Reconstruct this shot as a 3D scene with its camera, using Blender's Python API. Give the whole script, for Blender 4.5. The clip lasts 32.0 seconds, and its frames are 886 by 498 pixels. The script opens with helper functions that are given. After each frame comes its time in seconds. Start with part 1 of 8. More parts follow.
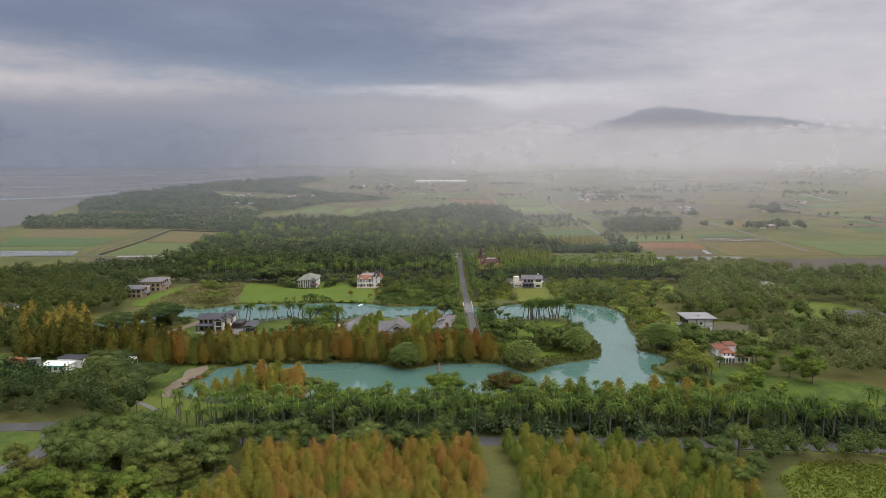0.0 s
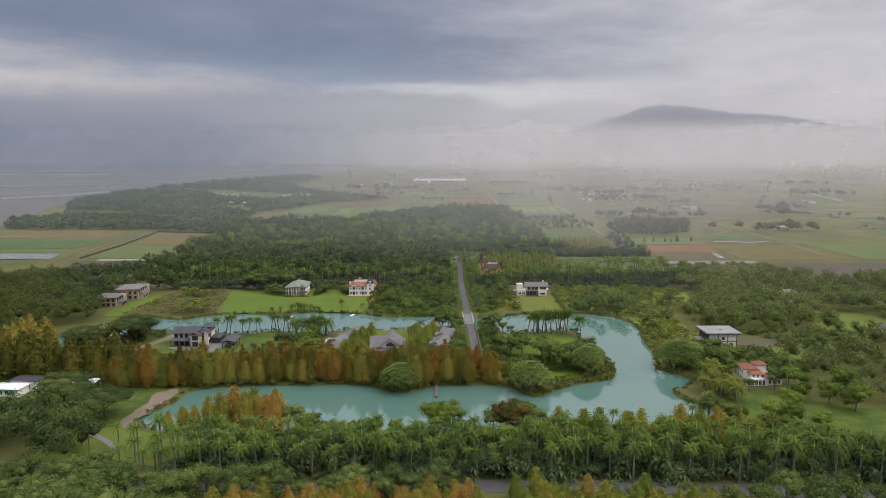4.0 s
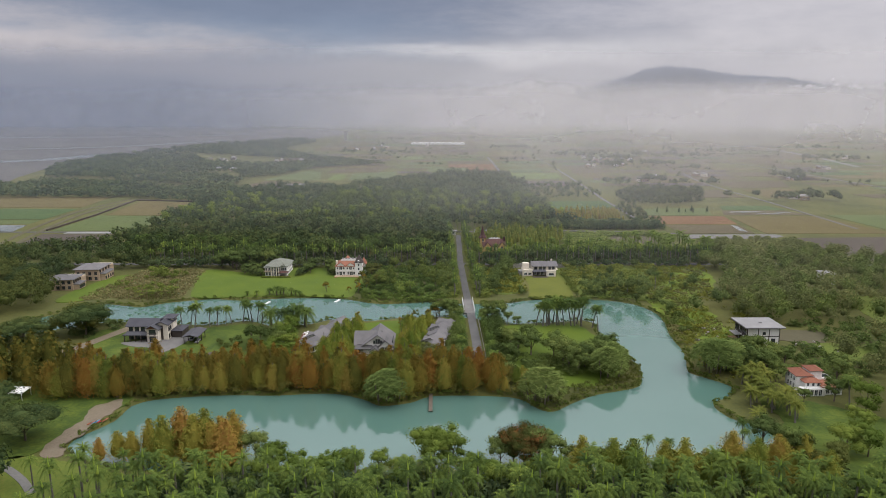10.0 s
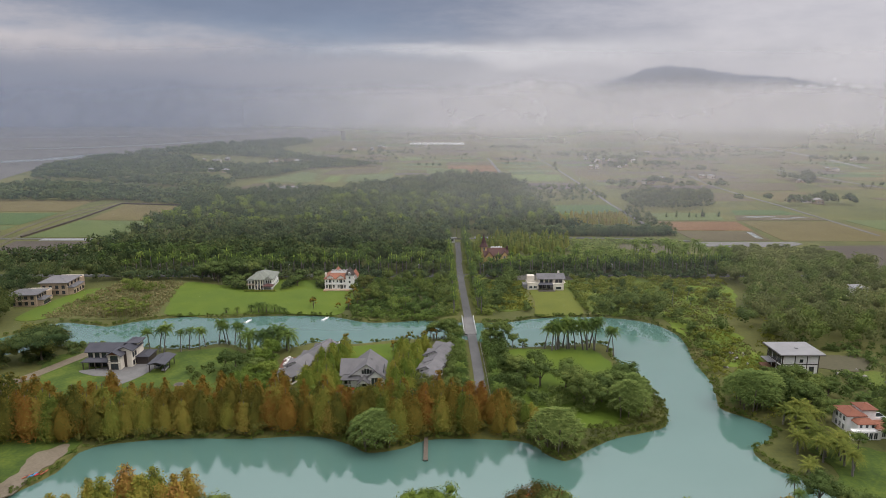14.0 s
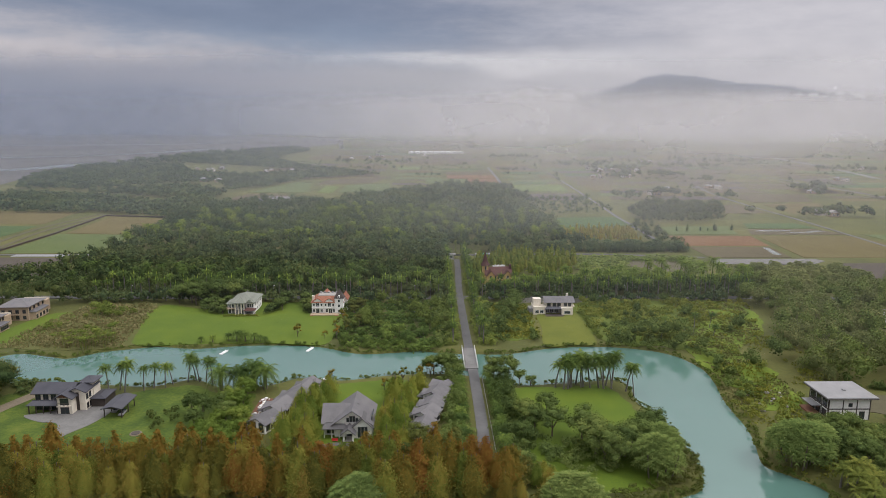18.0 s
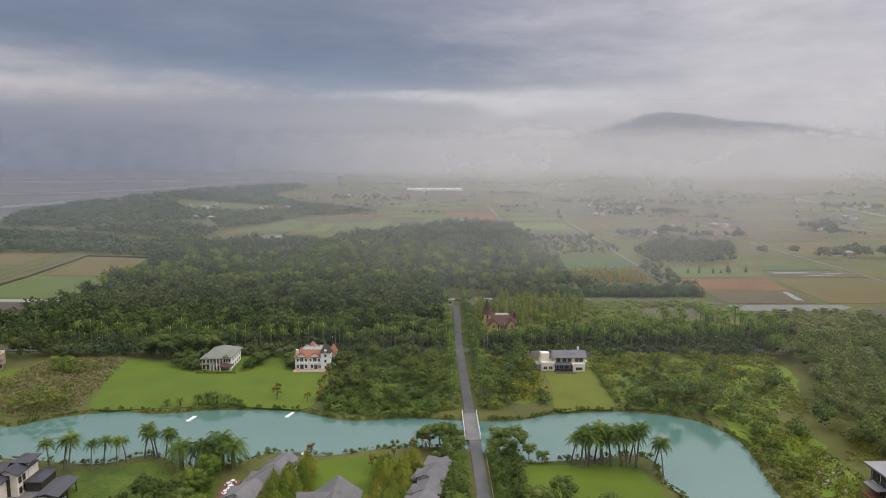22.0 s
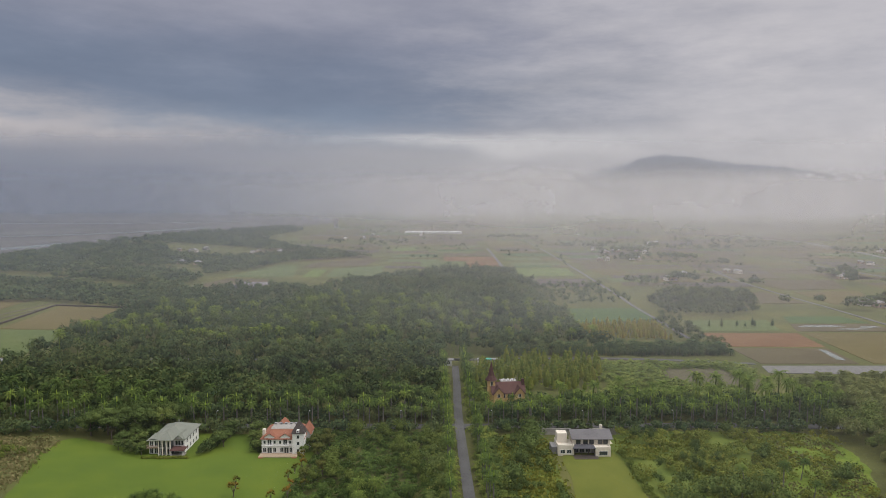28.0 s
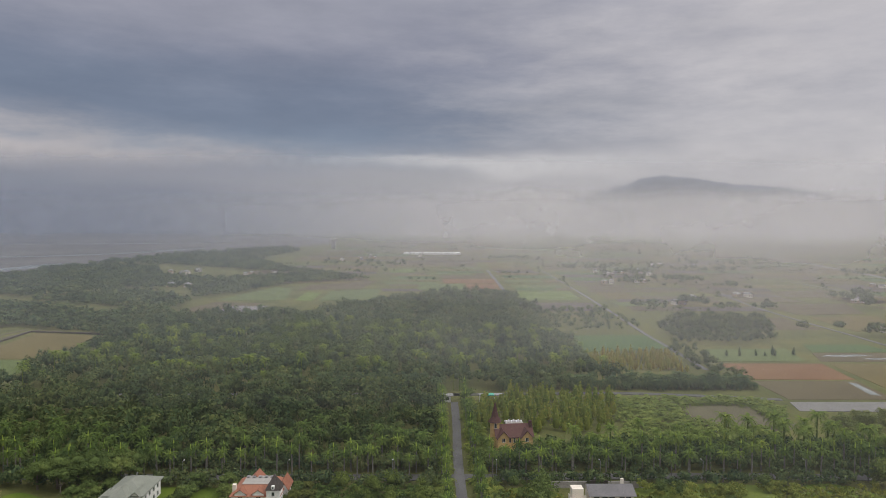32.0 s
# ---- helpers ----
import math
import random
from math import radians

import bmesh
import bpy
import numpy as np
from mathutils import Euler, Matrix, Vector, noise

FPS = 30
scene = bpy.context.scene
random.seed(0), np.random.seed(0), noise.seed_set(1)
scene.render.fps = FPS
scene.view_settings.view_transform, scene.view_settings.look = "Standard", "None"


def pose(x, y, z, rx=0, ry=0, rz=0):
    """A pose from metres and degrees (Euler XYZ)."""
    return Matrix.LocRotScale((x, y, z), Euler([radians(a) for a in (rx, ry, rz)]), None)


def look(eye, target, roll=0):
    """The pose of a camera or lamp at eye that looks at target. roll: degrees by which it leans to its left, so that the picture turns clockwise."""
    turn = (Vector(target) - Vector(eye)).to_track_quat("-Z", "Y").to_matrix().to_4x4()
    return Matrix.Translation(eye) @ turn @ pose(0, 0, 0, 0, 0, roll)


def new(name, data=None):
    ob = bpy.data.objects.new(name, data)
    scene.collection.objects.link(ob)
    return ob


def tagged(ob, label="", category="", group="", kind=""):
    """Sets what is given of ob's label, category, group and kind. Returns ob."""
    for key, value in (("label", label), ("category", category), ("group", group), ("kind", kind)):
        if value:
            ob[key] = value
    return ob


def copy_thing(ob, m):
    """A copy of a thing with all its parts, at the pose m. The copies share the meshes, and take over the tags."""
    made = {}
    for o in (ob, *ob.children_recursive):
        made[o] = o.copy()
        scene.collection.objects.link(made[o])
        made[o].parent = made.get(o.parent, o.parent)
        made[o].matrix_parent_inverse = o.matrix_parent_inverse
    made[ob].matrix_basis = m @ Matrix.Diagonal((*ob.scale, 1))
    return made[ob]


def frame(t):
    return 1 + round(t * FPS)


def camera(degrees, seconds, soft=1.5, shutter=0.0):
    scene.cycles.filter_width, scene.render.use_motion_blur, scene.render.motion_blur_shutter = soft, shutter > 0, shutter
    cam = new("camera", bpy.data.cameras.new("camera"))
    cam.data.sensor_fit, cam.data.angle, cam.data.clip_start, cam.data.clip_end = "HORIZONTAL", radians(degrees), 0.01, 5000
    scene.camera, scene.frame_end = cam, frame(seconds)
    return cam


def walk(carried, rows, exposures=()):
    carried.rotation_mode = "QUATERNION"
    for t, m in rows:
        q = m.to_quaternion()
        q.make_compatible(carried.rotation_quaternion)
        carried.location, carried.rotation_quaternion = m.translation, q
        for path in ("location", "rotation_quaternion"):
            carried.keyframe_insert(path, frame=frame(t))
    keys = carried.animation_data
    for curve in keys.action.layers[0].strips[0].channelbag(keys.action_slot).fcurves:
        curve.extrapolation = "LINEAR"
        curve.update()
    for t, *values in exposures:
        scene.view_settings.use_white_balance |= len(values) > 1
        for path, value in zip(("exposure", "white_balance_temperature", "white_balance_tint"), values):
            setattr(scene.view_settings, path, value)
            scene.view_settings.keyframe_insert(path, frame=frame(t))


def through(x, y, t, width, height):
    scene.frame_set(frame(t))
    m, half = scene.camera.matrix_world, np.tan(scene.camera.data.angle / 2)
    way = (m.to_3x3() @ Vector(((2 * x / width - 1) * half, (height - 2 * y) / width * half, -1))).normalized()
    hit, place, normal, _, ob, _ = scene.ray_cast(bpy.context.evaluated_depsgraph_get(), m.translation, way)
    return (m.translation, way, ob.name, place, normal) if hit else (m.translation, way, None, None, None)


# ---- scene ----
cam = camera(67.2, 32.0, soft=0.5)

# The drone flies level and straight; only its tilt changes. Seconds and degrees below the horizon.
TILT = [(0, 8.36), (1, 8.37), (2, 8.40), (3, 8.43), (3.5, 8.47), (5.5, 8.90), (6, 9.20), (7, 9.87), (8, 10.58), (9, 11.40), (9.5, 11.62),
        (10, 11.64), (11, 11.65), (12, 11.65), (13, 11.66), (14, 11.66), (14.5, 11.66), (16.5, 11.57), (17, 11.44), (18, 10.97), (19, 10.19),
        (20, 9.41), (21, 8.64), (22, 7.89), (23, 7.21), (24, 6.59), (25, 6.01), (25.5, 5.72), (27.5, 4.58), (28, 4.29), (29, 3.73), (30, 3.20),
        (31, 2.83), (32, 2.53)]
PLAN = 1.3  # metres to one unit of the plan in which the place below is drawn; all of it is brought to size at the end
rows = []
for t, tilt in TILT:
    eye = Vector((6.62 + 0.1824 * t, 9.01 + 6.1946 * t, 75.5)) * PLAN
    yaw = 0.01424 + 0.000326 * (t - 16)
    down = math.tan(radians(tilt))
    rows.append((t, look(eye, eye + Vector((math.sin(yaw), math.cos(yaw), -down)), 0.1 + 0.0138 * (t - 16))))
walk(cam, rows, [(0.0, 0.10, 6400, 12), (18.0, 0.11, 6380, 12), (25.0, -0.01, 6450, 11), (32.0, -0.09, 6500, 10)])

# ---- sky and sun ----


def node(tree, kind, **values):
    n = tree.nodes.new(kind)
    for key, value in values.items():
        if key.startswith("i_"):
            n.inputs[int(key[2:])].default_value = value
        else:
            setattr(n, key, value)
    return n


def calc(tree, op, a, b=0.0, c=0.0, clamp=False):
    n = tree.nodes.new("ShaderNodeMath")
    n.operation, n.use_clamp = op, clamp
    for i, v in enumerate((a, b, c)):
        if isinstance(v, (int, float)):
            n.inputs[i].default_value = v
        else:
            tree.links.new(v, n.inputs[i])
    return n.outputs[0]


def smooth(tree, v, lo, hi, a=0.0, b=1.0):
    n = tree.nodes.new("ShaderNodeMapRange")
    n.interpolation_type = "SMOOTHSTEP"
    tree.links.new(v, n.inputs[0])
    for i, x in enumerate((lo, hi, a, b)):
        n.inputs[i + 1].default_value = x
    return n.outputs[0]


def blend(tree, f, a, b, how="MIX"):
    n = tree.nodes.new("ShaderNodeMix")
    n.data_type, n.blend_type = "RGBA", how
    for s, v in ((0, f), (6, a), (7, b)):
        if isinstance(v, (int, float)):
            n.inputs[s].default_value = v
        elif isinstance(v, tuple):
            n.inputs[s].default_value = (*v, 1) if len(v) == 3 else v
        else:
            tree.links.new(v, n.inputs[s])
    return n.outputs[2]


def ramp(tree, v, stops):
    n = tree.nodes.new("ShaderNodeValToRGB")
    els = n.color_ramp.elements
    while len(els) < len(stops):
        els.new(0.5)
    for e, (p, c) in zip(els, stops):
        e.position, e.color = p, (*c, 1)
    tree.links.new(v, n.inputs[0])
    return n.outputs[0]


def on_plan(tree):
    """The shaded point, in units of the plan."""
    n = node(tree, "ShaderNodeVectorMath", operation="SCALE")
    tree.links.new(node(tree, "ShaderNodeNewGeometry").outputs["Position"], n.inputs[0])
    n.inputs[3].default_value = 1 / PLAN
    return n.outputs[0]


def fractal(tree, vec, scale, detail=4.0, rough=0.55, stretch=None, shift=(0, 0, 0)):
    if stretch:
        m = node(tree, "ShaderNodeMapping")
        m.inputs[1].default_value = shift
        m.inputs[3].default_value = stretch
        tree.links.new(vec, m.inputs[0])
        vec = m.outputs[0]
    n = node(tree, "ShaderNodeTexNoise")
    n.inputs["Scale"].default_value, n.inputs["Detail"].default_value, n.inputs["Roughness"].default_value = scale, detail, rough
    tree.links.new(vec, n.inputs["Vector"])
    return n.outputs[0]


SUN_UP, SUN_ROUND = radians(50), radians(105)
world = bpy.data.worlds.new("overcast_sky")
scene.world = world
world.use_nodes = True
w = world.node_tree
w.nodes.clear()
way = node(w, "ShaderNodeTexCoord").outputs["Generated"]
split = node(w, "ShaderNodeSeparateXYZ")
w.links.new(way, split.inputs[0])
dx, dy, dz = split.outputs
clear = node(w, "ShaderNodeTexSky", sky_type="NISHITA", sun_disc=False, sun_elevation=SUN_UP, sun_rotation=SUN_ROUND)
# cloud decks over the valley by azimuth (round from north) and height, torn by broad swells and finer wisps
broad = fractal(w, way, 1.6, 3, 0.5, (1.2, 1.2, 7.0), (0.3, 0.1, 0.0))
wisps = fractal(w, way, 4.5, 8, 0.62, (1.0, 1.0, 4.2), (2.2, 0.7, 0.4))
billow = fractal(w, way, 9.0, 7, 0.6, (1.0, 1.0, 2.6), (0.4, 2.7, 1.4))
torn = calc(w, "ADD", calc(w, "MULTIPLY_ADD", broad, 0.05, -0.025), calc(w, "MULTIPLY_ADD", wisps, 0.055, -0.0275))
up = calc(w, "ADD", dz, torn)
turn = calc(w, "ADD", calc(w, "ARCTAN2", dx, dy), calc(w, "MULTIPLY_ADD", wisps, 0.5, -0.25))


def span(v, lo, hi, soft_lo, soft_hi):
    """One inside lo to hi, fading out over the given widths."""
    return calc(w, "MULTIPLY", smooth(w, v, lo - soft_lo, lo + soft_lo), smooth(w, v, hi - soft_hi, hi + soft_hi, 1.0, 0.0))


def lay(over, mask, share, colour):
    return blend(w, calc(w, "MULTIPLY", mask, share), over, colour)


deck = ramp(w, smooth(w, up, 0.0, 0.60), [(0.0, (0.27, 0.28, 0.33)), (0.02, (0.33, 0.335, 0.37)), (0.06, (0.38, 0.38, 0.42)), (0.16, (0.265, 0.282, 0.350)), (0.30, (0.27, 0.282, 0.355)), (0.45, (0.33, 0.335, 0.40)), (1.0, (0.52, 0.53, 0.57))])
to_right = smooth(w, calc(w, "ADD", turn, calc(w, "MULTIPLY_ADD", broad, 0.4, -0.2)), -0.10, 0.62)
deck = lay(deck, to_right, 0.92, (0.60, 0.575, 0.59))
deck = lay(deck, calc(w, "MULTIPLY", span(calc(w, "MULTIPLY_ADD", turn, 0.06, up), 0.105, 0.192, 0.020, 0.065), smooth(w, turn, -0.18, 0.40, 1.0, 0.0)), 0.84, (0.165, 0.205, 0.288))
deck = lay(deck, calc(w, "MULTIPLY", span(up, 0.068, 0.125, 0.012, 0.03), span(turn, -0.46, 0.02, 0.16, 0.14)), 0.75, (0.205, 0.262, 0.355))
deck = lay(deck, calc(w, "MULTIPLY", span(calc(w, "MULTIPLY_ADD", turn, 0.05, up), 0.030, 0.088, 0.016, 0.020), smooth(w, turn, -0.34, -0.05, 1.0, 0.0)), 0.95, (0.530, 0.490, 0.495))
deck = lay(deck, calc(w, "MULTIPLY", span(up, 0.072, 0.096, 0.008, 0.010), span(turn, -0.08, 0.28, 0.08, 0.14)), 0.80, (0.640, 0.630, 0.645))
deck = lay(deck, calc(w, "MULTIPLY", span(up, 0.150, 0.185, 0.02, 0.03), span(turn, 0.12, 0.42, 0.12, 0.14)), 0.45, (0.380, 0.380, 0.415))
deck = blend(w, 1.0, deck, ramp(w, wisps, [(0.22, (0.92, 0.925, 0.94)), (0.5, (1.0, 1.0, 1.0)), (0.78, (1.10, 1.095, 1.08))]), "MULTIPLY")
deck = blend(w, 1.0, deck, ramp(w, billow, [(0.25, (0.93, 0.935, 0.94)), (0.75, (1.07, 1.065, 1.06))]), "MULTIPLY")
zenith = smooth(w, dz, 0.30, 0.85)
deck = blend(w, zenith, deck, (1.9, 1.88, 1.9))
thin = node(w, "ShaderNodeVectorMath", operation="SCALE")
w.links.new(clear.outputs[0], thin.inputs[0])
thin.inputs[3].default_value = 0.1
sky = blend(w, 0.06, deck, thin.outputs[0])
back = node(w, "ShaderNodeBackground")
w.links.new(sky, back.inputs[0])
back.inputs[1].default_value = 1.0
w.links.new(back.outputs[0], node(w, "ShaderNodeOutputWorld").inputs[0])

sun = new("sun", bpy.data.lights.new("sun", "SUN"))
sun.data.energy, sun.data.angle, sun.data.color = 1.4, radians(20), (1.0, 0.95, 0.88)
sun.matrix_world = look((math.sin(SUN_ROUND) * math.cos(SUN_UP) * 100, math.cos(SUN_ROUND) * math.cos(SUN_UP) * 100, math.sin(SUN_UP) * 100), (0, 0, 0))

# ---- materials ----


def surface(name, stops, scale=1.0, rough=0.8, big=0.05, mix=0.5, bump=0.0, metal=0.0, spread=0.0, stretch=None, gloss=0.3):
    """A mottled surface: colour stops over fine grain and broad patches (sizes per metre), with relief; spread varies it from object to object."""
    m = bpy.data.materials.new(name)
    m.use_nodes = True
    t = m.node_tree
    b = t.nodes["Principled BSDF"]
    spot = node(t, "ShaderNodeNewGeometry").outputs["Position"]
    fine = fractal(t, spot, scale, 5, 0.6, stretch or (1, 1, 1))
    patch = fractal(t, spot, big, 4, 0.55, (1, 1, 1), (31, 17, 5))
    v = calc(t, "ADD", calc(t, "MULTIPLY", fine, 1 - mix), calc(t, "MULTIPLY", patch, mix))
    if spread:
        one = node(t, "ShaderNodeObjectInfo").outputs["Random"]
        v = calc(t, "ADD", v, calc(t, "MULTIPLY_ADD", one, spread, -spread / 2))
    v = smooth(t, v, 0.20, 0.80)
    t.links.new(ramp(t, v, stops), b.inputs["Base Color"])
    t.links.new(calc(t, "MULTIPLY_ADD", fine, 0.2, rough - 0.1, True), b.inputs["Roughness"])
    b.inputs["Metallic"].default_value = metal
    b.inputs["Specular IOR Level"].default_value = gloss
    if bump:
        n = node(t, "ShaderNodeBump")
        n.inputs["Strength"].default_value, n.inputs["Distance"].default_value = 0.8, bump
        t.links.new(fine, n.inputs["Height"])
        t.links.new(n.outputs[0], b.inputs["Normal"])
    return m


def shades(*cols):
    return [(i / max(1, len(cols) - 1), c) for i, c in enumerate(cols)]


def leaves(name, stops, glow=0.22, per_tree=0.5, patch=0.03):
    """Foliage: colour from leaf to leaf, tree to tree and stand to stand; light passes through the leaves a little."""
    m = bpy.data.materials.new(name)
    m.use_nodes = True
    t = m.node_tree
    t.nodes.clear()
    geo = node(t, "ShaderNodeNewGeometry")
    leaf = geo.outputs["Random Per Island"]
    tree = node(t, "ShaderNodeObjectInfo").outputs["Random"]
    stand = fractal(t, geo.outputs["Position"], patch, 3, 0.6)
    v = calc(t, "ADD", calc(t, "MULTIPLY", leaf, 0.42), calc(t, "MULTIPLY", tree, per_tree))
    v = calc(t, "ADD", v, calc(t, "MULTIPLY_ADD", stand, 1.5 * (0.8 - per_tree), -0.25 * (0.8 - per_tree) - 0.07), 0, True)
    col = ramp(t, v, stops)
    d, g, s = node(t, "ShaderNodeBsdfDiffuse"), node(t, "ShaderNodeBsdfTranslucent"), node(t, "ShaderNodeMixShader")
    t.links.new(col, d.inputs[0])
    t.links.new(col, g.inputs[0])
    s.inputs[0].default_value = glow
    t.links.new(d.outputs[0], s.inputs[1])
    t.links.new(g.outputs[0], s.inputs[2])
    t.links.new(s.outputs[0], node(t, "ShaderNodeOutputMaterial").inputs[0])
    return m


M_SOIL = surface("earth_and_scrub", shades((0.039, 0.045, 0.012), (0.062, 0.069, 0.017), (0.090, 0.091, 0.022), (0.124, 0.102, 0.034)), 0.6, 0.95, 0.018, 0.6, 0.15)
M_LAWN = surface("mown_lawn", shades((0.047, 0.083, 0.005), (0.071, 0.110, 0.006), (0.100, 0.131, 0.007)), 1.6, 0.9, 0.06, 0.5, 0.03)
M_DRYLAWN = surface("dry_lawn", shades((0.066, 0.082, 0.008), (0.092, 0.106, 0.011), (0.120, 0.126, 0.016)), 1.6, 0.9, 0.08, 0.5, 0.03)
M_GRASS = surface("rough_grass", shades((0.042, 0.066, 0.008), (0.070, 0.100, 0.011), (0.096, 0.122, 0.015), (0.122, 0.116, 0.028)), 0.9, 0.9, 0.10, 0.42, 0.12)
# darker than the rough grass: the gardens' shade is put into its colour
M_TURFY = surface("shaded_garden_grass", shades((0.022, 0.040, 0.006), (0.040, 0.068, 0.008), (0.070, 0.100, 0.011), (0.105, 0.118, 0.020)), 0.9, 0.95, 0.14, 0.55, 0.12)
M_LUSH = surface("lush_low_growth", shades((0.048, 0.078, 0.008), (0.080, 0.122, 0.010), (0.116, 0.158, 0.014), (0.140, 0.140, 0.026)), 0.9, 0.95, 0.16, 0.5, 0.12)
M_MARSH = surface("marsh_grass", shades((0.054, 0.069, 0.014), (0.082, 0.085, 0.023), (0.117, 0.102, 0.036)), 0.7, 0.95, 0.05, 0.5, 0.15)
M_ASPHALT = surface("worn_asphalt", shades((0.068, 0.066, 0.066), (0.092, 0.090, 0.089), (0.124, 0.120, 0.120)), 0.8, 0.75, 0.12, 0.6, 0.01)
M_DARKASPHALT = surface("damp_asphalt", shades((0.045, 0.045, 0.045), (0.065, 0.064, 0.062), (0.09, 0.088, 0.085)), 1.2, 0.7, 0.12, 0.6, 0.01)
M_CONCRETE = surface("pale_concrete", shades((0.19, 0.18, 0.165), (0.26, 0.245, 0.225), (0.32, 0.305, 0.285)), 1.5, 0.85, 0.2, 0.5, 0.01)
M_DECK = surface("worn_bridge_concrete", shades((0.105, 0.101, 0.097), (0.142, 0.138, 0.132), (0.180, 0.175, 0.168)), 1.5, 0.85, 0.2, 0.5, 0.01)
M_BROWNISH = surface("trodden_brown_earth", shades((0.060, 0.056, 0.030), (0.082, 0.074, 0.042), (0.104, 0.094, 0.056)), 0.7, 0.95, 0.06, 0.5, 0.05)
M_GRAVEL = surface("gravel_path", shades((0.111, 0.088, 0.059), (0.155, 0.127, 0.090), (0.192, 0.166, 0.125)), 2.0, 0.95, 0.2, 0.4, 0.02)
M_WHITE = surface("white_render", shades((0.60, 0.58, 0.55), (0.72, 0.71, 0.69), (0.80, 0.79, 0.77)), 1.8, 0.85, 0.35, 0.5, 0.004)
M_CREAM = surface("cream_render", shades((0.50, 0.45, 0.38), (0.60, 0.55, 0.47), (0.68, 0.63, 0.55)), 1.8, 0.85, 0.35, 0.5, 0.004)
M_OCHRE = surface("ochre_render", shades((0.42, 0.27, 0.11), (0.52, 0.35, 0.15), (0.58, 0.42, 0.20)), 1.8, 0.85, 0.3, 0.5, 0.004)
M_TAN = surface("tan_brick_cladding", shades((0.26, 0.19, 0.13), (0.35, 0.27, 0.19), (0.43, 0.34, 0.25)), 3.0, 0.9, 0.4, 0.4, 0.01)
M_TERRACOTTA = surface("terracotta_tile", shades((0.150, 0.056, 0.034), (0.215, 0.083, 0.049), (0.270, 0.117, 0.072)), 3.0, 0.8, 0.5, 0.35, 0.02, spread=0.3)
M_SLATE = surface("grey_roof_tile", shades((0.085, 0.082, 0.085), (0.115, 0.11, 0.114), (0.15, 0.143, 0.145)), 2.5, 0.75, 0.3, 0.5, 0.01, spread=0.35)
M_DARKROOF = surface("dark_roof_tile", shades((0.032, 0.032, 0.041), (0.047, 0.047, 0.058), (0.065, 0.065, 0.074)), 2.5, 0.65, 0.3, 0.5, 0.01, spread=0.25)
M_SAGE = surface("sage_grey_shingle", shades((0.13, 0.14, 0.115), (0.17, 0.18, 0.15), (0.21, 0.22, 0.185)), 2.5, 0.8, 0.3, 0.5, 0.01, spread=0.25)
M_MAROON = surface("maroon_shingle", shades((0.045, 0.02, 0.018), (0.065, 0.029, 0.025), (0.088, 0.042, 0.036)), 2.5, 0.8, 0.3, 0.5, 0.01, spread=0.25)
M_TIN = surface("pale_sheet_metal", shades((0.165, 0.162, 0.164), (0.21, 0.207, 0.209), (0.25, 0.247, 0.246)), 1.2, 0.5, 0.2, 0.6, 0.004)
M_DARKTRIM = surface("dark_brown_trim", shades((0.035, 0.028, 0.024), (0.05, 0.04, 0.035), (0.07, 0.055, 0.05)), 3.0, 0.6, 0.5)
M_WOOD = surface("red_brown_deck", shades((0.10, 0.045, 0.028), (0.15, 0.07, 0.042), (0.20, 0.10, 0.06)), 3.0, 0.8, 0.4, 0.4, 0.006)
M_STEEL = surface("painted_white_steel", shades((0.55, 0.55, 0.55), (0.66, 0.66, 0.65), (0.74, 0.74, 0.73)), 2.0, 0.5, 0.4)
M_ORANGE = surface("rust_orange_paint", shades((0.22, 0.06, 0.03), (0.30, 0.09, 0.045), (0.36, 0.125, 0.07)), 2.0, 0.55, 0.5)
M_BLUE = surface("blue_paint", shades((0.03, 0.16, 0.30), (0.04, 0.22, 0.40), (0.06, 0.28, 0.46)), 2.0, 0.5, 0.5)
M_RED = surface("red_paint", shades((0.35, 0.02, 0.02), (0.45, 0.03, 0.03), (0.5, 0.05, 0.04)), 2.0, 0.5, 0.5)
M_TEAL = surface("green_sheet", shades((0.03, 0.24, 0.17), (0.04, 0.31, 0.22), (0.06, 0.36, 0.27)), 2.0, 0.5, 0.5)
M_BARK = surface("grey_brown_bark", shades((0.07, 0.055, 0.04), (0.11, 0.09, 0.07), (0.16, 0.135, 0.11)), 3.0, 0.95, 0.6, 0.3, 0.02, stretch=(1, 1, 0.25))
M_PALMBARK = surface("pale_palm_trunk", shades((0.091, 0.084, 0.071), (0.135, 0.124, 0.108), (0.173, 0.162, 0.146)), 3.0, 0.9, 0.6, 0.3, 0.01, stretch=(0.3, 0.3, 2.0))
M_GLASS = bpy.data.materials.new("dark_window_glass")
M_GLASS.use_nodes = True
pane_look = M_GLASS.node_tree.nodes["Principled BSDF"]
pane_look.inputs["Base Color"].default_value = (0.03, 0.04, 0.045, 1)
pane_look.inputs["Roughness"].default_value = 0.06
pane_look.inputs["Specular IOR Level"].default_value = 0.8

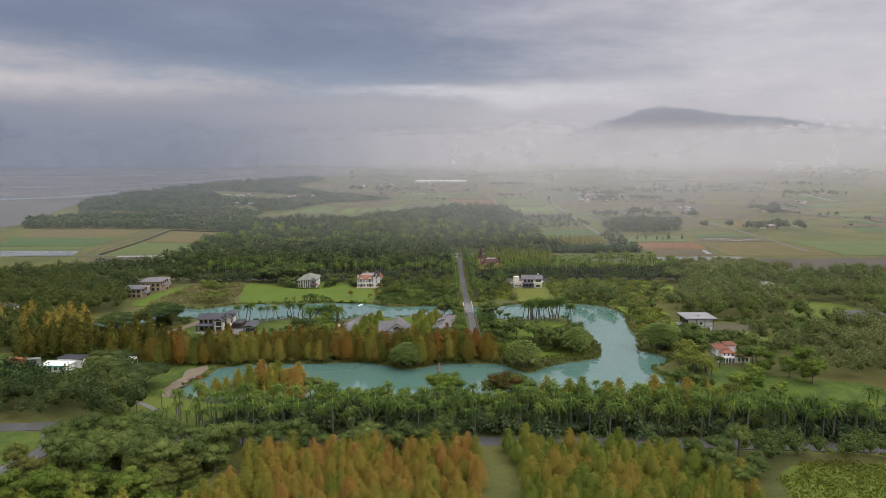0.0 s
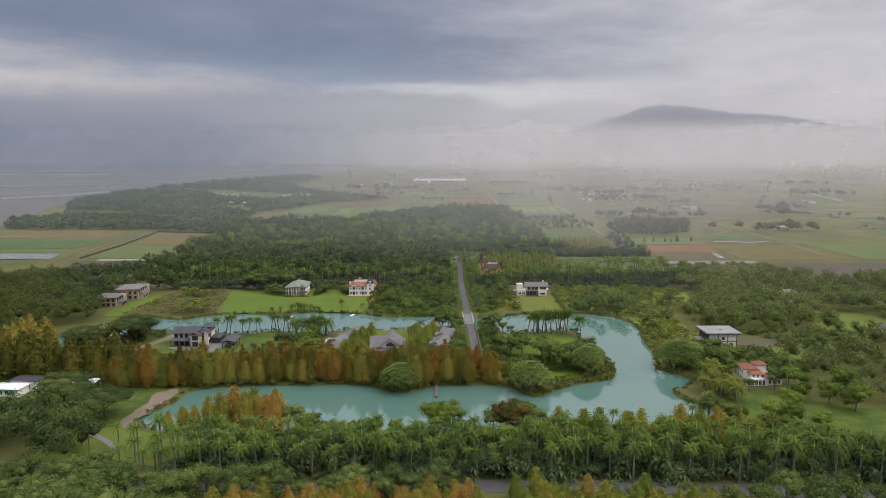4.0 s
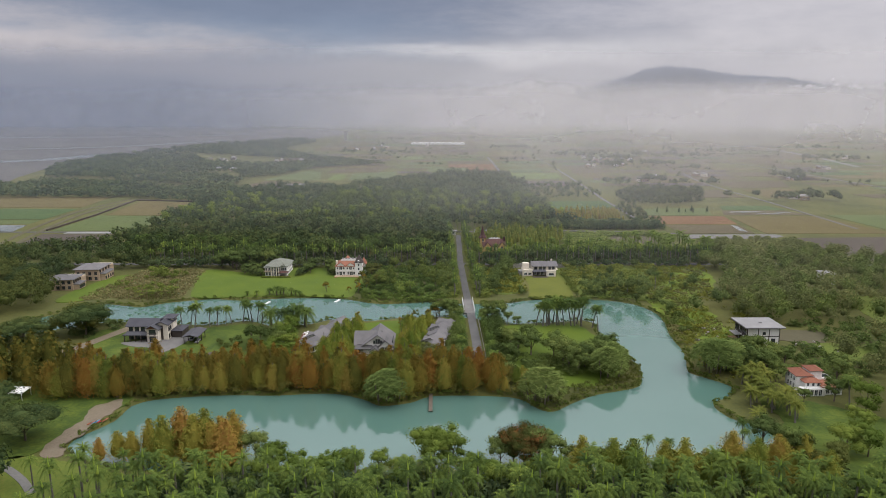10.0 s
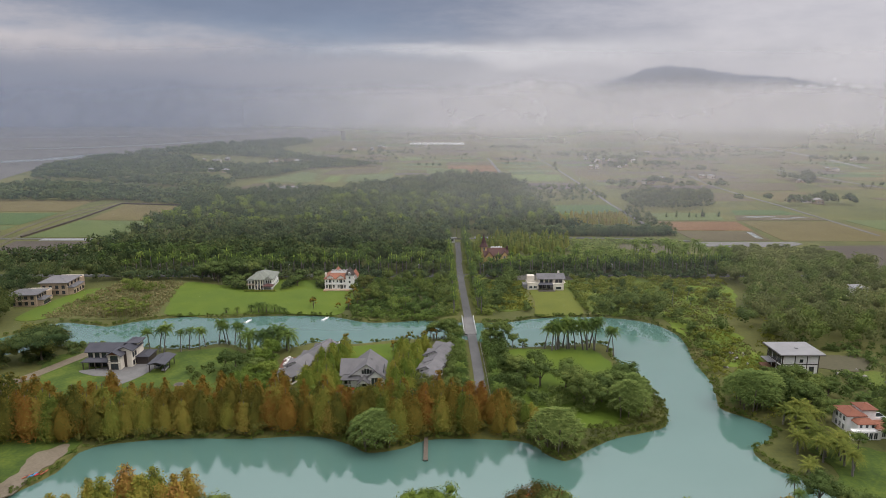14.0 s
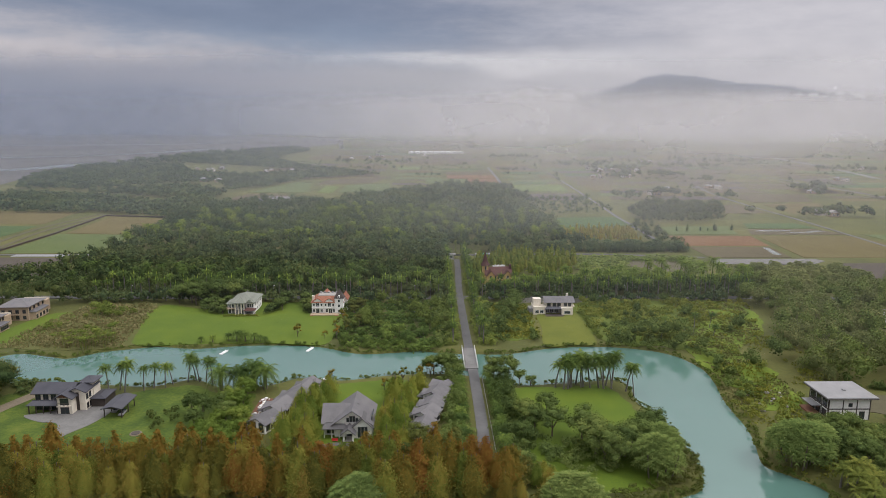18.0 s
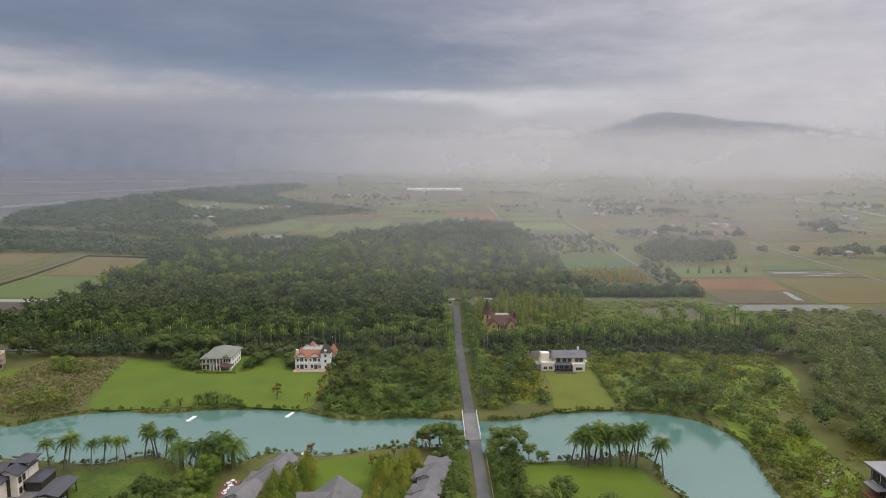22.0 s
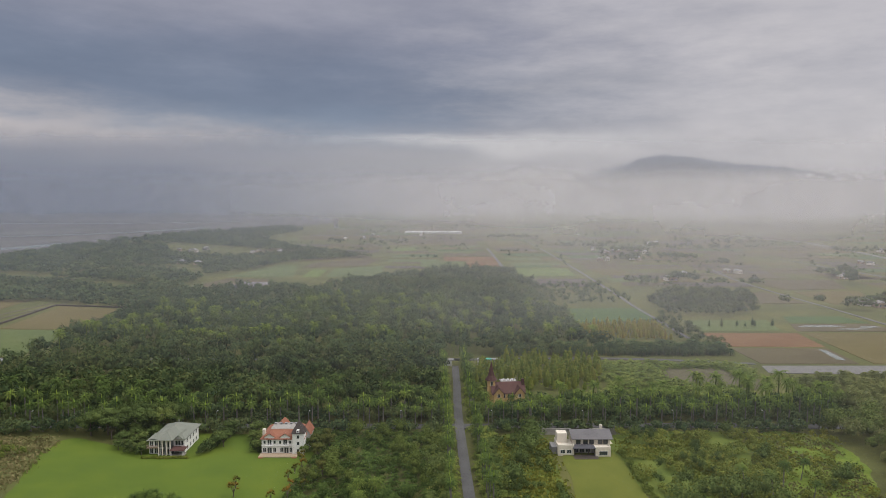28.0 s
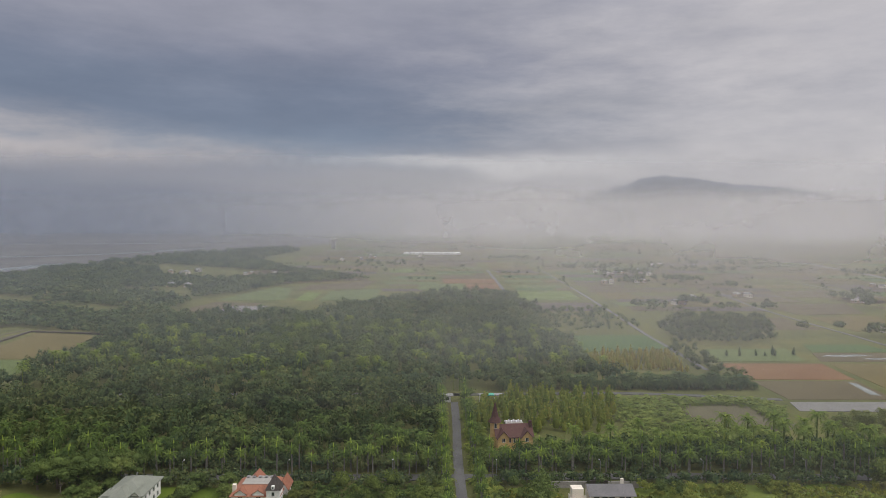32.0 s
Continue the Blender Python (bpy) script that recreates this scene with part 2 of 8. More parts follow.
G_FOREST = leaves("forest_leaves", shades((0.020, 0.039, 0.025), (0.042, 0.070, 0.038), (0.075, 0.108, 0.048), (0.118, 0.148, 0.057), (0.166, 0.171, 0.067)), 0.25, 0.0, 0.03)
G_PALEWOOD = leaves("grey_green_leaves", shades((0.052, 0.068, 0.028), (0.103, 0.124, 0.048), (0.168, 0.182, 0.069), (0.240, 0.238, 0.089)), 0.26, 0.0, 0.03)
G_DARKWOOD = leaves("dark_forest_leaves", shades((0.015, 0.028, 0.014), (0.031, 0.053, 0.023), (0.059, 0.086, 0.032), (0.099, 0.124, 0.040), (0.147, 0.152, 0.049)), 0.22, 0.0, 0.05)
G_BROAD = leaves("broadleaf_leaves", shades((0.034, 0.053, 0.019), (0.070, 0.102, 0.033), (0.121, 0.161, 0.047), (0.199, 0.225, 0.062)), 0.24, 0.45, 0.04)
G_OLIVE = leaves("olive_leaves", shades((0.035, 0.052, 0.016), (0.069, 0.091, 0.027), (0.119, 0.131, 0.036), (0.189, 0.157, 0.043)), 0.25, 0.5, 0.04)
G_CYPRESS = leaves("autumn_cypress_leaves", shades((0.095, 0.127, 0.025), (0.172, 0.186, 0.035), (0.255, 0.223, 0.043), (0.310, 0.207, 0.048), (0.300, 0.151, 0.048)), 0.28, 0.70, 0.2)
G_RUST = leaves("rusty_cypress_leaves", shades((0.043, 0.057, 0.014), (0.087, 0.091, 0.021), (0.152, 0.123, 0.025), (0.208, 0.123, 0.026), (0.203, 0.089, 0.026)), 0.26, 0.62, 0.16)
G_YELLOW = leaves("yellowing_cypress_leaves", shades((0.066, 0.107, 0.021), (0.124, 0.166, 0.032), (0.195, 0.218, 0.040), (0.262, 0.230, 0.045), (0.282, 0.179, 0.048)), 0.28, 0.62, 0.2)
G_GREENGOLD = leaves("green_gold_leaves", shades((0.050, 0.076, 0.016), (0.097, 0.129, 0.027), (0.159, 0.176, 0.034), (0.231, 0.201, 0.041), (0.251, 0.154, 0.041)), 0.28, 0.60, 0.16)
G_PALM = leaves("palm_fronds", [(0.0, (0.027, 0.046, 0.015)), (0.35, (0.054, 0.086, 0.025)), (0.7, (0.106, 0.152, 0.036)), (0.92, (0.163, 0.210, 0.044)), (1.0, (0.283, 0.329, 0.060))], 0.25, 0.45, 0.06)
G_YOUNGPALM = leaves("yellow_green_fronds", shades((0.053, 0.073, 0.019), (0.098, 0.121, 0.029), (0.157, 0.175, 0.039), (0.230, 0.225, 0.054)), 0.28, 0.4, 0.06)
G_SPEAR = leaves("young_palm_spear", shades((0.130, 0.210, 0.040), (0.230, 0.320, 0.055), (0.330, 0.400, 0.070)), 0.3, 0.6, 0.06)
G_CLUMP = leaves("fan_palm_fronds", shades((0.056, 0.091, 0.028), (0.103, 0.146, 0.042), (0.168, 0.214, 0.062), (0.241, 0.281, 0.085)), 0.25, 0.3, 0.05)
G_SHRUB = leaves("shrub_leaves", shades((0.051, 0.075, 0.020), (0.105, 0.140, 0.034), (0.176, 0.210, 0.048), (0.271, 0.266, 0.062)), 0.25, 0.4, 0.05)
G_FLAME = leaves("orange_flowered_leaves", shades((0.022, 0.043, 0.012), (0.045, 0.068, 0.018), (0.09, 0.066, 0.022), (0.36, 0.10, 0.036)), 0.3, 0.0, 0.2)
G_FRESH = leaves("fresh_feathery_leaves", shades((0.046, 0.080, 0.016), (0.095, 0.142, 0.026), (0.160, 0.200, 0.036), (0.235, 0.240, 0.044), (0.262, 0.190, 0.045)), 0.28, 0.45, 0.1)
G_SPRING = leaves("fresh_green_leaves", shades((0.044, 0.074, 0.016), (0.086, 0.130, 0.026), (0.142, 0.190, 0.038), (0.215, 0.245, 0.052)), 0.26, 0.4, 0.06)
G_REED = leaves("dry_reed_blades", shades((0.085, 0.105, 0.032), (0.139, 0.145, 0.055), (0.203, 0.185, 0.084), (0.267, 0.220, 0.117)), 0.3, 0.3, 0.06)
G_TURF = leaves("grass_blades", shades((0.062, 0.081, 0.015), (0.140, 0.164, 0.031), (0.269, 0.257, 0.054)), 0.25, 0.3, 0.06)

M_WATER = bpy.data.materials.new("milky_turquoise_water")
M_WATER.use_nodes = True
t = M_WATER.node_tree
b = t.nodes["Principled BSDF"]
spot = node(t, "ShaderNodeNewGeometry").outputs["Position"]
murk = fractal(t, spot, 0.03, 3, 0.5)
t.links.new(ramp(t, murk, shades((0.074, 0.148, 0.125), (0.086, 0.164, 0.140))), b.inputs["Base Color"])
b.inputs["Roughness"].default_value = 0.015
b.inputs["IOR"].default_value = 2.15
ripple = node(t, "ShaderNodeBump")
ripple.inputs["Strength"].default_value, ripple.inputs["Distance"].default_value = 0.06, 0.01
t.links.new(fractal(t, spot, 1.5, 3, 0.5, (1, 0.6, 1)), ripple.inputs["Height"])
t.links.new(ripple.outputs[0], b.inputs["Normal"])


def veil(t, dens, colour, through):
    """Lit mist over clear air, by density."""
    d, g = node(t, "ShaderNodeBsdfDiffuse"), node(t, "ShaderNodeBsdfTranslucent")
    for n in (d, g):
        if isinstance(colour, tuple):
            n.inputs[0].default_value = (*colour, 1)
        else:
            t.links.new(colour, n.inputs[0])
    both, out = node(t, "ShaderNodeMixShader"), node(t, "ShaderNodeMixShader")
    both.inputs[0].default_value = through
    t.links.new(d.outputs[0], both.inputs[1])
    t.links.new(g.outputs[0], both.inputs[2])
    t.links.new(dens, out.inputs[0])
    t.links.new(node(t, "ShaderNodeBsdfTransparent").outputs[0], out.inputs[1])
    t.links.new(both.outputs[0], out.inputs[2])
    t.links.new(out.outputs[0], node(t, "ShaderNodeOutputMaterial").inputs[0])


def mist(name, y, base, top, foot, strength, scale, seed, billow, west, lift, rise=(-0.40, 0.34), haze=0.0, haze_top=1.0):
    """Mist across the valley at one distance: thin at the ground, thick above its foot, with a ragged top; thinner
    towards the west, where the dark cloud's shade is painted in as a darker, bluer colour; haze lies over it evenly up
    to its top.
    """
    m = bpy.data.materials.new(name)
    m.use_nodes = True
    t = m.node_tree
    t.nodes.clear()
    spot = on_plan(t)
    xyz = node(t, "ShaderNodeSeparateXYZ")
    t.links.new(spot, xyz.inputs[0])
    drift = fractal(t, spot, scale, 6, 0.52, (1, 1, 1.5), (seed * 7.3, seed * 3.1, seed))
    ragged = calc(t, "ADD", xyz.outputs[2], calc(t, "MULTIPLY_ADD", drift, -(top - base) * 2.4 * billow, (top - base) * 1.2 * billow))
    east = smooth(t, xyz.outputs[0], -0.40 * y, 0.34 * y)
    ragged = calc(t, "ADD", ragged, calc(t, "MULTIPLY_ADD", smooth(t, xyz.outputs[0], rise[0] * y, rise[1] * y), (top - base) * lift, -(top - base) * (0.1 + 0.9 * max(0, lift))))
    fade = calc(t, "MULTIPLY", smooth(t, ragged, base, top, 1.0, 0.0), calc(t, "DIVIDE", xyz.outputs[2], foot, 0, True))
    dens = calc(t, "MULTIPLY", fade, calc(t, "MULTIPLY", smooth(t, east, 0, 1, west, 1.0), smooth(t, drift, 0.34, 0.64, 0.45 if billow > 0.4 else 0.7, 1.15)))
    dens = calc(t, "MULTIPLY", dens, strength, 0, True)
    if haze:
        dens = calc(t, "MAXIMUM", dens, calc(t, "MULTIPLY", calc(t, "MULTIPLY", smooth(t, xyz.outputs[0], -0.30 * y, 0.12 * y, 1.7, 1.0), haze), smooth(t, calc(t, "MULTIPLY_ADD", drift, -60.0, xyz.outputs[2]), haze_top * 0.6, haze_top, 1.0, 0.0)))
    # west end darker and bluer: the cloud's shade is in the mist colour
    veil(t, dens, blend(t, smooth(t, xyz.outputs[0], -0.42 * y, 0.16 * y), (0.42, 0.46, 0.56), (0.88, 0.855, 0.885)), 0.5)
    return m


def low_mist(name, strength, foot, top, middle, half, seed):
    """A low drifting patch of mist before the woods, thickest about one line of the valley."""
    m = bpy.data.materials.new(name)
    m.use_nodes = True
    t = m.node_tree
    t.nodes.clear()
    spot = on_plan(t)
    xyz = node(t, "ShaderNodeSeparateXYZ")
    t.links.new(spot, xyz.inputs[0])
    drift = fractal(t, spot, 0.009, 5, 0.5, (1, 1, 1.4), (seed * 5.1, seed, seed * 2.3))
    off = calc(t, "ABSOLUTE", calc(t, "SUBTRACT", xyz.outputs[0], middle))
    dens = calc(t, "MULTIPLY", smooth(t, off, 0.0, half, 1.0, 0.30), smooth(t, drift, 0.30, 0.70, 0.5, 1.4))
    dens = calc(t, "MULTIPLY", dens, calc(t, "MULTIPLY", calc(t, "DIVIDE", xyz.outputs[2], foot, 0, True), smooth(t, xyz.outputs[2], top * 0.7, top, 1.0, 0.0)))
    veil(t, calc(t, "MULTIPLY", dens, strength, 0, True), (0.84, 0.82, 0.85), 0.5)
    return m

# ---- mesh helpers ----


def mesh_of(name, verts, tris, material=None, flat=True):
    """A mesh from arrays of vertices and triangles."""
    me = bpy.data.meshes.new(name)
    verts, tris = np.asarray(verts, np.float32), np.asarray(tris, np.int32)
    me.vertices.add(len(verts))
    me.vertices.foreach_set("co", verts.ravel())
    me.loops.add(tris.size)
    me.loops.foreach_set("vertex_index", tris.ravel())
    me.polygons.add(len(tris))
    me.polygons.foreach_set("loop_start", np.arange(0, tris.size, 3, dtype=np.int32))
    me.update(calc_edges=True)
    if not flat:
        me.polygons.foreach_set("use_smooth", np.ones(len(tris), bool))
    if material:
        me.materials.append(material)
    return me


def thing(name, label, category, m=None, group="", kind=""):
    ob = new(name)
    ob.empty_display_size = 0.5
    if m is not None:
        ob.matrix_world = m
    return tagged(ob, label, category, group, kind)


def link_part(name, me, parent, label=""):
    ob = new(name, me)
    ob.parent = parent
    return tagged(ob, label) if label else ob


def part(name, bm, material, parent, label=""):
    me = bpy.data.meshes.new(name)
    bm.to_mesh(me)
    bm.free()
    me.materials.append(material)
    return link_part(name, me, parent, label)


def curve_through(points, steps=5, closed=True):
    """A smooth line through points."""
    p = np.array(points, float)
    n = len(p)
    out = []
    for i in range(n if closed else n - 1):
        a, b, c, d = (p[(i + k) % n] if closed else p[min(max(i + k, 0), n - 1)] for k in (-1, 0, 1, 2))
        for s in np.arange(steps) / steps:
            out.append(0.5 * (2 * b + (c - a) * s + (2 * a - 5 * b + 4 * c - d) * s * s + (3 * b - a - 3 * c + d) * s ** 3))
    if not closed:
        out.append(p[-1])
    return np.array(out)


def inside(xy, outline):
    x, y = xy[:, 0], xy[:, 1]
    hit = np.zeros(len(xy), bool)
    for (ax, ay), (bx, by) in zip(outline, np.roll(outline, -1, 0)):
        if ay != by:
            hit ^= ((ay > y) != (by > y)) & (x < (bx - ax) * (y - ay) / (by - ay) + ax)
    return hit


def gap_to(xy, outline, closed=True):
    """Distance from points to a line."""
    best = np.full(len(xy), 1e9)
    ends = np.roll(outline, -1, 0) if closed else outline[1:]
    for a, b in zip(outline, ends):
        ab = b - a
        s = np.clip(((xy - a) @ ab) / max(ab @ ab, 1e-9), 0, 1)
        best = np.minimum(best, np.hypot(*(xy - a - s[:, None] * ab).T))
    return best


def sheet(name, outline, z, material, label, category, thick=0.25, kind="structure"):
    """A flat piece of ground with a rim, over a closed outline."""
    bm = bmesh.new()
    face = bm.faces.new([bm.verts.new((x, y, z)) for x, y in outline])
    if face.normal.z < 0 or face.calc_center_median().z is None:
        face.normal_flip()
    bm.normal_update()
    if face.normal.z < 0:
        face.normal_flip()
    low = bmesh.ops.extrude_face_region(bm, geom=[face])
    bmesh.ops.translate(bm, vec=(0, 0, -thick), verts=[v for v in low["geom"] if isinstance(v, bmesh.types.BMVert)])
    bmesh.ops.triangulate(bm, faces=bm.faces[:])
    bmesh.ops.recalc_face_normals(bm, faces=bm.faces[:])
    me = bpy.data.meshes.new(name)
    bm.to_mesh(me)
    bm.free()
    me.materials.append(material)
    return tagged(new(name, me), label, category, kind=kind)


def ragged(points, reach=1.6):
    """A closed outline through points, with the uneven edge of wild ground."""
    c = curve_through(points, 14)
    way = np.roll(c, -1, 0) - np.roll(c, 1, 0)
    side = np.stack([-way[:, 1], way[:, 0]], 1) / np.maximum(1e-6, np.hypot(*way.T))[:, None]
    bump = [noise.noise((x * 0.13, y * 0.13, 3)) + 0.6 * noise.noise((x * 0.4, y * 0.4, 8)) for x, y in c]
    return c + side * np.array(bump)[:, None] * reach


def ribbon(name, line, width, z, material, label, category="road", thick=0.25):
    """A road along a line."""
    line = np.array(line, float)
    way = np.gradient(line, axis=0)
    side = np.stack([-way[:, 1], way[:, 0]], 1) / np.hypot(*way.T)[:, None] * width / 2
    return sheet(name, np.vstack([line + side, (line - side)[::-1]]), z, material, label, category, thick)


def block(x0, x1, y0, y1, z0, z1, bevel=0.0):
    bm = bmesh.new()
    bmesh.ops.create_cube(bm, size=1)
    for v in bm.verts:
        v.co = (x0 + (v.co.x + 0.5) * (x1 - x0), y0 + (v.co.y + 0.5) * (y1 - y0), z0 + (v.co.z + 0.5) * (z1 - z0))
    if bevel:
        bmesh.ops.bevel(bm, geom=bm.edges[:], offset=bevel, segments=1, affect="EDGES")
    return bm


# ---- the land ----
# shore of the turquoise lagoon: its inner bank, round the garden, and its outer bank
INNER = [(-77, 215), (-72, 227), (-70, 238), (-53, 242), (-35, 242), (-20, 243), (-11, 239), (-6, 235), (2, 237), (8, 241), (22, 241), (31, 239),
         (35, 233), (39, 231), (45, 236), (52, 241), (60, 244), (66, 247), (69, 254), (70, 263), (70, 276), (68, 285), (66, 292), (67, 302),
         (64, 308), (54, 306), (46, 305), (34, 304), (24, 310), (13, 313), (-3, 312), (-17, 308), (-30, 310), (-37, 305), (-49, 302), (-61, 309),
         (-72, 304), (-90, 306), (-112, 308), (-128, 298), (-150, 286), (-176, 282)]
OUTER = [(-182, 292), (-156, 300), (-138, 316), (-129, 331), (-116, 329), (-108, 327), (-100, 333), (-84, 338), (-71, 336), (-55, 339), (-40, 339),
         (-28, 337), (-16, 331), (-6, 331), (5, 333), (13, 331), (23, 330), (35, 330), (48, 335), (64, 337), (77, 335), (88, 329), (93, 318),
         (93, 307), (90, 292), (89, 280), (88, 272), (86, 265), (84, 257), (88, 252), (92, 246), (88, 240), (82, 235), (83, 227), (87, 223),
         (90, 215), (82, 208), (63, 204), (37, 202), (12, 201), (-26, 201), (-51, 203), (-67, 207)]
SHORE = curve_through(INNER + OUTER, 4)
INSIDE_LEFT = 1 if sum(a[0] * b[1] - b[0] * a[1] for a, b in zip(SHORE, np.roll(SHORE, -1, 0))) < 0 else -1


def inland(xy):
    """Distance from the shore: above nought on land, below it on water."""
    d = gap_to(xy, SHORE)
    return np.where(inside(xy, SHORE), -d, d)


def steps_of(lo, hi, fine_lo, fine_hi, fine):
    a = list(np.arange(fine_lo, fine_hi + fine / 2, fine))
    for sign, end, start in ((-1, lo, fine_lo), (1, hi, fine_hi)):
        x, s = start, fine
        while abs(end - x) > s:
            s *= 1.18
            x += sign * s
            a.append(x)
        a.append(end)
    return np.array(sorted(set(np.round(a, 3))))


gx, gy = steps_of(-4800, 4800, -192, 106, 1.25), steps_of(-600, 5700, 192, 348, 1.25)
xx, yy = np.meshgrid(gx, gy)
xy = np.stack([xx.ravel(), yy.ravel()], 1)
near = (xy[:, 0] > -215) & (xy[:, 0] < 130) & (xy[:, 1] > 170) & (xy[:, 1] < 370)
d = np.full(len(xy), 50.0)
d[near] = inland(xy[near])
wave = 0.05 * np.sin(xy[:, 0] * 0.21 + 1) * np.sin(xy[:, 1] * 0.17) * np.clip((d - 2) / 6, 0, 1)
zz = wave + np.interp(d, [-5, -1.5, 0, 1.2, 3], [-2.2, -1.5, -0.6, -0.12, -0.02]) - 0.03
nx, ny = len(gx), len(gy)
k = (np.arange(ny - 1)[:, None] * nx + np.arange(nx - 1)).ravel()
tris = np.vstack([np.stack([k, k + 1, k + nx + 1], 1), np.stack([k, k + nx + 1, k + nx], 1)])
ground = tagged(new("ground", mesh_of("ground", np.column_stack([xy, zz]), tris, M_SOIL, False)), "flat valley floor of dark earth and green scrub", "ground", kind="structure")
water = tagged(new("water", mesh_of("water", [(-200, 190, -0.6), (110, 190, -0.6), (110, 350, -0.6), (-200, 350, -0.6)], [(0, 1, 2), (0, 2, 3)], M_WATER)),
               "calm milky turquoise lagoon with soft reflections", "lagoon", kind="structure")

# lawns and rough grass
sheet("lawn_main", ragged([(-92, 339), (-97, 354), (-104, 378), (-100, 389), (-84, 383), (-70, 392), (-44, 392), (-24, 390), (-23, 372), (-25, 352), (-28, 338.6), (-45, 340.2), (-60, 340), (-78, 338.6)], 0.5), 0.06, M_LAWN, "broad bright green mown lawn running down to the lagoon", "lawn")
sheet("lawn_east", curve_through([(48, 336.6), (50, 356), (51, 374), (60, 376), (67, 374), (67, 355), (66, 338.6), (57, 337.6)], 5), 0.06, M_DRYLAWN, "mown green lawn before the white house", "lawn")
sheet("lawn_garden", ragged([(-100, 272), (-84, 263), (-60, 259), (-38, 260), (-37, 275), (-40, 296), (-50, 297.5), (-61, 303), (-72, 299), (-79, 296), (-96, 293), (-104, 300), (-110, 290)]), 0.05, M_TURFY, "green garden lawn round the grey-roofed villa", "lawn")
sheet("lawn_restaurant", ragged([(-28, 260), (4, 258), (6, 275), (6, 300), (0, 307), (-16, 304), (-25, 304), (-24, 280)], 0.5), 0.05, M_LAWN, "small bright lawn behind the restaurant", "lawn")
sheet("lawn_peninsula", ragged([(30, 262), (46, 246), (60, 250), (64, 262), (63, 285), (60, 300), (47, 301), (33, 300), (29, 285)]), 0.05, M_LAWN, "grassy peninsula with palms at the lagoon", "lawn")
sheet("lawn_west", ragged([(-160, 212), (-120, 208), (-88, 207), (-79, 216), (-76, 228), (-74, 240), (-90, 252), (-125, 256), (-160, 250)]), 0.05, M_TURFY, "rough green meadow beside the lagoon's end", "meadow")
sheet("lawn_near_palms", ragged([(-92, 190), (-72, 187), (-48, 186), (-46, 197), (-60, 202), (-78, 208), (-90, 206)]), 0.05, M_GRASS, "yellowish lawn between palms and the lagoon", "lawn")
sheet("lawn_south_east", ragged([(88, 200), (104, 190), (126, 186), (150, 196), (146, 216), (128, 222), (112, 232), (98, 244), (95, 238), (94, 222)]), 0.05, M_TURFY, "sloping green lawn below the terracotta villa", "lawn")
sheet("meadow_front_right", ragged([(82, 112), (160, 108), (190, 140), (176, 152), (130, 158), (98, 161), (86, 152)]), 0.05, M_GRASS, "bright green overgrown meadow", "meadow")
sheet("meadow_front_left", ragged([(-122, 162), (-104, 160), (-97, 168), (-100, 180), (-112, 184), (-126, 180)]), 0.05, M_TURFY, "grass verge in the bend of the road", "meadow")
sheet("meadow_east", ragged([(98, 285), (112, 292), (112, 330), (126, 345), (138, 372), (134, 391), (118, 391), (110, 360), (98, 342), (94, 320), (97, 300)]), 0.05, M_LUSH, "rough green meadow above the lagoon's east bank", "meadow")
sheet("meadow_plantation", ragged([(69.5, 341), (84, 338), (94, 332), (97, 342), (109, 360), (117, 390), (70, 390)]), 0.045, M_GRASS, "rough green grass under the shrubs", "meadow")
sheet("marsh_north_west", ragged([(-132, 337), (-110, 334), (-90, 340), (-94, 356), (-100, 378), (-100, 390), (-128, 388), (-140, 366), (-141, 348)]), 0.05, M_MARSH, "brown-green marsh grass above the lagoon", "meadow")
sheet("lawn_twin_houses", curve_through([(-146, 334), (-136, 334), (-130, 350), (-130, 374), (-140, 376), (-146, 354)], 5), 0.07, M_LAWN, "strip of green lawn before the tan houses", "lawn")

sheet("clearing_east", ragged([(119.2, 391), (131.4, 391.5), (134.5, 381), (132, 357), (118, 343.5), (113, 345), (114.8, 367.6)]), 0.07, M_LUSH, "bright green clearing between the woods and the plantation", "meadow")
sheet("clearing_shore", ragged([(80.3, 349.6), (92.7, 350.4), (90.5, 339.5), (83, 336), (75.4, 338)]), 0.07, M_LUSH, "bright green clearing above the water", "meadow")
sheet("clearing_bank", ragged([(105.5, 348), (112, 345), (107.4, 324), (114, 315), (110, 304.5), (97, 304.7), (98, 324)]), 0.07, M_LUSH, "bright green grass on the east bank", "meadow")
sheet("meadow_lane", ragged([(32.5, 345), (46, 346), (47.5, 368), (46, 388), (33, 388)]), 0.05, M_GRASS, "rough grass field beside the lane", "meadow")
sheet("meadow_far_east", ragged([(172, 302), (186, 292), (204, 294), (214, 316), (198, 334), (178, 334)]), 0.05, M_GRASS, "open green meadow among the eastern woods", "meadow")
sheet("lawn_yard", ragged([(131, 268), (146, 264), (152, 274), (142, 280), (132, 278)]), 0.05, M_GRASS, "small green clearing east of the white hall", "lawn")
sheet("yard_gravel", ragged([(124, 284), (134, 281), (142, 284), (143, 292), (132, 295), (124, 292)]), 0.06, M_BROWNISH, "grey gravel yard behind the white hall", "yard")
sheet("bare_clearing", ragged([(108, 462), (118, 446), (142, 442), (150, 458), (140, 476), (122, 478)]), 0.06, M_BROWNISH, "bare brown clearing among palms", "clearing")

sheet("lawn_church", ragged([(35, 437), (49, 437), (49, 448), (37, 449)], 0.6), 0.06, M_LAWN, "small bright lawn behind the church", "lawn")

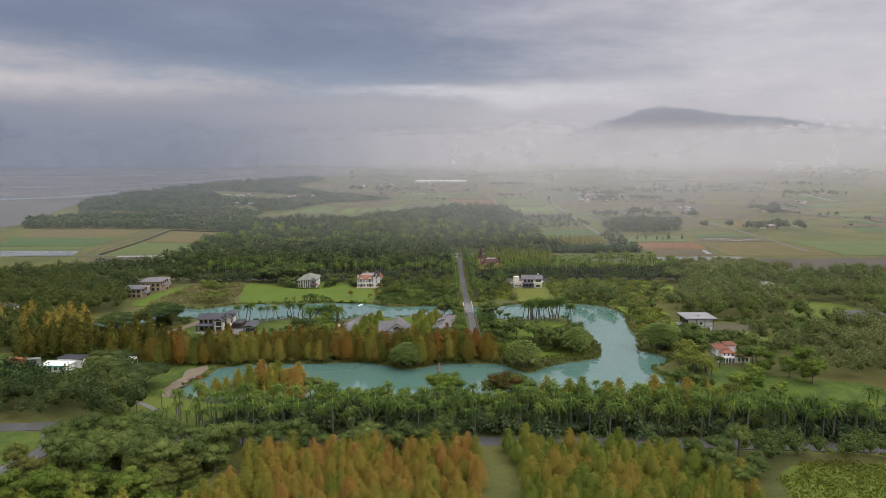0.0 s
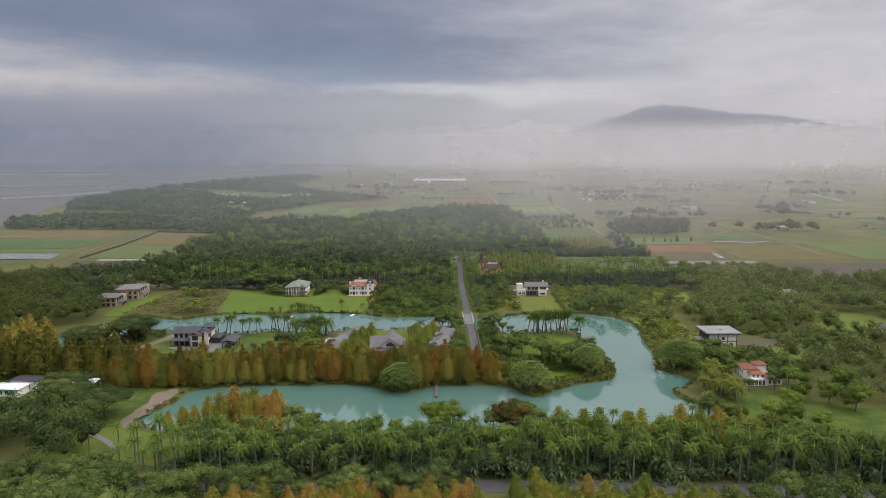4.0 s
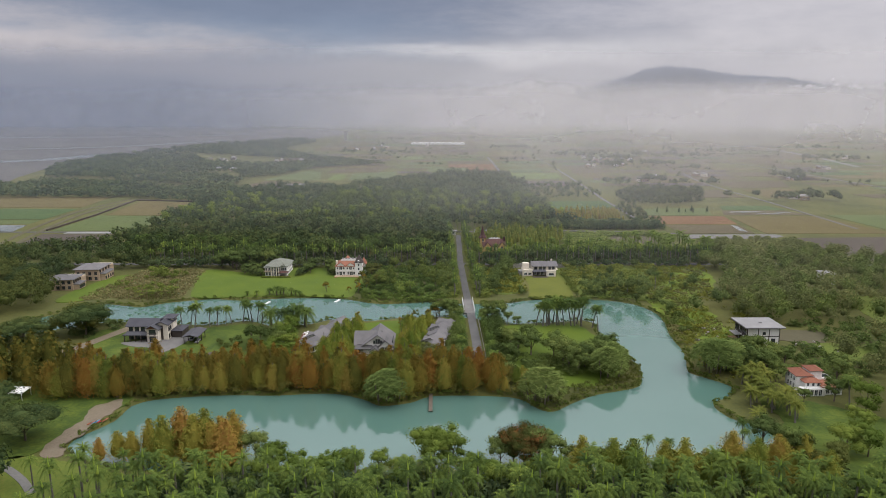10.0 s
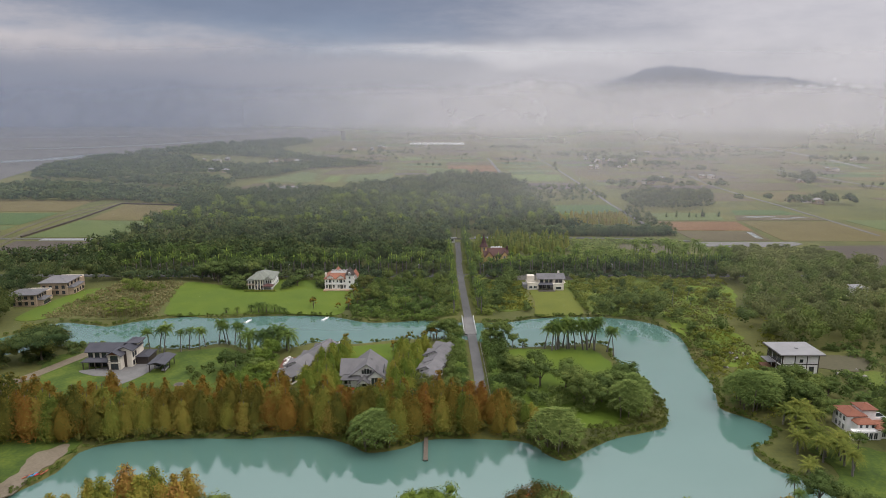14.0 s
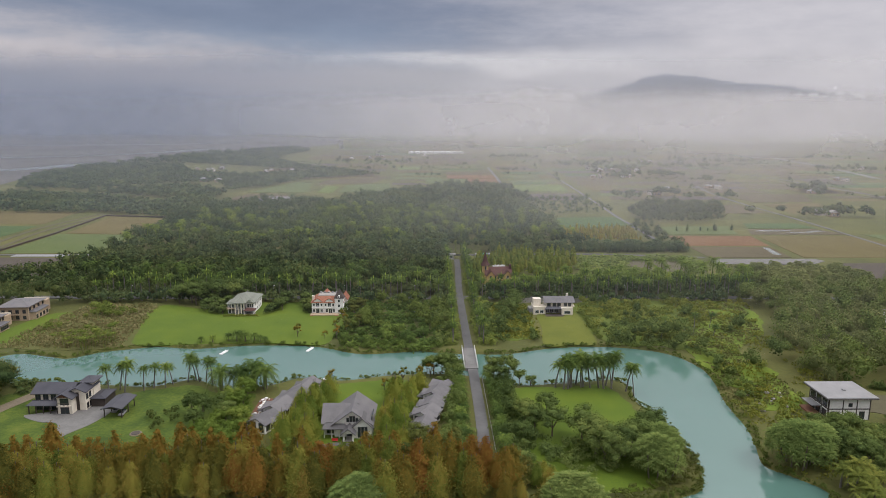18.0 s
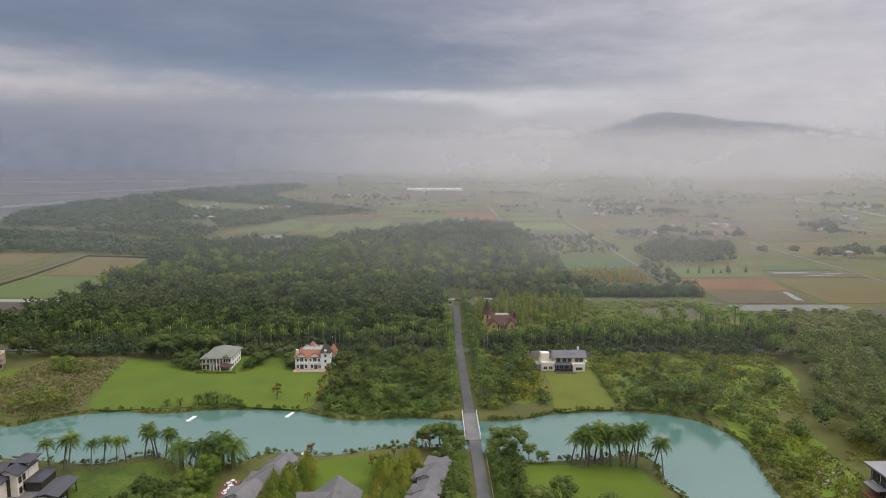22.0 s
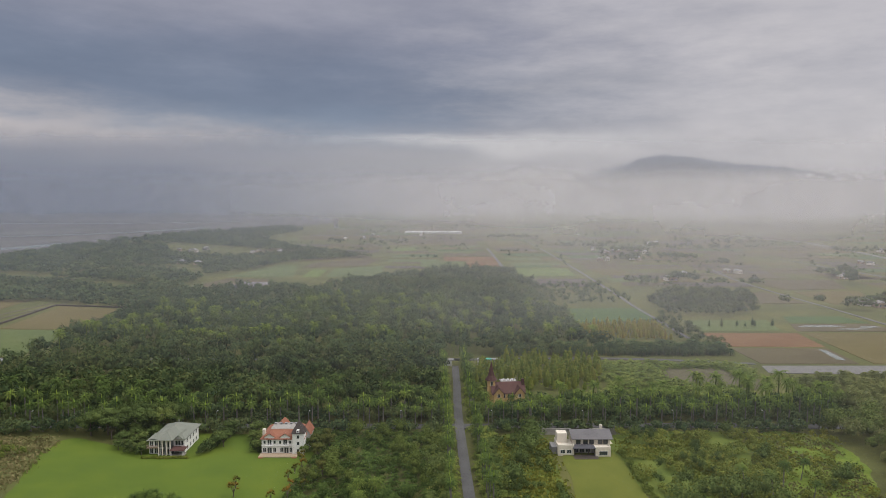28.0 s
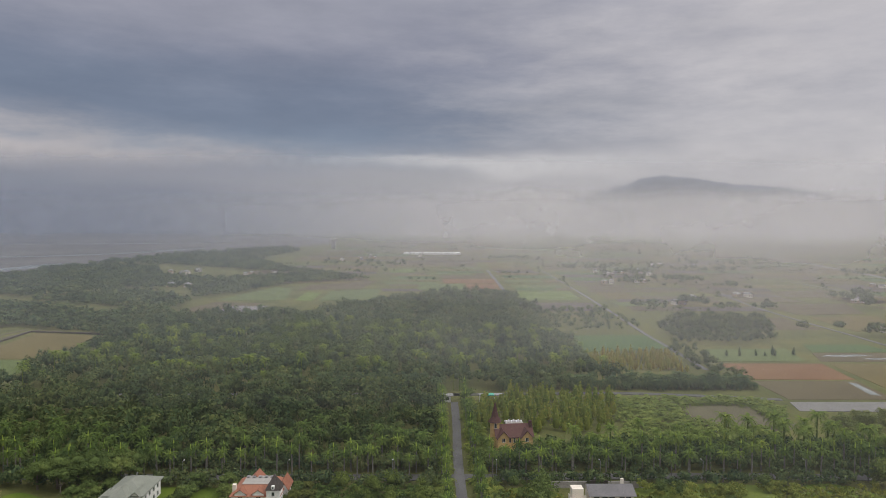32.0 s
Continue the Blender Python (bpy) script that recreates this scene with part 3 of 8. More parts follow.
# roads and paths
ribbon("road_main", curve_through([(21.6, 257), (22.2, 280), (22, 320), (21.6, 360), (21.5, 410), (22.5, 450), (22.8, 480)], 6, False), 3.0, 0.10, M_ASPHALT, "straight narrow grey asphalt lane between palms")
ribbon("road_front", curve_through([(-200, 196), (-125, 186), (-98, 186), (-72, 179), (-20, 175), (40, 174.5), (110, 170), (220, 160)], 6, False), 5.5, 0.09, M_DARKASPHALT, "dark asphalt road behind the front palms")
ribbon("road_back", curve_through([(-300, 404), (-140, 401), (0, 399.5), (22, 399.5), (90, 400), (160, 398), (300, 392)], 6, False), 4.6, 0.08, M_DARKASPHALT, "dark grey road through rows of royal palms")
ribbon("road_gate", curve_through([(-300, 494), (0, 492), (23, 492), (100, 494), (162, 484)], 6, False), 3.6, 0.08, M_DARKASPHALT, "narrow road along the estate's far edge")
ribbon("road_left_bend", curve_through([(-98, 182), (-94, 172), (-98, 160), (-112, 140)], 6, False), 5.0, 0.10, M_ASPHALT, "curving grey side road")
sheet("path_lagoon_end", ragged([(-75.8, 238), (-80.2, 234.5), (-80.1, 223.8), (-81.4, 214.3), (-79.8, 208.7), (-75, 208.6), (-77.4, 215.3), (-75.2, 223.8), (-74, 233)]), 0.10, M_GRAVEL, "worn pale earth patch at the shore", "path")
ribbon("path_concrete", curve_through([(-89.5, 206.4), (-87.2, 204.8), (-83.7, 203.2), (-77.6, 198.4), (-73, 193.6)], 6, False), 1.7, 0.12, M_DECK, "narrow winding concrete path")
ribbon("driveway_west", curve_through([(-122, 262), (-110, 276), (-103, 292), (-98, 305)], 6, False), 4.0, 0.10, M_GRAVEL, "old cobbled drive beside a hedge")
sheet("driveway_villa", curve_through([(-96, 283), (-90, 279.5), (-85, 278.5), (-82.6, 272), (-83, 262), (-80.4, 262), (-80, 271), (-76, 279), (-75, 288), (-82, 290), (-92, 285)], 5), 0.12, M_DECK, "pale paved forecourt of the villa", "driveway")
ribbon("path_restaurant", curve_through([(-30, 262), (-22, 263), (-13, 267), (-4, 264), (6, 262), (19, 262)], 6, False), 1.6, 0.13, M_ASPHALT, "dark garden path before the restaurant")

# ---- fields ----
M_PADDY = surface("young_paddy", shades((0.049, 0.073, 0.014), (0.069, 0.094, 0.021), (0.089, 0.104, 0.028)), 0.5, 0.8, 0.03, 0.6, 0.04)
M_DEEPGREEN = surface("green_crop", shades((0.032, 0.065, 0.015), (0.046, 0.081, 0.020), (0.059, 0.091, 0.022)), 0.5, 0.9, 0.03, 0.6, 0.04)
M_STRAW = surface("ripe_straw", shades((0.078, 0.062, 0.018), (0.097, 0.078, 0.024), (0.114, 0.092, 0.033)), 0.5, 0.9, 0.03, 0.6, 0.04)
M_REDEARTH = surface("red_brown_soil", shades((0.114, 0.058, 0.026), (0.140, 0.075, 0.034), (0.166, 0.098, 0.047)), 0.6, 0.95, 0.03, 0.6, 0.05)
M_BROWN = surface("brown_stubble", shades((0.063, 0.051, 0.026), (0.082, 0.067, 0.035), (0.099, 0.084, 0.043)), 0.6, 0.95, 0.03, 0.6, 0.05)
M_DARKSOIL = surface("dark_wet_soil", shades((0.043, 0.034, 0.026), (0.058, 0.046, 0.034), (0.072, 0.058, 0.044)), 0.6, 0.8, 0.03, 0.6, 0.04)
M_BRIGHT = surface("bright_green_crop", shades((0.064, 0.098, 0.017), (0.089, 0.124, 0.022), (0.107, 0.135, 0.027)), 0.5, 0.9, 0.03, 0.6, 0.04)
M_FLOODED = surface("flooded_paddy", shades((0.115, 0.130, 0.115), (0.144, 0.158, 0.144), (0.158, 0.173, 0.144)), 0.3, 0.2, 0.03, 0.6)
M_RIVER = surface("pale_river_bed", shades((0.06, 0.058, 0.056), (0.09, 0.086, 0.082), (0.13, 0.123, 0.118)), 0.012, 0.9, 0.004, 0.6)


def field(name, outline, material, label, z=0.08):
    return sheet(name, np.array(outline, float), z, material, label, "field", 0.3)


field("field_straw", [(-372, 606), (-275, 606), (-282, 672), (-390, 676)], M_STRAW, "straw-coloured ripe rice field")
field("field_green_far", [(-352, 545), (-271, 545), (-274, 596), (-370, 600)], M_DEEPGREEN, "deep green crop field")
field("field_green_near", [(-345, 525), (-269, 525), (-271, 541), (-350, 541)], M_PADDY, "pale green paddy")
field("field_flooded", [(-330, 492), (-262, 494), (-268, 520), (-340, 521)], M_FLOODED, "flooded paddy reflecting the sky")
field("field_straw_mid", [(-237, 566), (-188, 562), (-192, 632), (-244, 646)], M_STRAW, "ochre stubble field with a dark rim")
field("field_paddy_mid", [(-239, 498), (-184, 498), (-188, 559), (-240, 563)], M_PADDY, "green paddy with standing water")
field("field_dark_near", [(-232, 438), (-182, 436), (-186, 484), (-238, 486)], M_DARKSOIL, "dark ploughed field")
field("field_track_strip", [(-226, 488), (-185, 488), (-185, 494), (-226, 494)], M_TIN, "pale concrete strip beside the paddy", 0.12)
for name, line in (("field_wall_west", [(-242, 498), (-243, 565), (-250, 648)]), ("field_wall_north", [(-250, 648), (-215, 642), (-184, 636)])):
    ribbon(name, line, 1.2, 1.0, M_DARKSOIL, "dark earth bank round the ochre field", "embankment", 1.2)
for shift in (0.0, 9.0):
    ribbon("farm_track_west", curve_through([(-214 - shift, 340), (-227 - shift, 420), (-246 - shift, 500), (-257 - shift, 583), (-249 - shift, 660)], 5, False), 3.0, 0.12, M_BROWNISH, "pale farm track between paddies")
field("field_red", [(165, 520), (216, 519), (221, 555), (166, 555)], M_REDEARTH, "red-brown bare field")
field("field_brown", [(165, 484), (211, 484), (215, 516), (165, 517)], M_BROWN, "brown harvested field")
field("field_straw_east", [(218, 484), (300, 482), (290, 555), (225, 555)], M_STRAW, "yellow-brown field with puddles")
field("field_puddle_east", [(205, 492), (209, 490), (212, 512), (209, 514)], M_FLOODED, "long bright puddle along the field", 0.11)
field("field_grey_east", [(222, 405), (330, 400), (330, 472), (222, 468)], M_DARKSOIL, "wide dark bare field")
field("field_yellow_green", [(304, 486), (400, 480), (400, 560), (300, 560)], M_PADDY, "yellow-green field")
field("field_saplings", [(165, 560), (216, 562), (224, 597), (174, 594)], M_PADDY, "green field edged with saplings")
field("field_long_green", [(97, 583), (154, 598), (158, 642), (97, 639)], M_DEEPGREEN, "smooth green field")
field("field_puddles", [(224, 560), (290, 560), (280, 583), (232, 583)], M_BROWN, "field with long bright puddles")
for x, y, w_, d_ in ((232, 574, 30, 5), (250, 566, 22, 3), (268, 572, 14, 4)):
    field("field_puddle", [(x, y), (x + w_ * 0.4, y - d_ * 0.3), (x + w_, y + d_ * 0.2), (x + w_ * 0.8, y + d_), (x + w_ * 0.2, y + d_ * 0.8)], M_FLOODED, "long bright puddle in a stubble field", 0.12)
field("field_green_upper", [(234, 586), (284, 586), (280, 610), (241, 609)], M_DEEPGREEN, "green field below the farm road")
field("field_bright", [(99, 834), (156, 836), (161, 911), (100, 908)], M_BRIGHT, "bright yellow-green field")
field("field_dark_strip", [(98, 757), (156, 758), (159, 814), (98, 812)], M_DARKSOIL, "dark green-brown field")
field("field_pink", [(28, 994), (93, 996), (93, 1050), (28, 1050)], M_REDEARTH, "pinkish bare field")
field("field_pink_far", [(28, 1058), (93, 1058), (93, 1113), (29, 1113)], M_BROWN, "brown bare field")
field("field_pink_small", [(54, 920), (88, 920), (92, 988), (54, 988)], M_REDEARTH, "small pinkish field")
field("field_teal", [(0, 920), (50, 920), (50, 988), (0, 988)], M_PADDY, "pale green field")
field("field_olive_road", [(240, 664), (288, 664), (288, 724), (246, 712)], M_BROWN, "olive stubble field beside the road")
field("field_big_east", [(306, 658), (343, 664), (371, 733), (312, 726)], M_STRAW, "wide yellowish field")
field("field_big_far", [(311, 738), (370, 744), (396, 812), (307, 804)], M_BROWN, "wide brown-green field")
field("field_west_straw", [(-194, 748), (-132, 748), (-138, 802), (-180, 810)], M_BROWN, "pale brown field with crop frames")
field("field_west_green", [(-160, 674), (-140, 674), (-147, 705), (-160, 702)], M_BRIGHT, "bright green clearing among trees")
field("field_west_green_long", [(-128, 671), (-78, 675), (-82, 706), (-140, 703)], M_PADDY, "green clearing beside the woods")
field("field_west_pale", [(-338, 806), (-281, 796), (-260, 845), (-297, 872)], M_PADDY, "pale field among woods")
field("field_west_grey", [(-186, 822), (-121, 824), (-136, 926), (-157, 944)], M_PADDY, "grey-green field")
field("field_west_yellow", [(-113, 824), (-96, 820), (-98, 888), (-114, 893)], M_BRIGHT, "yellow-green field strip")
field("field_west_wide", [(-90, 822), (-36, 832), (-42, 930), (-92, 900)], M_PADDY, "wide pale green field")
field("field_west_brown", [(-128, 908), (-62, 930), (-50, 1030), (-124, 965)], M_BROWN, "brown field beyond the woods")
field("field_far_green", [(-44, 1142), (-9, 1158), (-12, 1218), (-46, 1201)], M_BRIGHT, "bright green far field")
sheet("concrete_strip", np.array([(160, 467), (212, 465), (224, 474), (222, 480), (163, 480)], float), 0.15, M_DECK, "pale concrete apron beside the fields", "pavement")
ribbon("farm_road_east", curve_through([(286, 500), (291, 587), (293, 637), (294, 702), (300, 800), (318, 900)], 5, False), 2.6, 0.14, M_ASPHALT, "pale farm road between fields")
ribbon("farm_road_middle", curve_through([(153, 540), (155, 597), (156, 646), (160, 709), (163, 768), (174, 1019), (181, 1250), (184, 1400)], 5, False), 2.6, 0.14, M_ASPHALT, "pale straight farm road")
ribbon("farm_road_north", curve_through([(91, 890), (95, 1050), (98, 1207)], 5, False), 3.6, 0.14, M_ASPHALT, "pale straight farm road")
ribbon("farm_road_far", curve_through([(432, 1129), (460, 1029), (462, 911), (464, 780), (470, 600)], 5, False), 3.6, 0.14, M_ASPHALT, "pale farm road across the plain")
ribbon("highway_far", curve_through([(600, 1000), (652, 1199), (706, 1474), (767, 1684), (1050, 2080), (1387, 2485), (2316, 3523)], 6, False), 9.0, 0.14, M_DECK, "distant pale road across the plain")
sheet("river_bed", curve_through([(-430, 700), (-480, 860), (-522, 1017), (-546, 1246), (-516, 1419), (-500, 1659), (-365, 1922), (-300, 2400), (-500, 3000), (-1400, 3600), (-3600, 3600), (-3600, 1300), (-1400, 800), (-800, 560), (-560, 560)], 6), 0.10, M_RIVER, "wide grey river bed of gravel bars", "river bed", 0.5)
for n, line in enumerate(([(-1900, 1500), (-1200, 1420), (-800, 1480), (-640, 1640), (-560, 1900)], [(-1500, 1150), (-900, 1060), (-640, 1120), (-580, 1300)], [(-2600, 2300), (-1500, 2100), (-900, 2150), (-600, 2350)])):
    ribbon("river_channel", curve_through(line, 6, False), 34 + 12 * n, 0.2, M_FLOODED, "shallow braided river channel", "river", 0.4)

# the far plain: a patchwork of small fields, strip by strip
rng = random.Random(5)
PATCH = [(M_PADDY, "pale green field"), (M_BROWN, "brown stubble field"), (M_STRAW, "straw-coloured field"), (M_DEEPGREEN, "green crop field"), (M_BROWN, "brown field"), (M_DARKSOIL, "dark field"), (M_STRAW, "tan field"), (M_BROWN, "olive stubble field")]
HEDGES = []
for y0, y1, x0, x1, wide in ((600, 900, 400, 470, 46), (820, 1010, 300, 450, 56), (760, 1000, 180, 300, 52), (600, 1000, 474, 740, 62), (920, 1000, 104, 168, 56), (1010, 1400, 104, 176, 60), (1010, 1400, 190, 700, 66), (1120, 1400, -60, 92, 60), (950, 1300, -240, -60, 60), (905, 1118, -40, 24, 48), (1400, 2000, -240, 760, 92), (1200, 2000, 770, 1300, 120), (2000, 2700, -240, 1600, 150)):
    y = y0
    while y < y1:
        deep = min(rng.uniform(0.4, 0.75) * wide, y1 - y)
        x = x0 + rng.uniform(0, 8)
        while x < x1:
            across = min(rng.uniform(0.7, 1.6) * wide, x1 - x + 1)
            if rng.random() < 0.8 and across > 12 and deep > 8:
                m, text = rng.choice(PATCH)
                lean = rng.uniform(-4, 4)
                field("field_patch", [(x, y), (x + across - 3, y + rng.uniform(-2, 2)), (x + across - 3 + lean, y + deep - 3), (x + lean, y + deep - 3)], m, text, 0.05)
                if rng.random() < 0.30:
                    HEDGES.append((x, y + deep - 1.5, across, 0) if rng.random() < 0.7 else (x + across - 1.5, y, 0, deep))
            x += across
        y += deep

HEDGES += [(257, 960, 52, -17), (525, 1072, 120, 4), (394, 811, 44, -39), (384, 1205, 133, 5), (189, 751, 73, 19), (160, 1456, 67, 3), (480, 1290, 160, 6), (200, 1330, 120, -4), (-40, 1240, 110, 5)]
cloches = []
for i in range(9):
    for j in range(7):
        x, y = -160 + i * 3.4 + j * 0.8, 744 + j * 5.5
        cloches.append((np.array([(x, y, 0.1), (x + 1.9, y, 0.1), (x + 1.9, y + 1.6, 0.1), (x, y + 1.6, 0.1), (x + 0.2, y + 0.8, 1.0), (x + 1.7, y + 0.8, 1.0)]), np.array([(0, 1, 5), (0, 5, 4), (2, 3, 4), (2, 4, 5), (1, 2, 5), (3, 0, 4)])))
tagged(new("crop_cloches", mesh_of("crop_cloches", np.vstack([v for v, f in cloches]), np.vstack([f + 6 * i for i, (v, f) in enumerate(cloches)]), M_TIN)), "rows of small white crop covers on a brown field", "crop covers", kind="stuff")

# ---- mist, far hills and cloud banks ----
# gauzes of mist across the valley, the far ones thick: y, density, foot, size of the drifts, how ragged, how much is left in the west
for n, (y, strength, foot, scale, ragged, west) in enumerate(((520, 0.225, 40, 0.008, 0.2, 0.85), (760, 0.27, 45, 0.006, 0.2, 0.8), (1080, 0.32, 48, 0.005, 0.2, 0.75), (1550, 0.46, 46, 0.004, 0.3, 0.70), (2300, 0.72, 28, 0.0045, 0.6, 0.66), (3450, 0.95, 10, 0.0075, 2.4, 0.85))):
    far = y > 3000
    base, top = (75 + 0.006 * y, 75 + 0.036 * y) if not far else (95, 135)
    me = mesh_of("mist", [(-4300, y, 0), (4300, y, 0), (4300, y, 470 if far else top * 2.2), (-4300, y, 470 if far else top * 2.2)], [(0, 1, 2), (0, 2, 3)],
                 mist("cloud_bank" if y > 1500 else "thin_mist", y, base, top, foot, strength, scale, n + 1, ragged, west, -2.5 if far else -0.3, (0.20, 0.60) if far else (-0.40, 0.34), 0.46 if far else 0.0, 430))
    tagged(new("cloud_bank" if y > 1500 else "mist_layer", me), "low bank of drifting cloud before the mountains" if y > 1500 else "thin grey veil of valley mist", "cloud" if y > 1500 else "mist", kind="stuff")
for n, (y, strength, middle, half, foot) in enumerate(((312, 0.05, 120, 260, 44), (440, 0.15, 40, 300, 36))):
    me = mesh_of("mist", [(-700, y, 0), (800, y, 0), (800, y, 73), (-700, y, 73)], [(0, 1, 2), (0, 2, 3)], low_mist("lagoon_mist", strength, foot, 72, middle, half, n + 11))
    tagged(new("mist_layer", me), "thin drifting patch of mist over the estate", "mist", kind="stuff")

# wooded hills; the blue-grey of distance haze is put into their base colour
M_HILL = surface("haze_coloured_hill", shades((0.080, 0.103, 0.134), (0.103, 0.123, 0.158), (0.123, 0.144, 0.181)), 0.01, 1.0, 0.002, 0.5)


def hills(name, crest, y, depth, label):
    """A ridge whose crest runs through (x, z) points, falling to the plain before and behind."""
    c = curve_through(crest, 14, False)
    xs, top = c[:, 0], c[:, 1]
    rows_of = 12
    vs, n = [], len(xs)
    for j in range(rows_of):
        s = j / (rows_of - 1)
        for x, z in zip(xs, top):
            rough = 1 + 0.05 * noise.noise((x * 0.004, s * 5, y * 0.01)) + 0.02 * noise.noise((x * 0.016, s * 11, 3))
            vs.append((x, y - depth / 2 + s * depth, max(-2, z * math.sin(math.pi * min(1, s * 0.94 + 0.03)) ** 0.8 * (rough if 0 < j < rows_of - 1 else 1))))
    k = (np.arange(rows_of - 1)[:, None] * n + np.arange(n - 1)).ravel()
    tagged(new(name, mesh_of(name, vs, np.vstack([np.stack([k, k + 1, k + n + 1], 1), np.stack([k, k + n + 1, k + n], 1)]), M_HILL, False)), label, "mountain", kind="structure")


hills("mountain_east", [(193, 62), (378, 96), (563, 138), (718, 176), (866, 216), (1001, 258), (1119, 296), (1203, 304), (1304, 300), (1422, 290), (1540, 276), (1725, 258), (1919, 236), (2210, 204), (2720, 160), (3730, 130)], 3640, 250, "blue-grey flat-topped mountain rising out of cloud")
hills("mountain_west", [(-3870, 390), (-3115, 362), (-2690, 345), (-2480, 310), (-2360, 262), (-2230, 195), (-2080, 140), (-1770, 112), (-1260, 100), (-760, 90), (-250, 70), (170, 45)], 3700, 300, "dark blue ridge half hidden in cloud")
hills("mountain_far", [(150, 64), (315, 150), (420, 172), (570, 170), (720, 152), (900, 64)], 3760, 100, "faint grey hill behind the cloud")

# ---- trees ----
ICO = bmesh.new()
bmesh.ops.create_icosphere(ICO, subdivisions=1, radius=1)
BALL_V = np.array([v.co for v in ICO.verts])
BALL_F = np.array([[v.index for v in f.verts] for f in ICO.faces])
ICO.free()


def join_np(pieces):
    vs, fs, n = [], [], 0
    for v, f in pieces:
        vs.append(v)
        fs.append(f + n)
        n += len(v)
    return np.vstack(vs), np.vstack(fs)


def sprays(r, centres, normals, size, flat=0.5, single=False):
    """Leaf sprays: one small bent quad at each centre, facing roughly along its normal."""
    n = len(centres)
    nrm = normals + r.normal(0, flat, (n, 3))
    nrm /= np.linalg.norm(nrm, axis=1)[:, None]
    a = np.cross(nrm, r.normal(0, 1, (n, 3)))
    a /= np.linalg.norm(a, axis=1)[:, None]
    b = np.cross(nrm, a)
    s = size * r.uniform(0.6, 1.3, (n, 1))
    if single:
        v = np.stack([centres + a * s, centres + b * s * 0.8 + nrm * s * 0.2, centres - a * s * 0.7 - b * s * 0.6], 1).reshape(-1, 3)
        return v, np.arange(n * 3).reshape(-1, 3)
    v = np.stack([centres + a * s, centres + b * s * 0.7 + nrm * s * 0.15, centres - a * s, centres - b * s * 0.7 + nrm * s * 0.15], 1).reshape(-1, 3)
    k = np.arange(n)[:, None] * 4
    return v, np.vstack([k + [0, 1, 2], k + [0, 2, 3]])


def lump(r, c, rad, leaves_n, size, squash=0.8, core=0.6):
    """A clump of foliage: a small dark heart under a ragged coat of leaf sprays."""
    c = np.array(c, float)
    shape = np.array([1, 1, squash]) * rad
    v = BALL_V * (1 + r.uniform(-0.2, 0.2, (len(BALL_V), 1))) * shape * core + c
    leaves_n = int(leaves_n * 2.7)
    d = r.normal(0, 1, (leaves_n, 3))
    d[:, 2] = np.abs(d[:, 2]) * np.where(r.random(leaves_n) < 0.8, 1, -1)
    d /= np.linalg.norm(d, axis=1)[:, None]
    return [(v, BALL_F), sprays(r, c + d * shape * r.uniform(0.6, 1.15, (leaves_n, 1)), d + (0, 0, 0.35), size * 0.74, 0.45, True)]


def ragged_crown(seed, h, rad, clusters, leaves_n, size, squash=0.7, low=0.3):
    """A light crown for far stands: one heart, and sprays gathered in clusters over a dome."""
    r = np.random.RandomState(seed)
    mid = np.array([0, 0, h * (1 + low) / 2])
    shape = np.array([rad, rad, h * (1 - low) / 2])
    heart = BALL_V * (1 + r.uniform(-0.3, 0.3, (len(BALL_V), 1))) * shape * (0.36 if h > 4 else 0.3) + mid
    out = [(heart, BALL_F)]
    for i in range(clusters):
        d = r.normal(0, 1, 3)
        d[2] = abs(d[2]) * 1.2 - 0.15
        d /= np.linalg.norm(d)
        c = mid + d * shape * r.uniform(0.55, 0.85)
        q = r.normal(0, 1, (leaves_n, 3))
        q /= np.linalg.norm(q, axis=1)[:, None]
        out.append(sprays(r, c + q * rad * 0.34 * r.uniform(0.5, 1.1, (leaves_n, 1)), q * 0.6 + d, size, 0.5, True))
    return join_np(out)


def tube(points, radii, sides=6):
    p, vs, fs = np.array(points, float), [], []
    for q, rad in zip(p, radii):
        for i in range(sides):
            a = 2 * math.pi * i / sides
            vs.append(q + (rad * math.cos(a), rad * math.sin(a), 0))
    for j in range(len(p) - 1):
        for i in range(sides):
            a, b = j * sides + i, j * sides + (i + 1) % sides
            fs += [(a, b, b + sides), (a, b + sides, a + sides)]
    return np.array(vs), np.array(fs)


def broad_crown(seed, h, rad, lumps, leaves_n, size, squash=0.75, low=0.45):
    r = np.random.RandomState(seed)
    out = lump(r, (0, 0, h * 0.78), rad * 0.62, leaves_n, size, squash)
    for i in range(lumps):
        a = i * 2.4 + r.uniform(-0.4, 0.4)
        q = rad * r.uniform(0.45, 0.8)
        z = h * r.uniform(low, 0.82) if i % 3 else h * r.uniform(0.7, 0.9)
        out += lump(r, (q * math.cos(a), q * math.sin(a), z), rad * r.uniform(0.32, 0.5), leaves_n, size, squash)
    return join_np(out)


def broad_trunk(seed, h, rad, limbs=4):
    r = np.random.RandomState(seed)
    out = [tube([(0, 0, -0.3), (0.05, 0, h * 0.25), (0.1, 0.05, h * 0.55)], [h * 0.032, h * 0.024, h * 0.014])]
    for i in range(limbs):
        a = i * 2 * math.pi / limbs + r.uniform(-0.4, 0.4)
        q = rad * r.uniform(0.4, 0.65)
        out.append(tube([(0.05, 0, h * 0.25), (q * 0.5 * math.cos(a), q * 0.5 * math.sin(a), h * 0.45), (q * math.cos(a), q * math.sin(a), h * 0.68)], [h * 0.015, h * 0.011, h * 0.005], 5))
    return join_np(out)


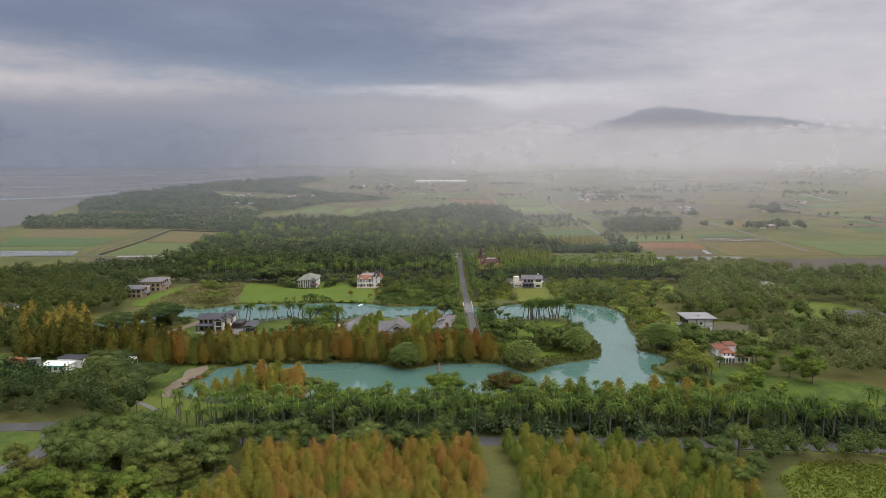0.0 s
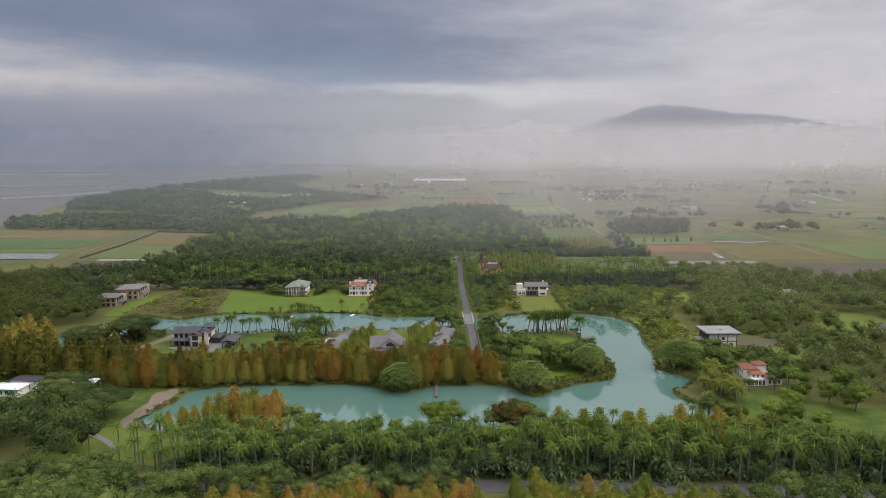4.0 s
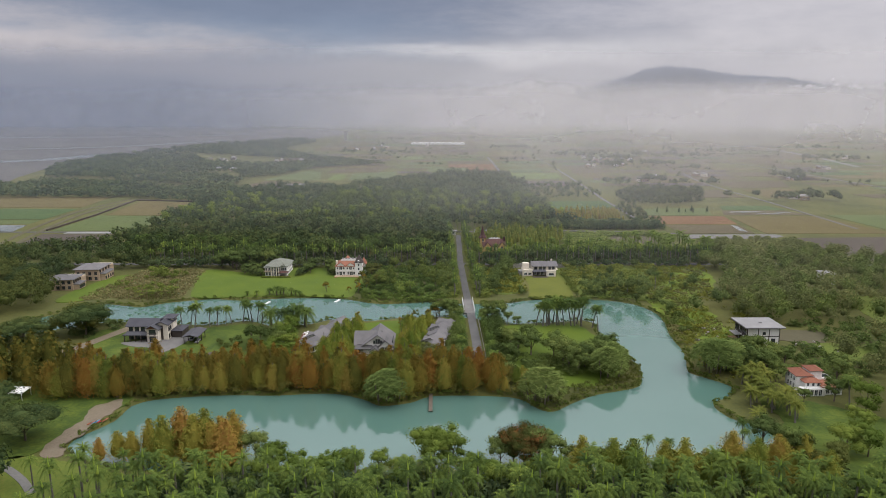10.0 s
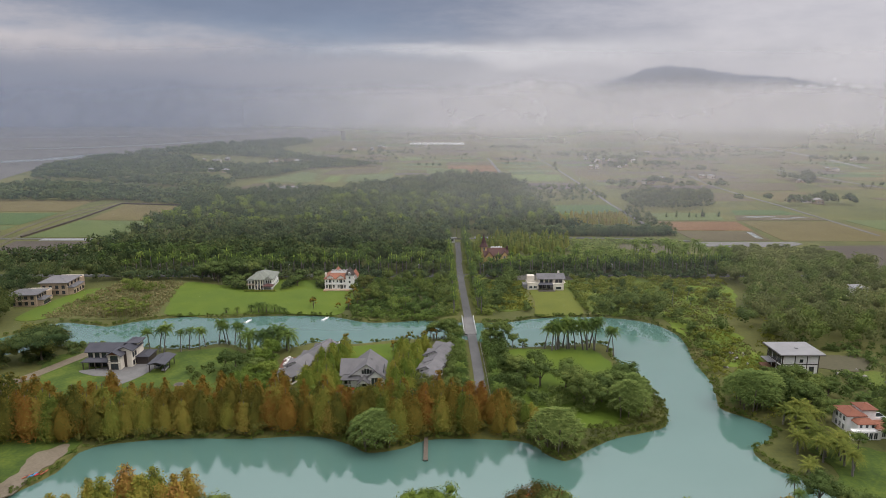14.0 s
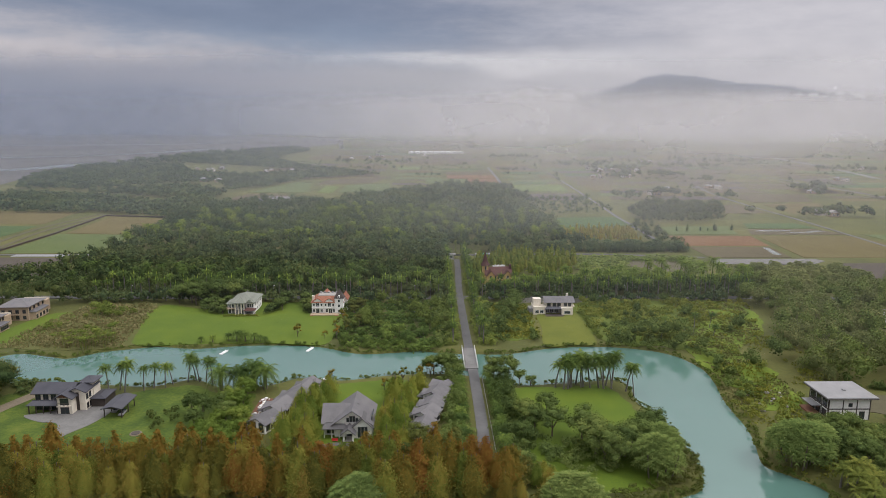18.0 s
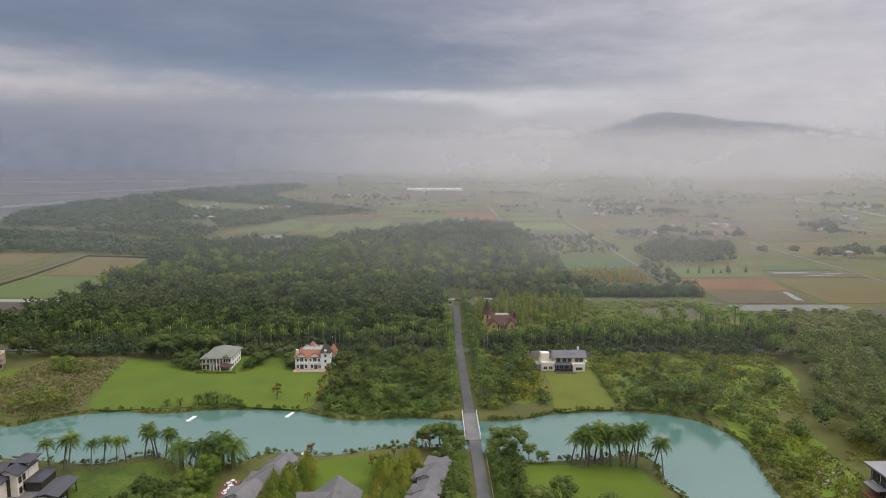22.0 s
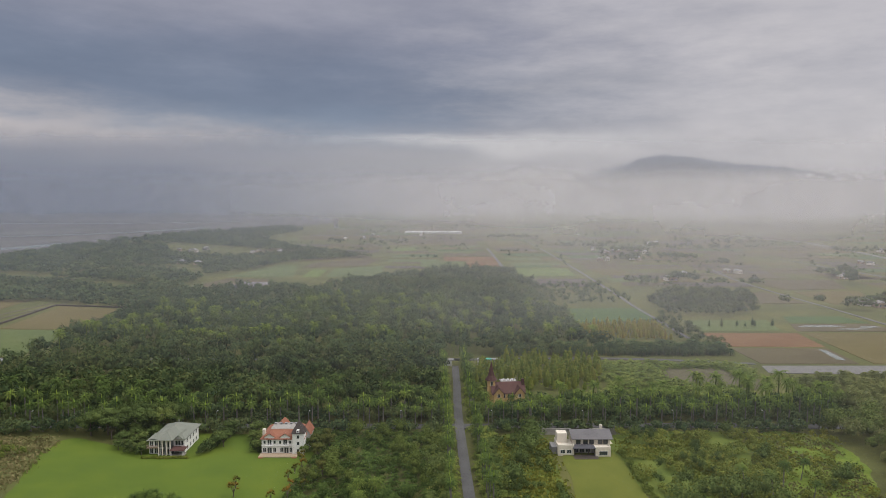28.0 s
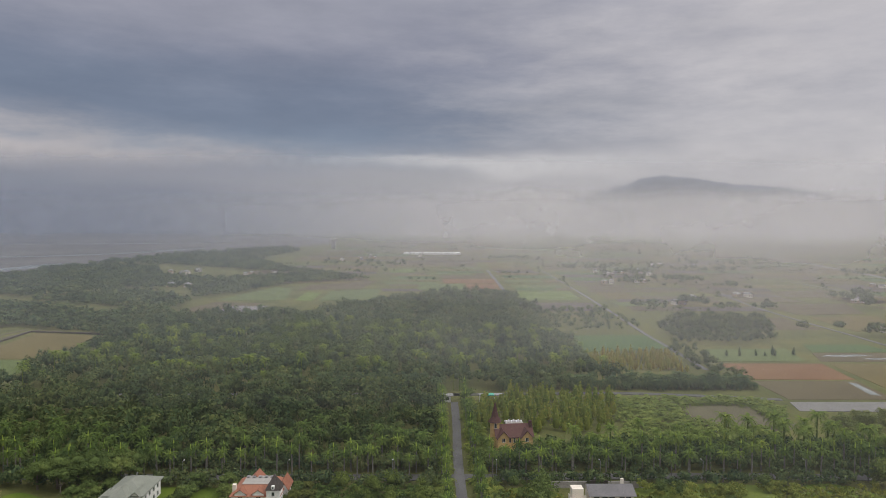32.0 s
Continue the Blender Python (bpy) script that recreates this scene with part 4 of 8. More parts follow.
def cone_crown(seed, h, rad, tiers, leaves_n, size):
    """A bald cypress: tufted feathery boughs over a slim dark heart, rounding off to a soft tip."""
    r = np.random.RandomState(seed)
    sides = 7
    a = np.arange(sides) * 2 * math.pi / sides
    rings = [(h * 0.10, rad * 0.4), (h * 0.3, rad * 0.62), (h * 0.65, rad * 0.44), (h * 0.92, 0.08)]
    v = np.vstack([np.stack([np.cos(a) * q, np.sin(a) * q, np.full(sides, z)], 1) for z, q in rings])
    f = []
    for k in range(len(rings) - 1):
        for n in range(sides):
            p, q = k * sides + n, k * sides + (n + 1) % sides
            f += [(p, q, q + sides), (p, q + sides, p + sides)]
    boughs = tiers * 6
    s = 1 - (np.arange(boughs) + 0.5) / boughs
    s = np.clip(1 - s ** 0.8 + r.normal(0, 0.03, boughs), 0.0, 0.985)
    turn = np.arange(boughs) * 2.39996 + r.uniform(-0.5, 0.5, boughs)
    reach = rad * (1 - s ** 1.8) ** 0.82 * np.minimum(1, 0.74 + s * 1.3) * r.uniform(0.78, 1.08, boughs)
    n = tiers * leaves_n * 2
    pick = r.randint(boughs, size=n)
    along = np.sqrt(r.uniform(0.12, 1.0, n))
    q = reach[pick] * along
    tuft = rad * 0.17 * (1.15 - 0.6 * s[pick])
    c = np.stack([np.cos(turn[pick]) * q, np.sin(turn[pick]) * q, h * (0.12 + 0.86 * s[pick]) + (1 - along) * rad * 0.3], 1) + r.normal(0, 1, (n, 3)) * tuft[:, None]
    c[:, 2] = np.clip(c[:, 2], 0.06 * h, h * 1.02)
    out = np.stack([np.cos(turn[pick]), np.sin(turn[pick]), np.full(n, 0.85)], 1)
    return join_np([(v, np.array(f)), sprays(r, c, out, size, 0.4, True)])


def frond(r, base, a, length, rise, droop, leaf, pairs=8):
    """One feather frond: an arching rib with drooping leaflets on both sides."""
    s = np.linspace(0, 1, pairs + 1)
    out_ = length * s * (1 - 0.18 * s)
    z = rise * length * s * (1.2 - 0.5 * s) - droop * length * s ** 2.4
    rib = np.stack([base[0] + out_ * math.cos(a), base[1] + out_ * math.sin(a), base[2] + z], 1)
    side = np.array([-math.sin(a), math.cos(a), 0.0])
    vs, fs = [], []
    for i in range(pairs):
        wide = leaf * math.sin(math.pi * min(0.97, 0.16 + 0.84 * s[i + 1]) ** 0.9) + 0.06
        on = (rib[i + 1] - rib[i])
        for sign in (-1, 1):
            n = len(vs)
            tip = rib[i + 1] + on * 0.7 + sign * side * wide + np.array([0, 0, -0.38 * wide])
            vs += [rib[i] + on * 0.25, rib[i + 1] + on * 0.15, tip]
            fs.append((n, n + 1, n + 2) if sign > 0 else (n, n + 2, n + 1))
    return np.array(vs), np.array(fs)


def palm_crown(seed, h, fronds, length, leaf, bend=(0, 0), pairs=8, droop=0.55):
    r = np.random.RandomState(seed)
    out = []
    for i in range(fronds):
        ring = i / fronds
        a = i * 2.399
        out.append(frond(r, (bend[0], bend[1], h), a, length * r.uniform(0.85, 1.1), 0.95 - 1.0 * ring, droop + 0.35 * ring, leaf, pairs))
    return join_np(out)


def rosette_dome(seed, h, rad, count):
    """Many small rosettes of fronds set close over a dome, a dark heart beneath."""
    r = np.random.RandomState(seed)
    out = [(BALL_V * (1 + r.uniform(-0.15, 0.15, (len(BALL_V), 1))) * (rad * 0.7, rad * 0.7, h * 0.4) + (0, 0, h * 0.5), BALL_F)]
    for i in range(count):
        s, a = (i + 0.5) / count, i * 2.39996
        flat = math.sin(s * 1.75)
        p = (rad * 0.86 * flat * math.cos(a), rad * 0.86 * flat * math.sin(a), h * (0.28 + 0.62 * math.cos(s * 1.55)) + r.uniform(-0.3, 0.3))
        v, f = palm_crown(seed + i, 0, 10, 1.25, 0.5, pairs=3, droop=0.35)
        out.append((v * r.uniform(0.8, 1.2) + p, f))
    return join_np(out)


def tree_kind(name, label, trunk, crown, bark, foliage, crown_name="crown", extra=None):
    """A tree of two parts, kept out of sight below the ground until it is copied."""
    root = thing(name, label, "palm tree" if "palm" in name else "tree")
    link_part("trunk", mesh_of("trunk", *trunk, bark, False), root)
    link_part(crown_name, mesh_of(crown_name, *crown, foliage), root)
    if extra:
        link_part(extra[0], mesh_of(extra[0], *extra[1], extra[2], False), root)
    return root


STOCK = []


def stock(count, build):
    made = [build(i) for i in range(count)]
    STOCK.extend(made)
    return made


CYPRESS = stock(4, lambda i: tree_kind("bald_cypress", "cone-shaped cypress in orange autumn colour", tube([(0, 0, -0.3), (0, 0, 2.4), (0, 0, 5.6)], [0.24, 0.15, 0.05]), cone_crown(i, 6.6, 2.25 + 0.15 * i, 8, 150, 0.155), M_BARK, G_CYPRESS))
YELLOW = stock(4, lambda i: tree_kind("bald_cypress", "cone-shaped cypress turning yellow and green", tube([(0, 0, -0.3), (0, 0, 2.4), (0, 0, 5.6)], [0.24, 0.15, 0.05]), cone_crown(10 + i, 6.2, 2.35 + 0.15 * i, 8, 150, 0.155), M_BARK, G_YELLOW))
FEATHER = stock(3, lambda i: tree_kind("feathery_tree", "feathery green tree turning gold", tube([(0, 0, -0.3), (0, 0, 3), (0, 0, 10)], [0.32, 0.2, 0.06]), cone_crown(110 + i, 8.2, 3.5 + 0.25 * i, 9, 150, 0.22), M_BARK, G_FRESH))
GOLD = stock(3, lambda i: tree_kind("pond_cypress", "yellow-green cypress standing at the lagoon's edge", tube([(0, 0, -0.8), (0, 0, 3), (0, 0, 10)], [0.4, 0.2, 0.06]), cone_crown(30 + i, 9.2, 3.3 + 0.3 * i, 9, 190, 0.185), M_BARK, G_GREENGOLD))
RUST = stock(4, lambda i: tree_kind("pond_cypress", "rust-brown cypress standing at the lagoon's edge", tube([(0, 0, -0.8), (0, 0, 3), (0, 0, 10)], [0.4, 0.2, 0.06]), cone_crown(20 + i, 9.4, 3.1 + 0.25 * i, 9, 190, 0.185), M_BARK, G_RUST))
ROYAL = stock(4, lambda i: tree_kind("royal_palm", "slender royal palm with a pale smooth trunk", tube([(0, 0, -0.3), (0, 0, 1.5), (0, 0, 5.0), (0, 0, 8.0)], [0.26, 0.24, 0.22, 0.15]),
                                    palm_crown(i, 9.3, 19, 3.3, 0.62, pairs=12, droop=0.45), M_PALMBARK, G_PALM, "fronds", ("crownshaft", tube([(0, 0, 7.9), (0, 0, 9.4), (0.15, 0, 11.4)], [0.22, 0.26, 0.04]), G_SPEAR)))
DATE = stock(2, lambda i: tree_kind("date_palm", "stout date palm with a dense dark crown", tube([(0, 0, -0.3), (0, 0, 2.0), (0, 0, 4.6)], [0.5, 0.42, 0.5]), palm_crown(30 + i, 4.6, 34, 4.4, 0.75, pairs=12), M_BARK, G_PALM, "fronds"))
COCO = stock(3, lambda i: tree_kind("coconut_palm", "leaning coconut palm with long drooping fronds", tube([(0, 0, -0.3), (0.5, 0.1, 3), (1.3, 0.3, 7.2)], [0.24, 0.18, 0.13]), palm_crown(40 + i, 7.2, 22, 3.3, 0.8, (1.3, 0.3), 10, 0.38), M_PALMBARK, G_PALM, "fronds"))
LOWPALM = stock(3, lambda i: tree_kind("coconut_palm", "low coconut palm with a dense yellow-green crown", tube([(0, 0, -0.3), (0.2, 0.1, 2), (0.5, 0.2, 4.2)], [0.26, 0.2, 0.15]), palm_crown(440 + i, 4.2, 19, 3.4, 0.7, (0.5, 0.2), 9, 0.3), M_PALMBARK, G_YOUNGPALM, "fronds"))
CLUMP = stock(2, lambda i: tree_kind("palm_clump", "dense dome of fan-leaved palms growing from one clump", join_np([tube([(q * math.cos(a), q * math.sin(a), -0.6), (1.4 * q * math.cos(a), 1.4 * q * math.sin(a), 5.2)], [0.16, 0.1], 5) for q, a in ((0.4, 0), (1.6, 1), (1.9, 2.2), (1.7, 3.5), (2.0, 4.6), (1.8, 5.6), (3.0, 0.4), (3.1, 2.9), (2.9, 5.0))]),
                                    rosette_dome(500 + 90 * i, 7.6, 5.6, 84), M_BARK, G_CLUMP, "fronds"))
BROAD = stock(5, lambda i: tree_kind("broadleaf_tree", "dense dark green broadleaf tree", broad_trunk(i, 9, 4), broad_crown(i, 9, 4.2, 12, 64, 0.31), M_BARK, G_BROAD))
LIGHT = stock(3, lambda i: tree_kind("broadleaf_tree", "rounded fresh green broadleaf tree", broad_trunk(90 + i, 8, 4), broad_crown(90 + i, 8.5, 4.2, 13, 64, 0.31, 0.75, 0.25), M_BARK, G_SPRING))
OLIVE = stock(3, lambda i: tree_kind("broadleaf_tree", "olive and amber broadleaf tree", broad_trunk(50 + i, 8, 3.4), broad_crown(50 + i, 8.5, 3.6, 12, 60, 0.30), M_BARK, G_OLIVE))
RAIN = stock(2, lambda i: tree_kind("rain_tree", "wide umbrella-shaped rain tree with open limbs", broad_trunk(60 + i, 10, 8, 6), broad_crown(60 + i, 10, 8.5, 24, 130, 0.33, 0.4, 0.66), M_BARK, G_DARKWOOD))
FLAME = stock(1, lambda i: tree_kind("flame_tree", "broad tree with orange-red flowers over dark leaves", broad_trunk(70 + i, 9, 5), broad_crown(70 + i, 9.5, 5.2, 13, 90, 0.29), M_BARK, G_FLAME))
BARE = stock(2, lambda i: tree_kind("sapling", "thin half-bare tree with reddish twigs", broad_trunk(80 + i, 6.5, 2.2, 6), broad_crown(80 + i, 6.5, 2.2, 6, 12, 0.24, 0.9), M_BARK, G_RUST))


def plant(kinds, x, y, size, seed, group=""):
    r = random.Random(seed)
    m = pose(x, y, 0, rz=r.uniform(0, 360)) @ Matrix.Diagonal((size * r.uniform(0.92, 1.1), size * r.uniform(0.92, 1.1), size * r.uniform(0.88, 1.12), 1))
    ob = copy_thing(r.choice(kinds), m)
    return tagged(ob, group=group) if group else ob


HOUSES = []  # clear ground round buildings: x, y, radius


def free_spots(outline, gap, seed, jitter=0.5, shore=1.5, rows=False):
    """Planting spots inside an outline, off water, lanes and building plots."""
    r = np.random.RandomState(seed)
    o = np.array(outline, float)
    lo, hi = o.min(0), o.max(0)
    gx_, gy_ = np.meshgrid(np.arange(lo[0], hi[0] + gap, gap), np.arange(lo[1], hi[1] + gap, gap))
    p = np.stack([gx_.ravel(), gy_.ravel()], 1)
    if not rows:
        p[:, 0] += (np.round(p[:, 1] / gap) % 2) * gap / 2
    p += r.uniform(-jitter, jitter, p.shape) * gap
    p = p[inside(p, o)]
    if len(p) and shore is not None:
        around = (p[:, 0] > -215) & (p[:, 0] < 130) & (p[:, 1] > 170) & (p[:, 1] < 370)
        d_ = np.full(len(p), 50.0)
        if around.any():
            d_[around] = inland(p[around])
        p = p[d_ > shore]
    for line, wide in LANES:
        if len(p):
            p = p[gap_to(p, line, False) > wide]
    for x, y, q in HOUSES:
        if len(p):
            p = p[np.hypot(p[:, 0] - x, p[:, 1] - y) > q]
    return p


def grove(kinds, outline, gap, size, seed, group, **how):
    spots = free_spots(outline, gap, seed, **how)
    r = random.Random(seed)
    for x, y in spots:
        plant(kinds, x, y, size * r.uniform(0.72, 1.2), r.random(), group)
    return len(spots)


def mass(name, label, outline, gap, forms, material, seed, size=1.0, kind="stuff", category="woods", clump=None, **how):
    """A stand of trees too many to count, as one mesh."""
    spots = free_spots(outline, gap, seed, **how)
    if clump:
        wide, share = clump
        spots = [p for p in spots if noise.noise((p[0] / wide, p[1] / wide, seed)) > share]
    r = np.random.RandomState(seed + 999)
    out = []
    for x, y in spots:
        v, f = forms[r.randint(len(forms))]
        a, s = r.uniform(0, 6.28), size * r.uniform(0.62, 1.35)
        c, q = math.cos(a) * s, math.sin(a) * s
        out.append((np.stack([v[:, 0] * c - v[:, 1] * q + x, v[:, 0] * q + v[:, 1] * c + y, v[:, 2] * s * r.uniform(0.85, 1.2)], 1), f))
    if out:
        tagged(new(name, mesh_of(name, *join_np(out), material)), label, category, kind=kind)
    return len(spots)


LANES = [(np.array([(21.6, 257), (22.2, 280), (22, 320), (21.6, 360), (21.5, 410), (23, 489)], float), 3.6), (np.array([(-200, 196), (-125, 186), (-98, 186), (-72, 179), (-20, 175), (40, 174.5), (110, 170), (220, 160)], float), 3.6),
         (np.array([(-300, 404), (-140, 401), (0, 399.5), (90, 400), (160, 398), (300, 392)], float), 3.4), (np.array([(-98, 182), (-94, 172), (-98, 160), (-112, 140)], float), 4.0),
         (np.array([(-122, 262), (-110, 276), (-103, 292), (-98, 305)], float), 3.5)]

# ---- buildings ----
HOUSES.extend([(-64, 383, 8.5), (-31, 381, 8), (58, 380, 11), (-88, 289, 10), (-80, 291, 6), (-72.5, 285.5, 6), (-152, 354, 9), (-150, 374, 11), (-11.5, 276, 9), (-32, 276, 4.5), (-30, 283, 4.8), (-28, 290, 4.8), (-25, 297, 4.4), (7.4, 272, 4.4), (8, 278, 4.4), (9.6, 284.6, 4.4), (10.6, 291, 4.6), (12.6, 297, 4), (-33.5, 264, 4),
               (117, 283, 10), (112, 242, 10), (184, 360, 7), (198, 296, 11), (41, 427, 10), (38, 482, 7), (20, 481, 4), (42, 444, 6), (-141, 239, 8), (-127, 237, 8), (-112, 238, 6), (-190, 306, 9), (184, 314, 12), (196, 308, 12), (198, 324, 10), (140, 272, 8), (133, 288, 8), (127, 460, 16)])
SHARED = {}


def box(parent, name, x0, x1, y0, y1, z0, z1, material, label="", bevel=0.03):
    return part(name, block(x0, x1, y0, y1, z0, z1, bevel), material, parent, label)


def hip(parent, name, x0, x1, y0, y1, z, rise, material, over=0.6, inset=0.5, along="x", label="", flat_top=0.0):
    """A hipped roof on a boxed eave. inset: how far the ridge ends stand in, as a share of the short side's length."""
    x0, x1, y0, y1 = x0 - over, x1 + over, y0 - over, y1 + over
    bm = bmesh.new()
    if along == "x":
        s, mid = (y1 - y0) * inset, (y0 + y1) / 2
        w_ = flat_top / 2
        ridge = [(x0 + s, mid - w_), (x1 - s, mid - w_), (x1 - s, mid + w_), (x0 + s, mid + w_)] if flat_top else [(x0 + s, mid), (x1 - s, mid)]
    else:
        s, mid = (x1 - x0) * inset, (x0 + x1) / 2
        w_ = flat_top / 2
        ridge = [(mid - w_, y0 + s), (mid + w_, y0 + s), (mid + w_, y1 - s), (mid - w_, y1 - s)] if flat_top else [(mid, y0 + s), (mid, y1 - s)]
    low = [bm.verts.new((x, y, z - 0.18)) for x, y in ((x0, y0), (x1, y0), (x1, y1), (x0, y1))]
    eave = [bm.verts.new((x, y, z)) for x, y in ((x0, y0), (x1, y0), (x1, y1), (x0, y1))]
    top = [bm.verts.new((x, y, z + rise)) for x, y in ridge]
    bm.faces.new(low[::-1])
    for i in range(4):
        bm.faces.new((low[i], low[(i + 1) % 4], eave[(i + 1) % 4], eave[i]))
    if flat_top:
        for i in range(4):
            bm.faces.new((eave[i], eave[(i + 1) % 4], top[(i + 1) % 4], top[i]))
        bm.faces.new(top)
    elif along == "x":
        for f in ((eave[0], eave[1], top[1], top[0]), (eave[1], eave[2], top[1]), (eave[2], eave[3], top[0], top[1]), (eave[3], eave[0], top[0])):
            bm.faces.new(f)
    else:
        for f in ((eave[0], eave[1], top[0]), (eave[1], eave[2], top[1], top[0]), (eave[2], eave[3], top[1]), (eave[3], eave[0], top[0], top[1])):
            bm.faces.new(f)
    roof = part(name, bm, material, parent, label)
    if not flat_top:
        (ax, ay), (bx, by) = ridge
        bm = block(min(ax, bx) - 0.12, max(ax, bx) + 0.12, min(ay, by) - 0.12, max(ay, by) + 0.12, z + rise - 0.08, z + rise + 0.1, 0.04)
        part("ridge_cap", bm, material, roof)
    return roof


def gable(parent, name, x0, x1, y0, y1, z, rise, material, wall, along="y", over=0.5, thick=0.2, label=""):
    """A gabled roof of two slabs over a gable wall. along: the way its ridge runs."""
    bm = bmesh.new()
    a0, a1, c0, c1 = (y0, y1, x0, x1) if along == "y" else (x0, x1, y0, y1)
    mid, half = (c0 + c1) / 2, (c1 - c0) / 2
    slope = rise / half
    prof = [(c0 - over, z - over * slope), (mid, z + rise), (c1 + over, z - over * slope)]
    ends = []
    for a in (a0 - over, a1 + over):
        ring = [bm.verts.new((c, a, h) if along == "y" else (a, c, h)) for c, h in prof + [(c, h + thick) for c, h in prof[::-1]]]
        ends.append(ring)
    for i in range(6):
        bm.faces.new((ends[0][i], ends[0][(i + 1) % 6], ends[1][(i + 1) % 6], ends[1][i]))
    for ring, turn in ((ends[0], 1), (ends[1], -1)):
        for quad in ((0, 1, 4, 5), (1, 2, 3, 4)):
            bm.faces.new([ring[i] for i in quad][::turn])
    bmesh.ops.recalc_face_normals(bm, faces=bm.faces[:])
    roof = part(name, bm, material, parent, label)
    bm = bmesh.new()
    tri = [(c0 + 0.02, z - 0.1), (c1 - 0.02, z - 0.1), (mid, z + rise - 0.04)]
    r_ = [[bm.verts.new((c, a, h) if along == "y" else (a, c, h)) for c, h in tri] for a in (a0 + 0.01, a1 - 0.01)]
    for i in range(3):
        bm.faces.new((r_[0][i], r_[0][(i + 1) % 3], r_[1][(i + 1) % 3], r_[1][i]))
    bm.faces.new(r_[0])
    bm.faces.new(r_[1][::-1])
    bmesh.ops.recalc_face_normals(bm, faces=bm.faces[:])
    part("gable_wall", bm, wall, parent)
    return roof


def window(parent, x, y, z, w_, h_, face="S", frame_mat=None, name="window", arched=False):
    """A window: a proud frame with a sill round a set-back pane, centred at x, y with its foot at z."""
    key = (w_, h_, arched, frame_mat.name if frame_mat else "", name)
    if key not in SHARED:
        bm = bmesh.new()
        t_ = 0.10
        hole = [(-w_ / 2, 0), (w_ / 2, 0), (w_ / 2, h_)]
        rim = [(-w_ / 2 - t_, -t_), (w_ / 2 + t_, -t_), (w_ / 2 + t_, h_ + (0 if arched else t_))]
        if arched:
            for k in range(1, 6):
                a = math.pi * k / 6
                hole.append((w_ / 2 * math.cos(a), h_ + w_ / 2 * math.sin(a)))
                rim.append(((w_ / 2 + t_) * math.cos(a), h_ + (w_ / 2 + t_) * math.sin(a)))
        hole.append((-w_ / 2, h_))
        rim.append((-w_ / 2 - t_, h_ + (0 if arched else t_)))
        n = len(hole)
        loops = [[bm.verts.new((x_, y_, z_)) for x_, z_ in ring] for ring in (hole, rim) for y_ in (-0.1, 0.03)]
        for i in range(n):
            j = (i + 1) % n
            bm.faces.new((loops[2][i], loops[2][j], loops[0][j], loops[0][i]))
            bm.faces.new((loops[0][i], loops[0][j], loops[1][j], loops[1][i]))
            bm.faces.new((loops[2][j], loops[2][i], loops[3][i], loops[3][j]))
        bmesh.ops.recalc_face_normals(bm, faces=bm.faces[:])
        me = bpy.data.meshes.new(name)
        bm.to_mesh(me)
        bm.free()
        me.materials.append(frame_mat or M_STEEL)
        bm = bmesh.new()
        ring = [(-w_ / 2, 0), (w_ / 2, 0), (w_ / 2, h_)]
        if arched:
            ring += [(w_ / 2 * math.cos(a), h_ + w_ / 2 * math.sin(a)) for a in (math.pi * k / 6 for k in range(1, 6))]
        ring.append((-w_ / 2, h_))
        f_ = bm.faces.new([bm.verts.new((a, -0.035, b)) for a, b in ring])
        ex = bmesh.ops.extrude_face_region(bm, geom=[f_])
        bmesh.ops.translate(bm, vec=(0, 0.03, 0), verts=[v for v in ex["geom"] if isinstance(v, bmesh.types.BMVert)])
        bmesh.ops.recalc_face_normals(bm, faces=bm.faces[:])
        pane = bpy.data.meshes.new("pane")
        bm.to_mesh(pane)
        bm.free()
        pane.materials.append(M_GLASS)
        bar = None
        if w_ > 0.9 and w_ < 2.3:
            bar = bpy.data.meshes.new("mullion")
            bm = block(-0.035, 0.035, -0.08, -0.02, 0, h_ + (w_ / 2 if arched else 0))
            bm.to_mesh(bar)
            bm.free()
            bar.materials.append(frame_mat or M_STEEL)
        SHARED[key] = me, pane, bar
    me, pane, bar = SHARED[key]
    ob = link_part(name, me, parent)
    ob.matrix_basis = pose(x, y, z, rz={"S": 0, "E": 90, "W": -90, "N": 180}[face])
    link_part("pane", pane, ob)
    if bar:
        link_part("mullion", bar, ob)
    return ob


def posts(parent, spots, z0, z1, wide, material, name="post"):
    for x, y in spots:
        box(parent, name, x - wide / 2, x + wide / 2, y - wide / 2, y + wide / 2, z0, z1, material, bevel=0.02)


def railing(parent, x0, x1, y, z, h_=0.95, step=0.5, material=None, name="railing"):
    bm = bmesh.new()
    n = max(2, int((x1 - x0) / step))
    for i in range(n + 1):
        x = x0 + (x1 - x0) * i / n
        for v in bmesh.ops.create_cube(bm, size=1)["verts"]:
            v.co = (x + v.co.x * 0.05, y + v.co.y * 0.05, z + (v.co.z + 0.5) * h_)
    for zz_ in (h_, h_ * 0.12):
        for v in bmesh.ops.create_cube(bm, size=1)["verts"]:
            v.co = ((x0 + x1) / 2 + v.co.x * (x1 - x0), y + v.co.y * 0.08, z + zz_ + v.co.z * 0.07)
    return part(name, bm, material or M_STEEL, parent)


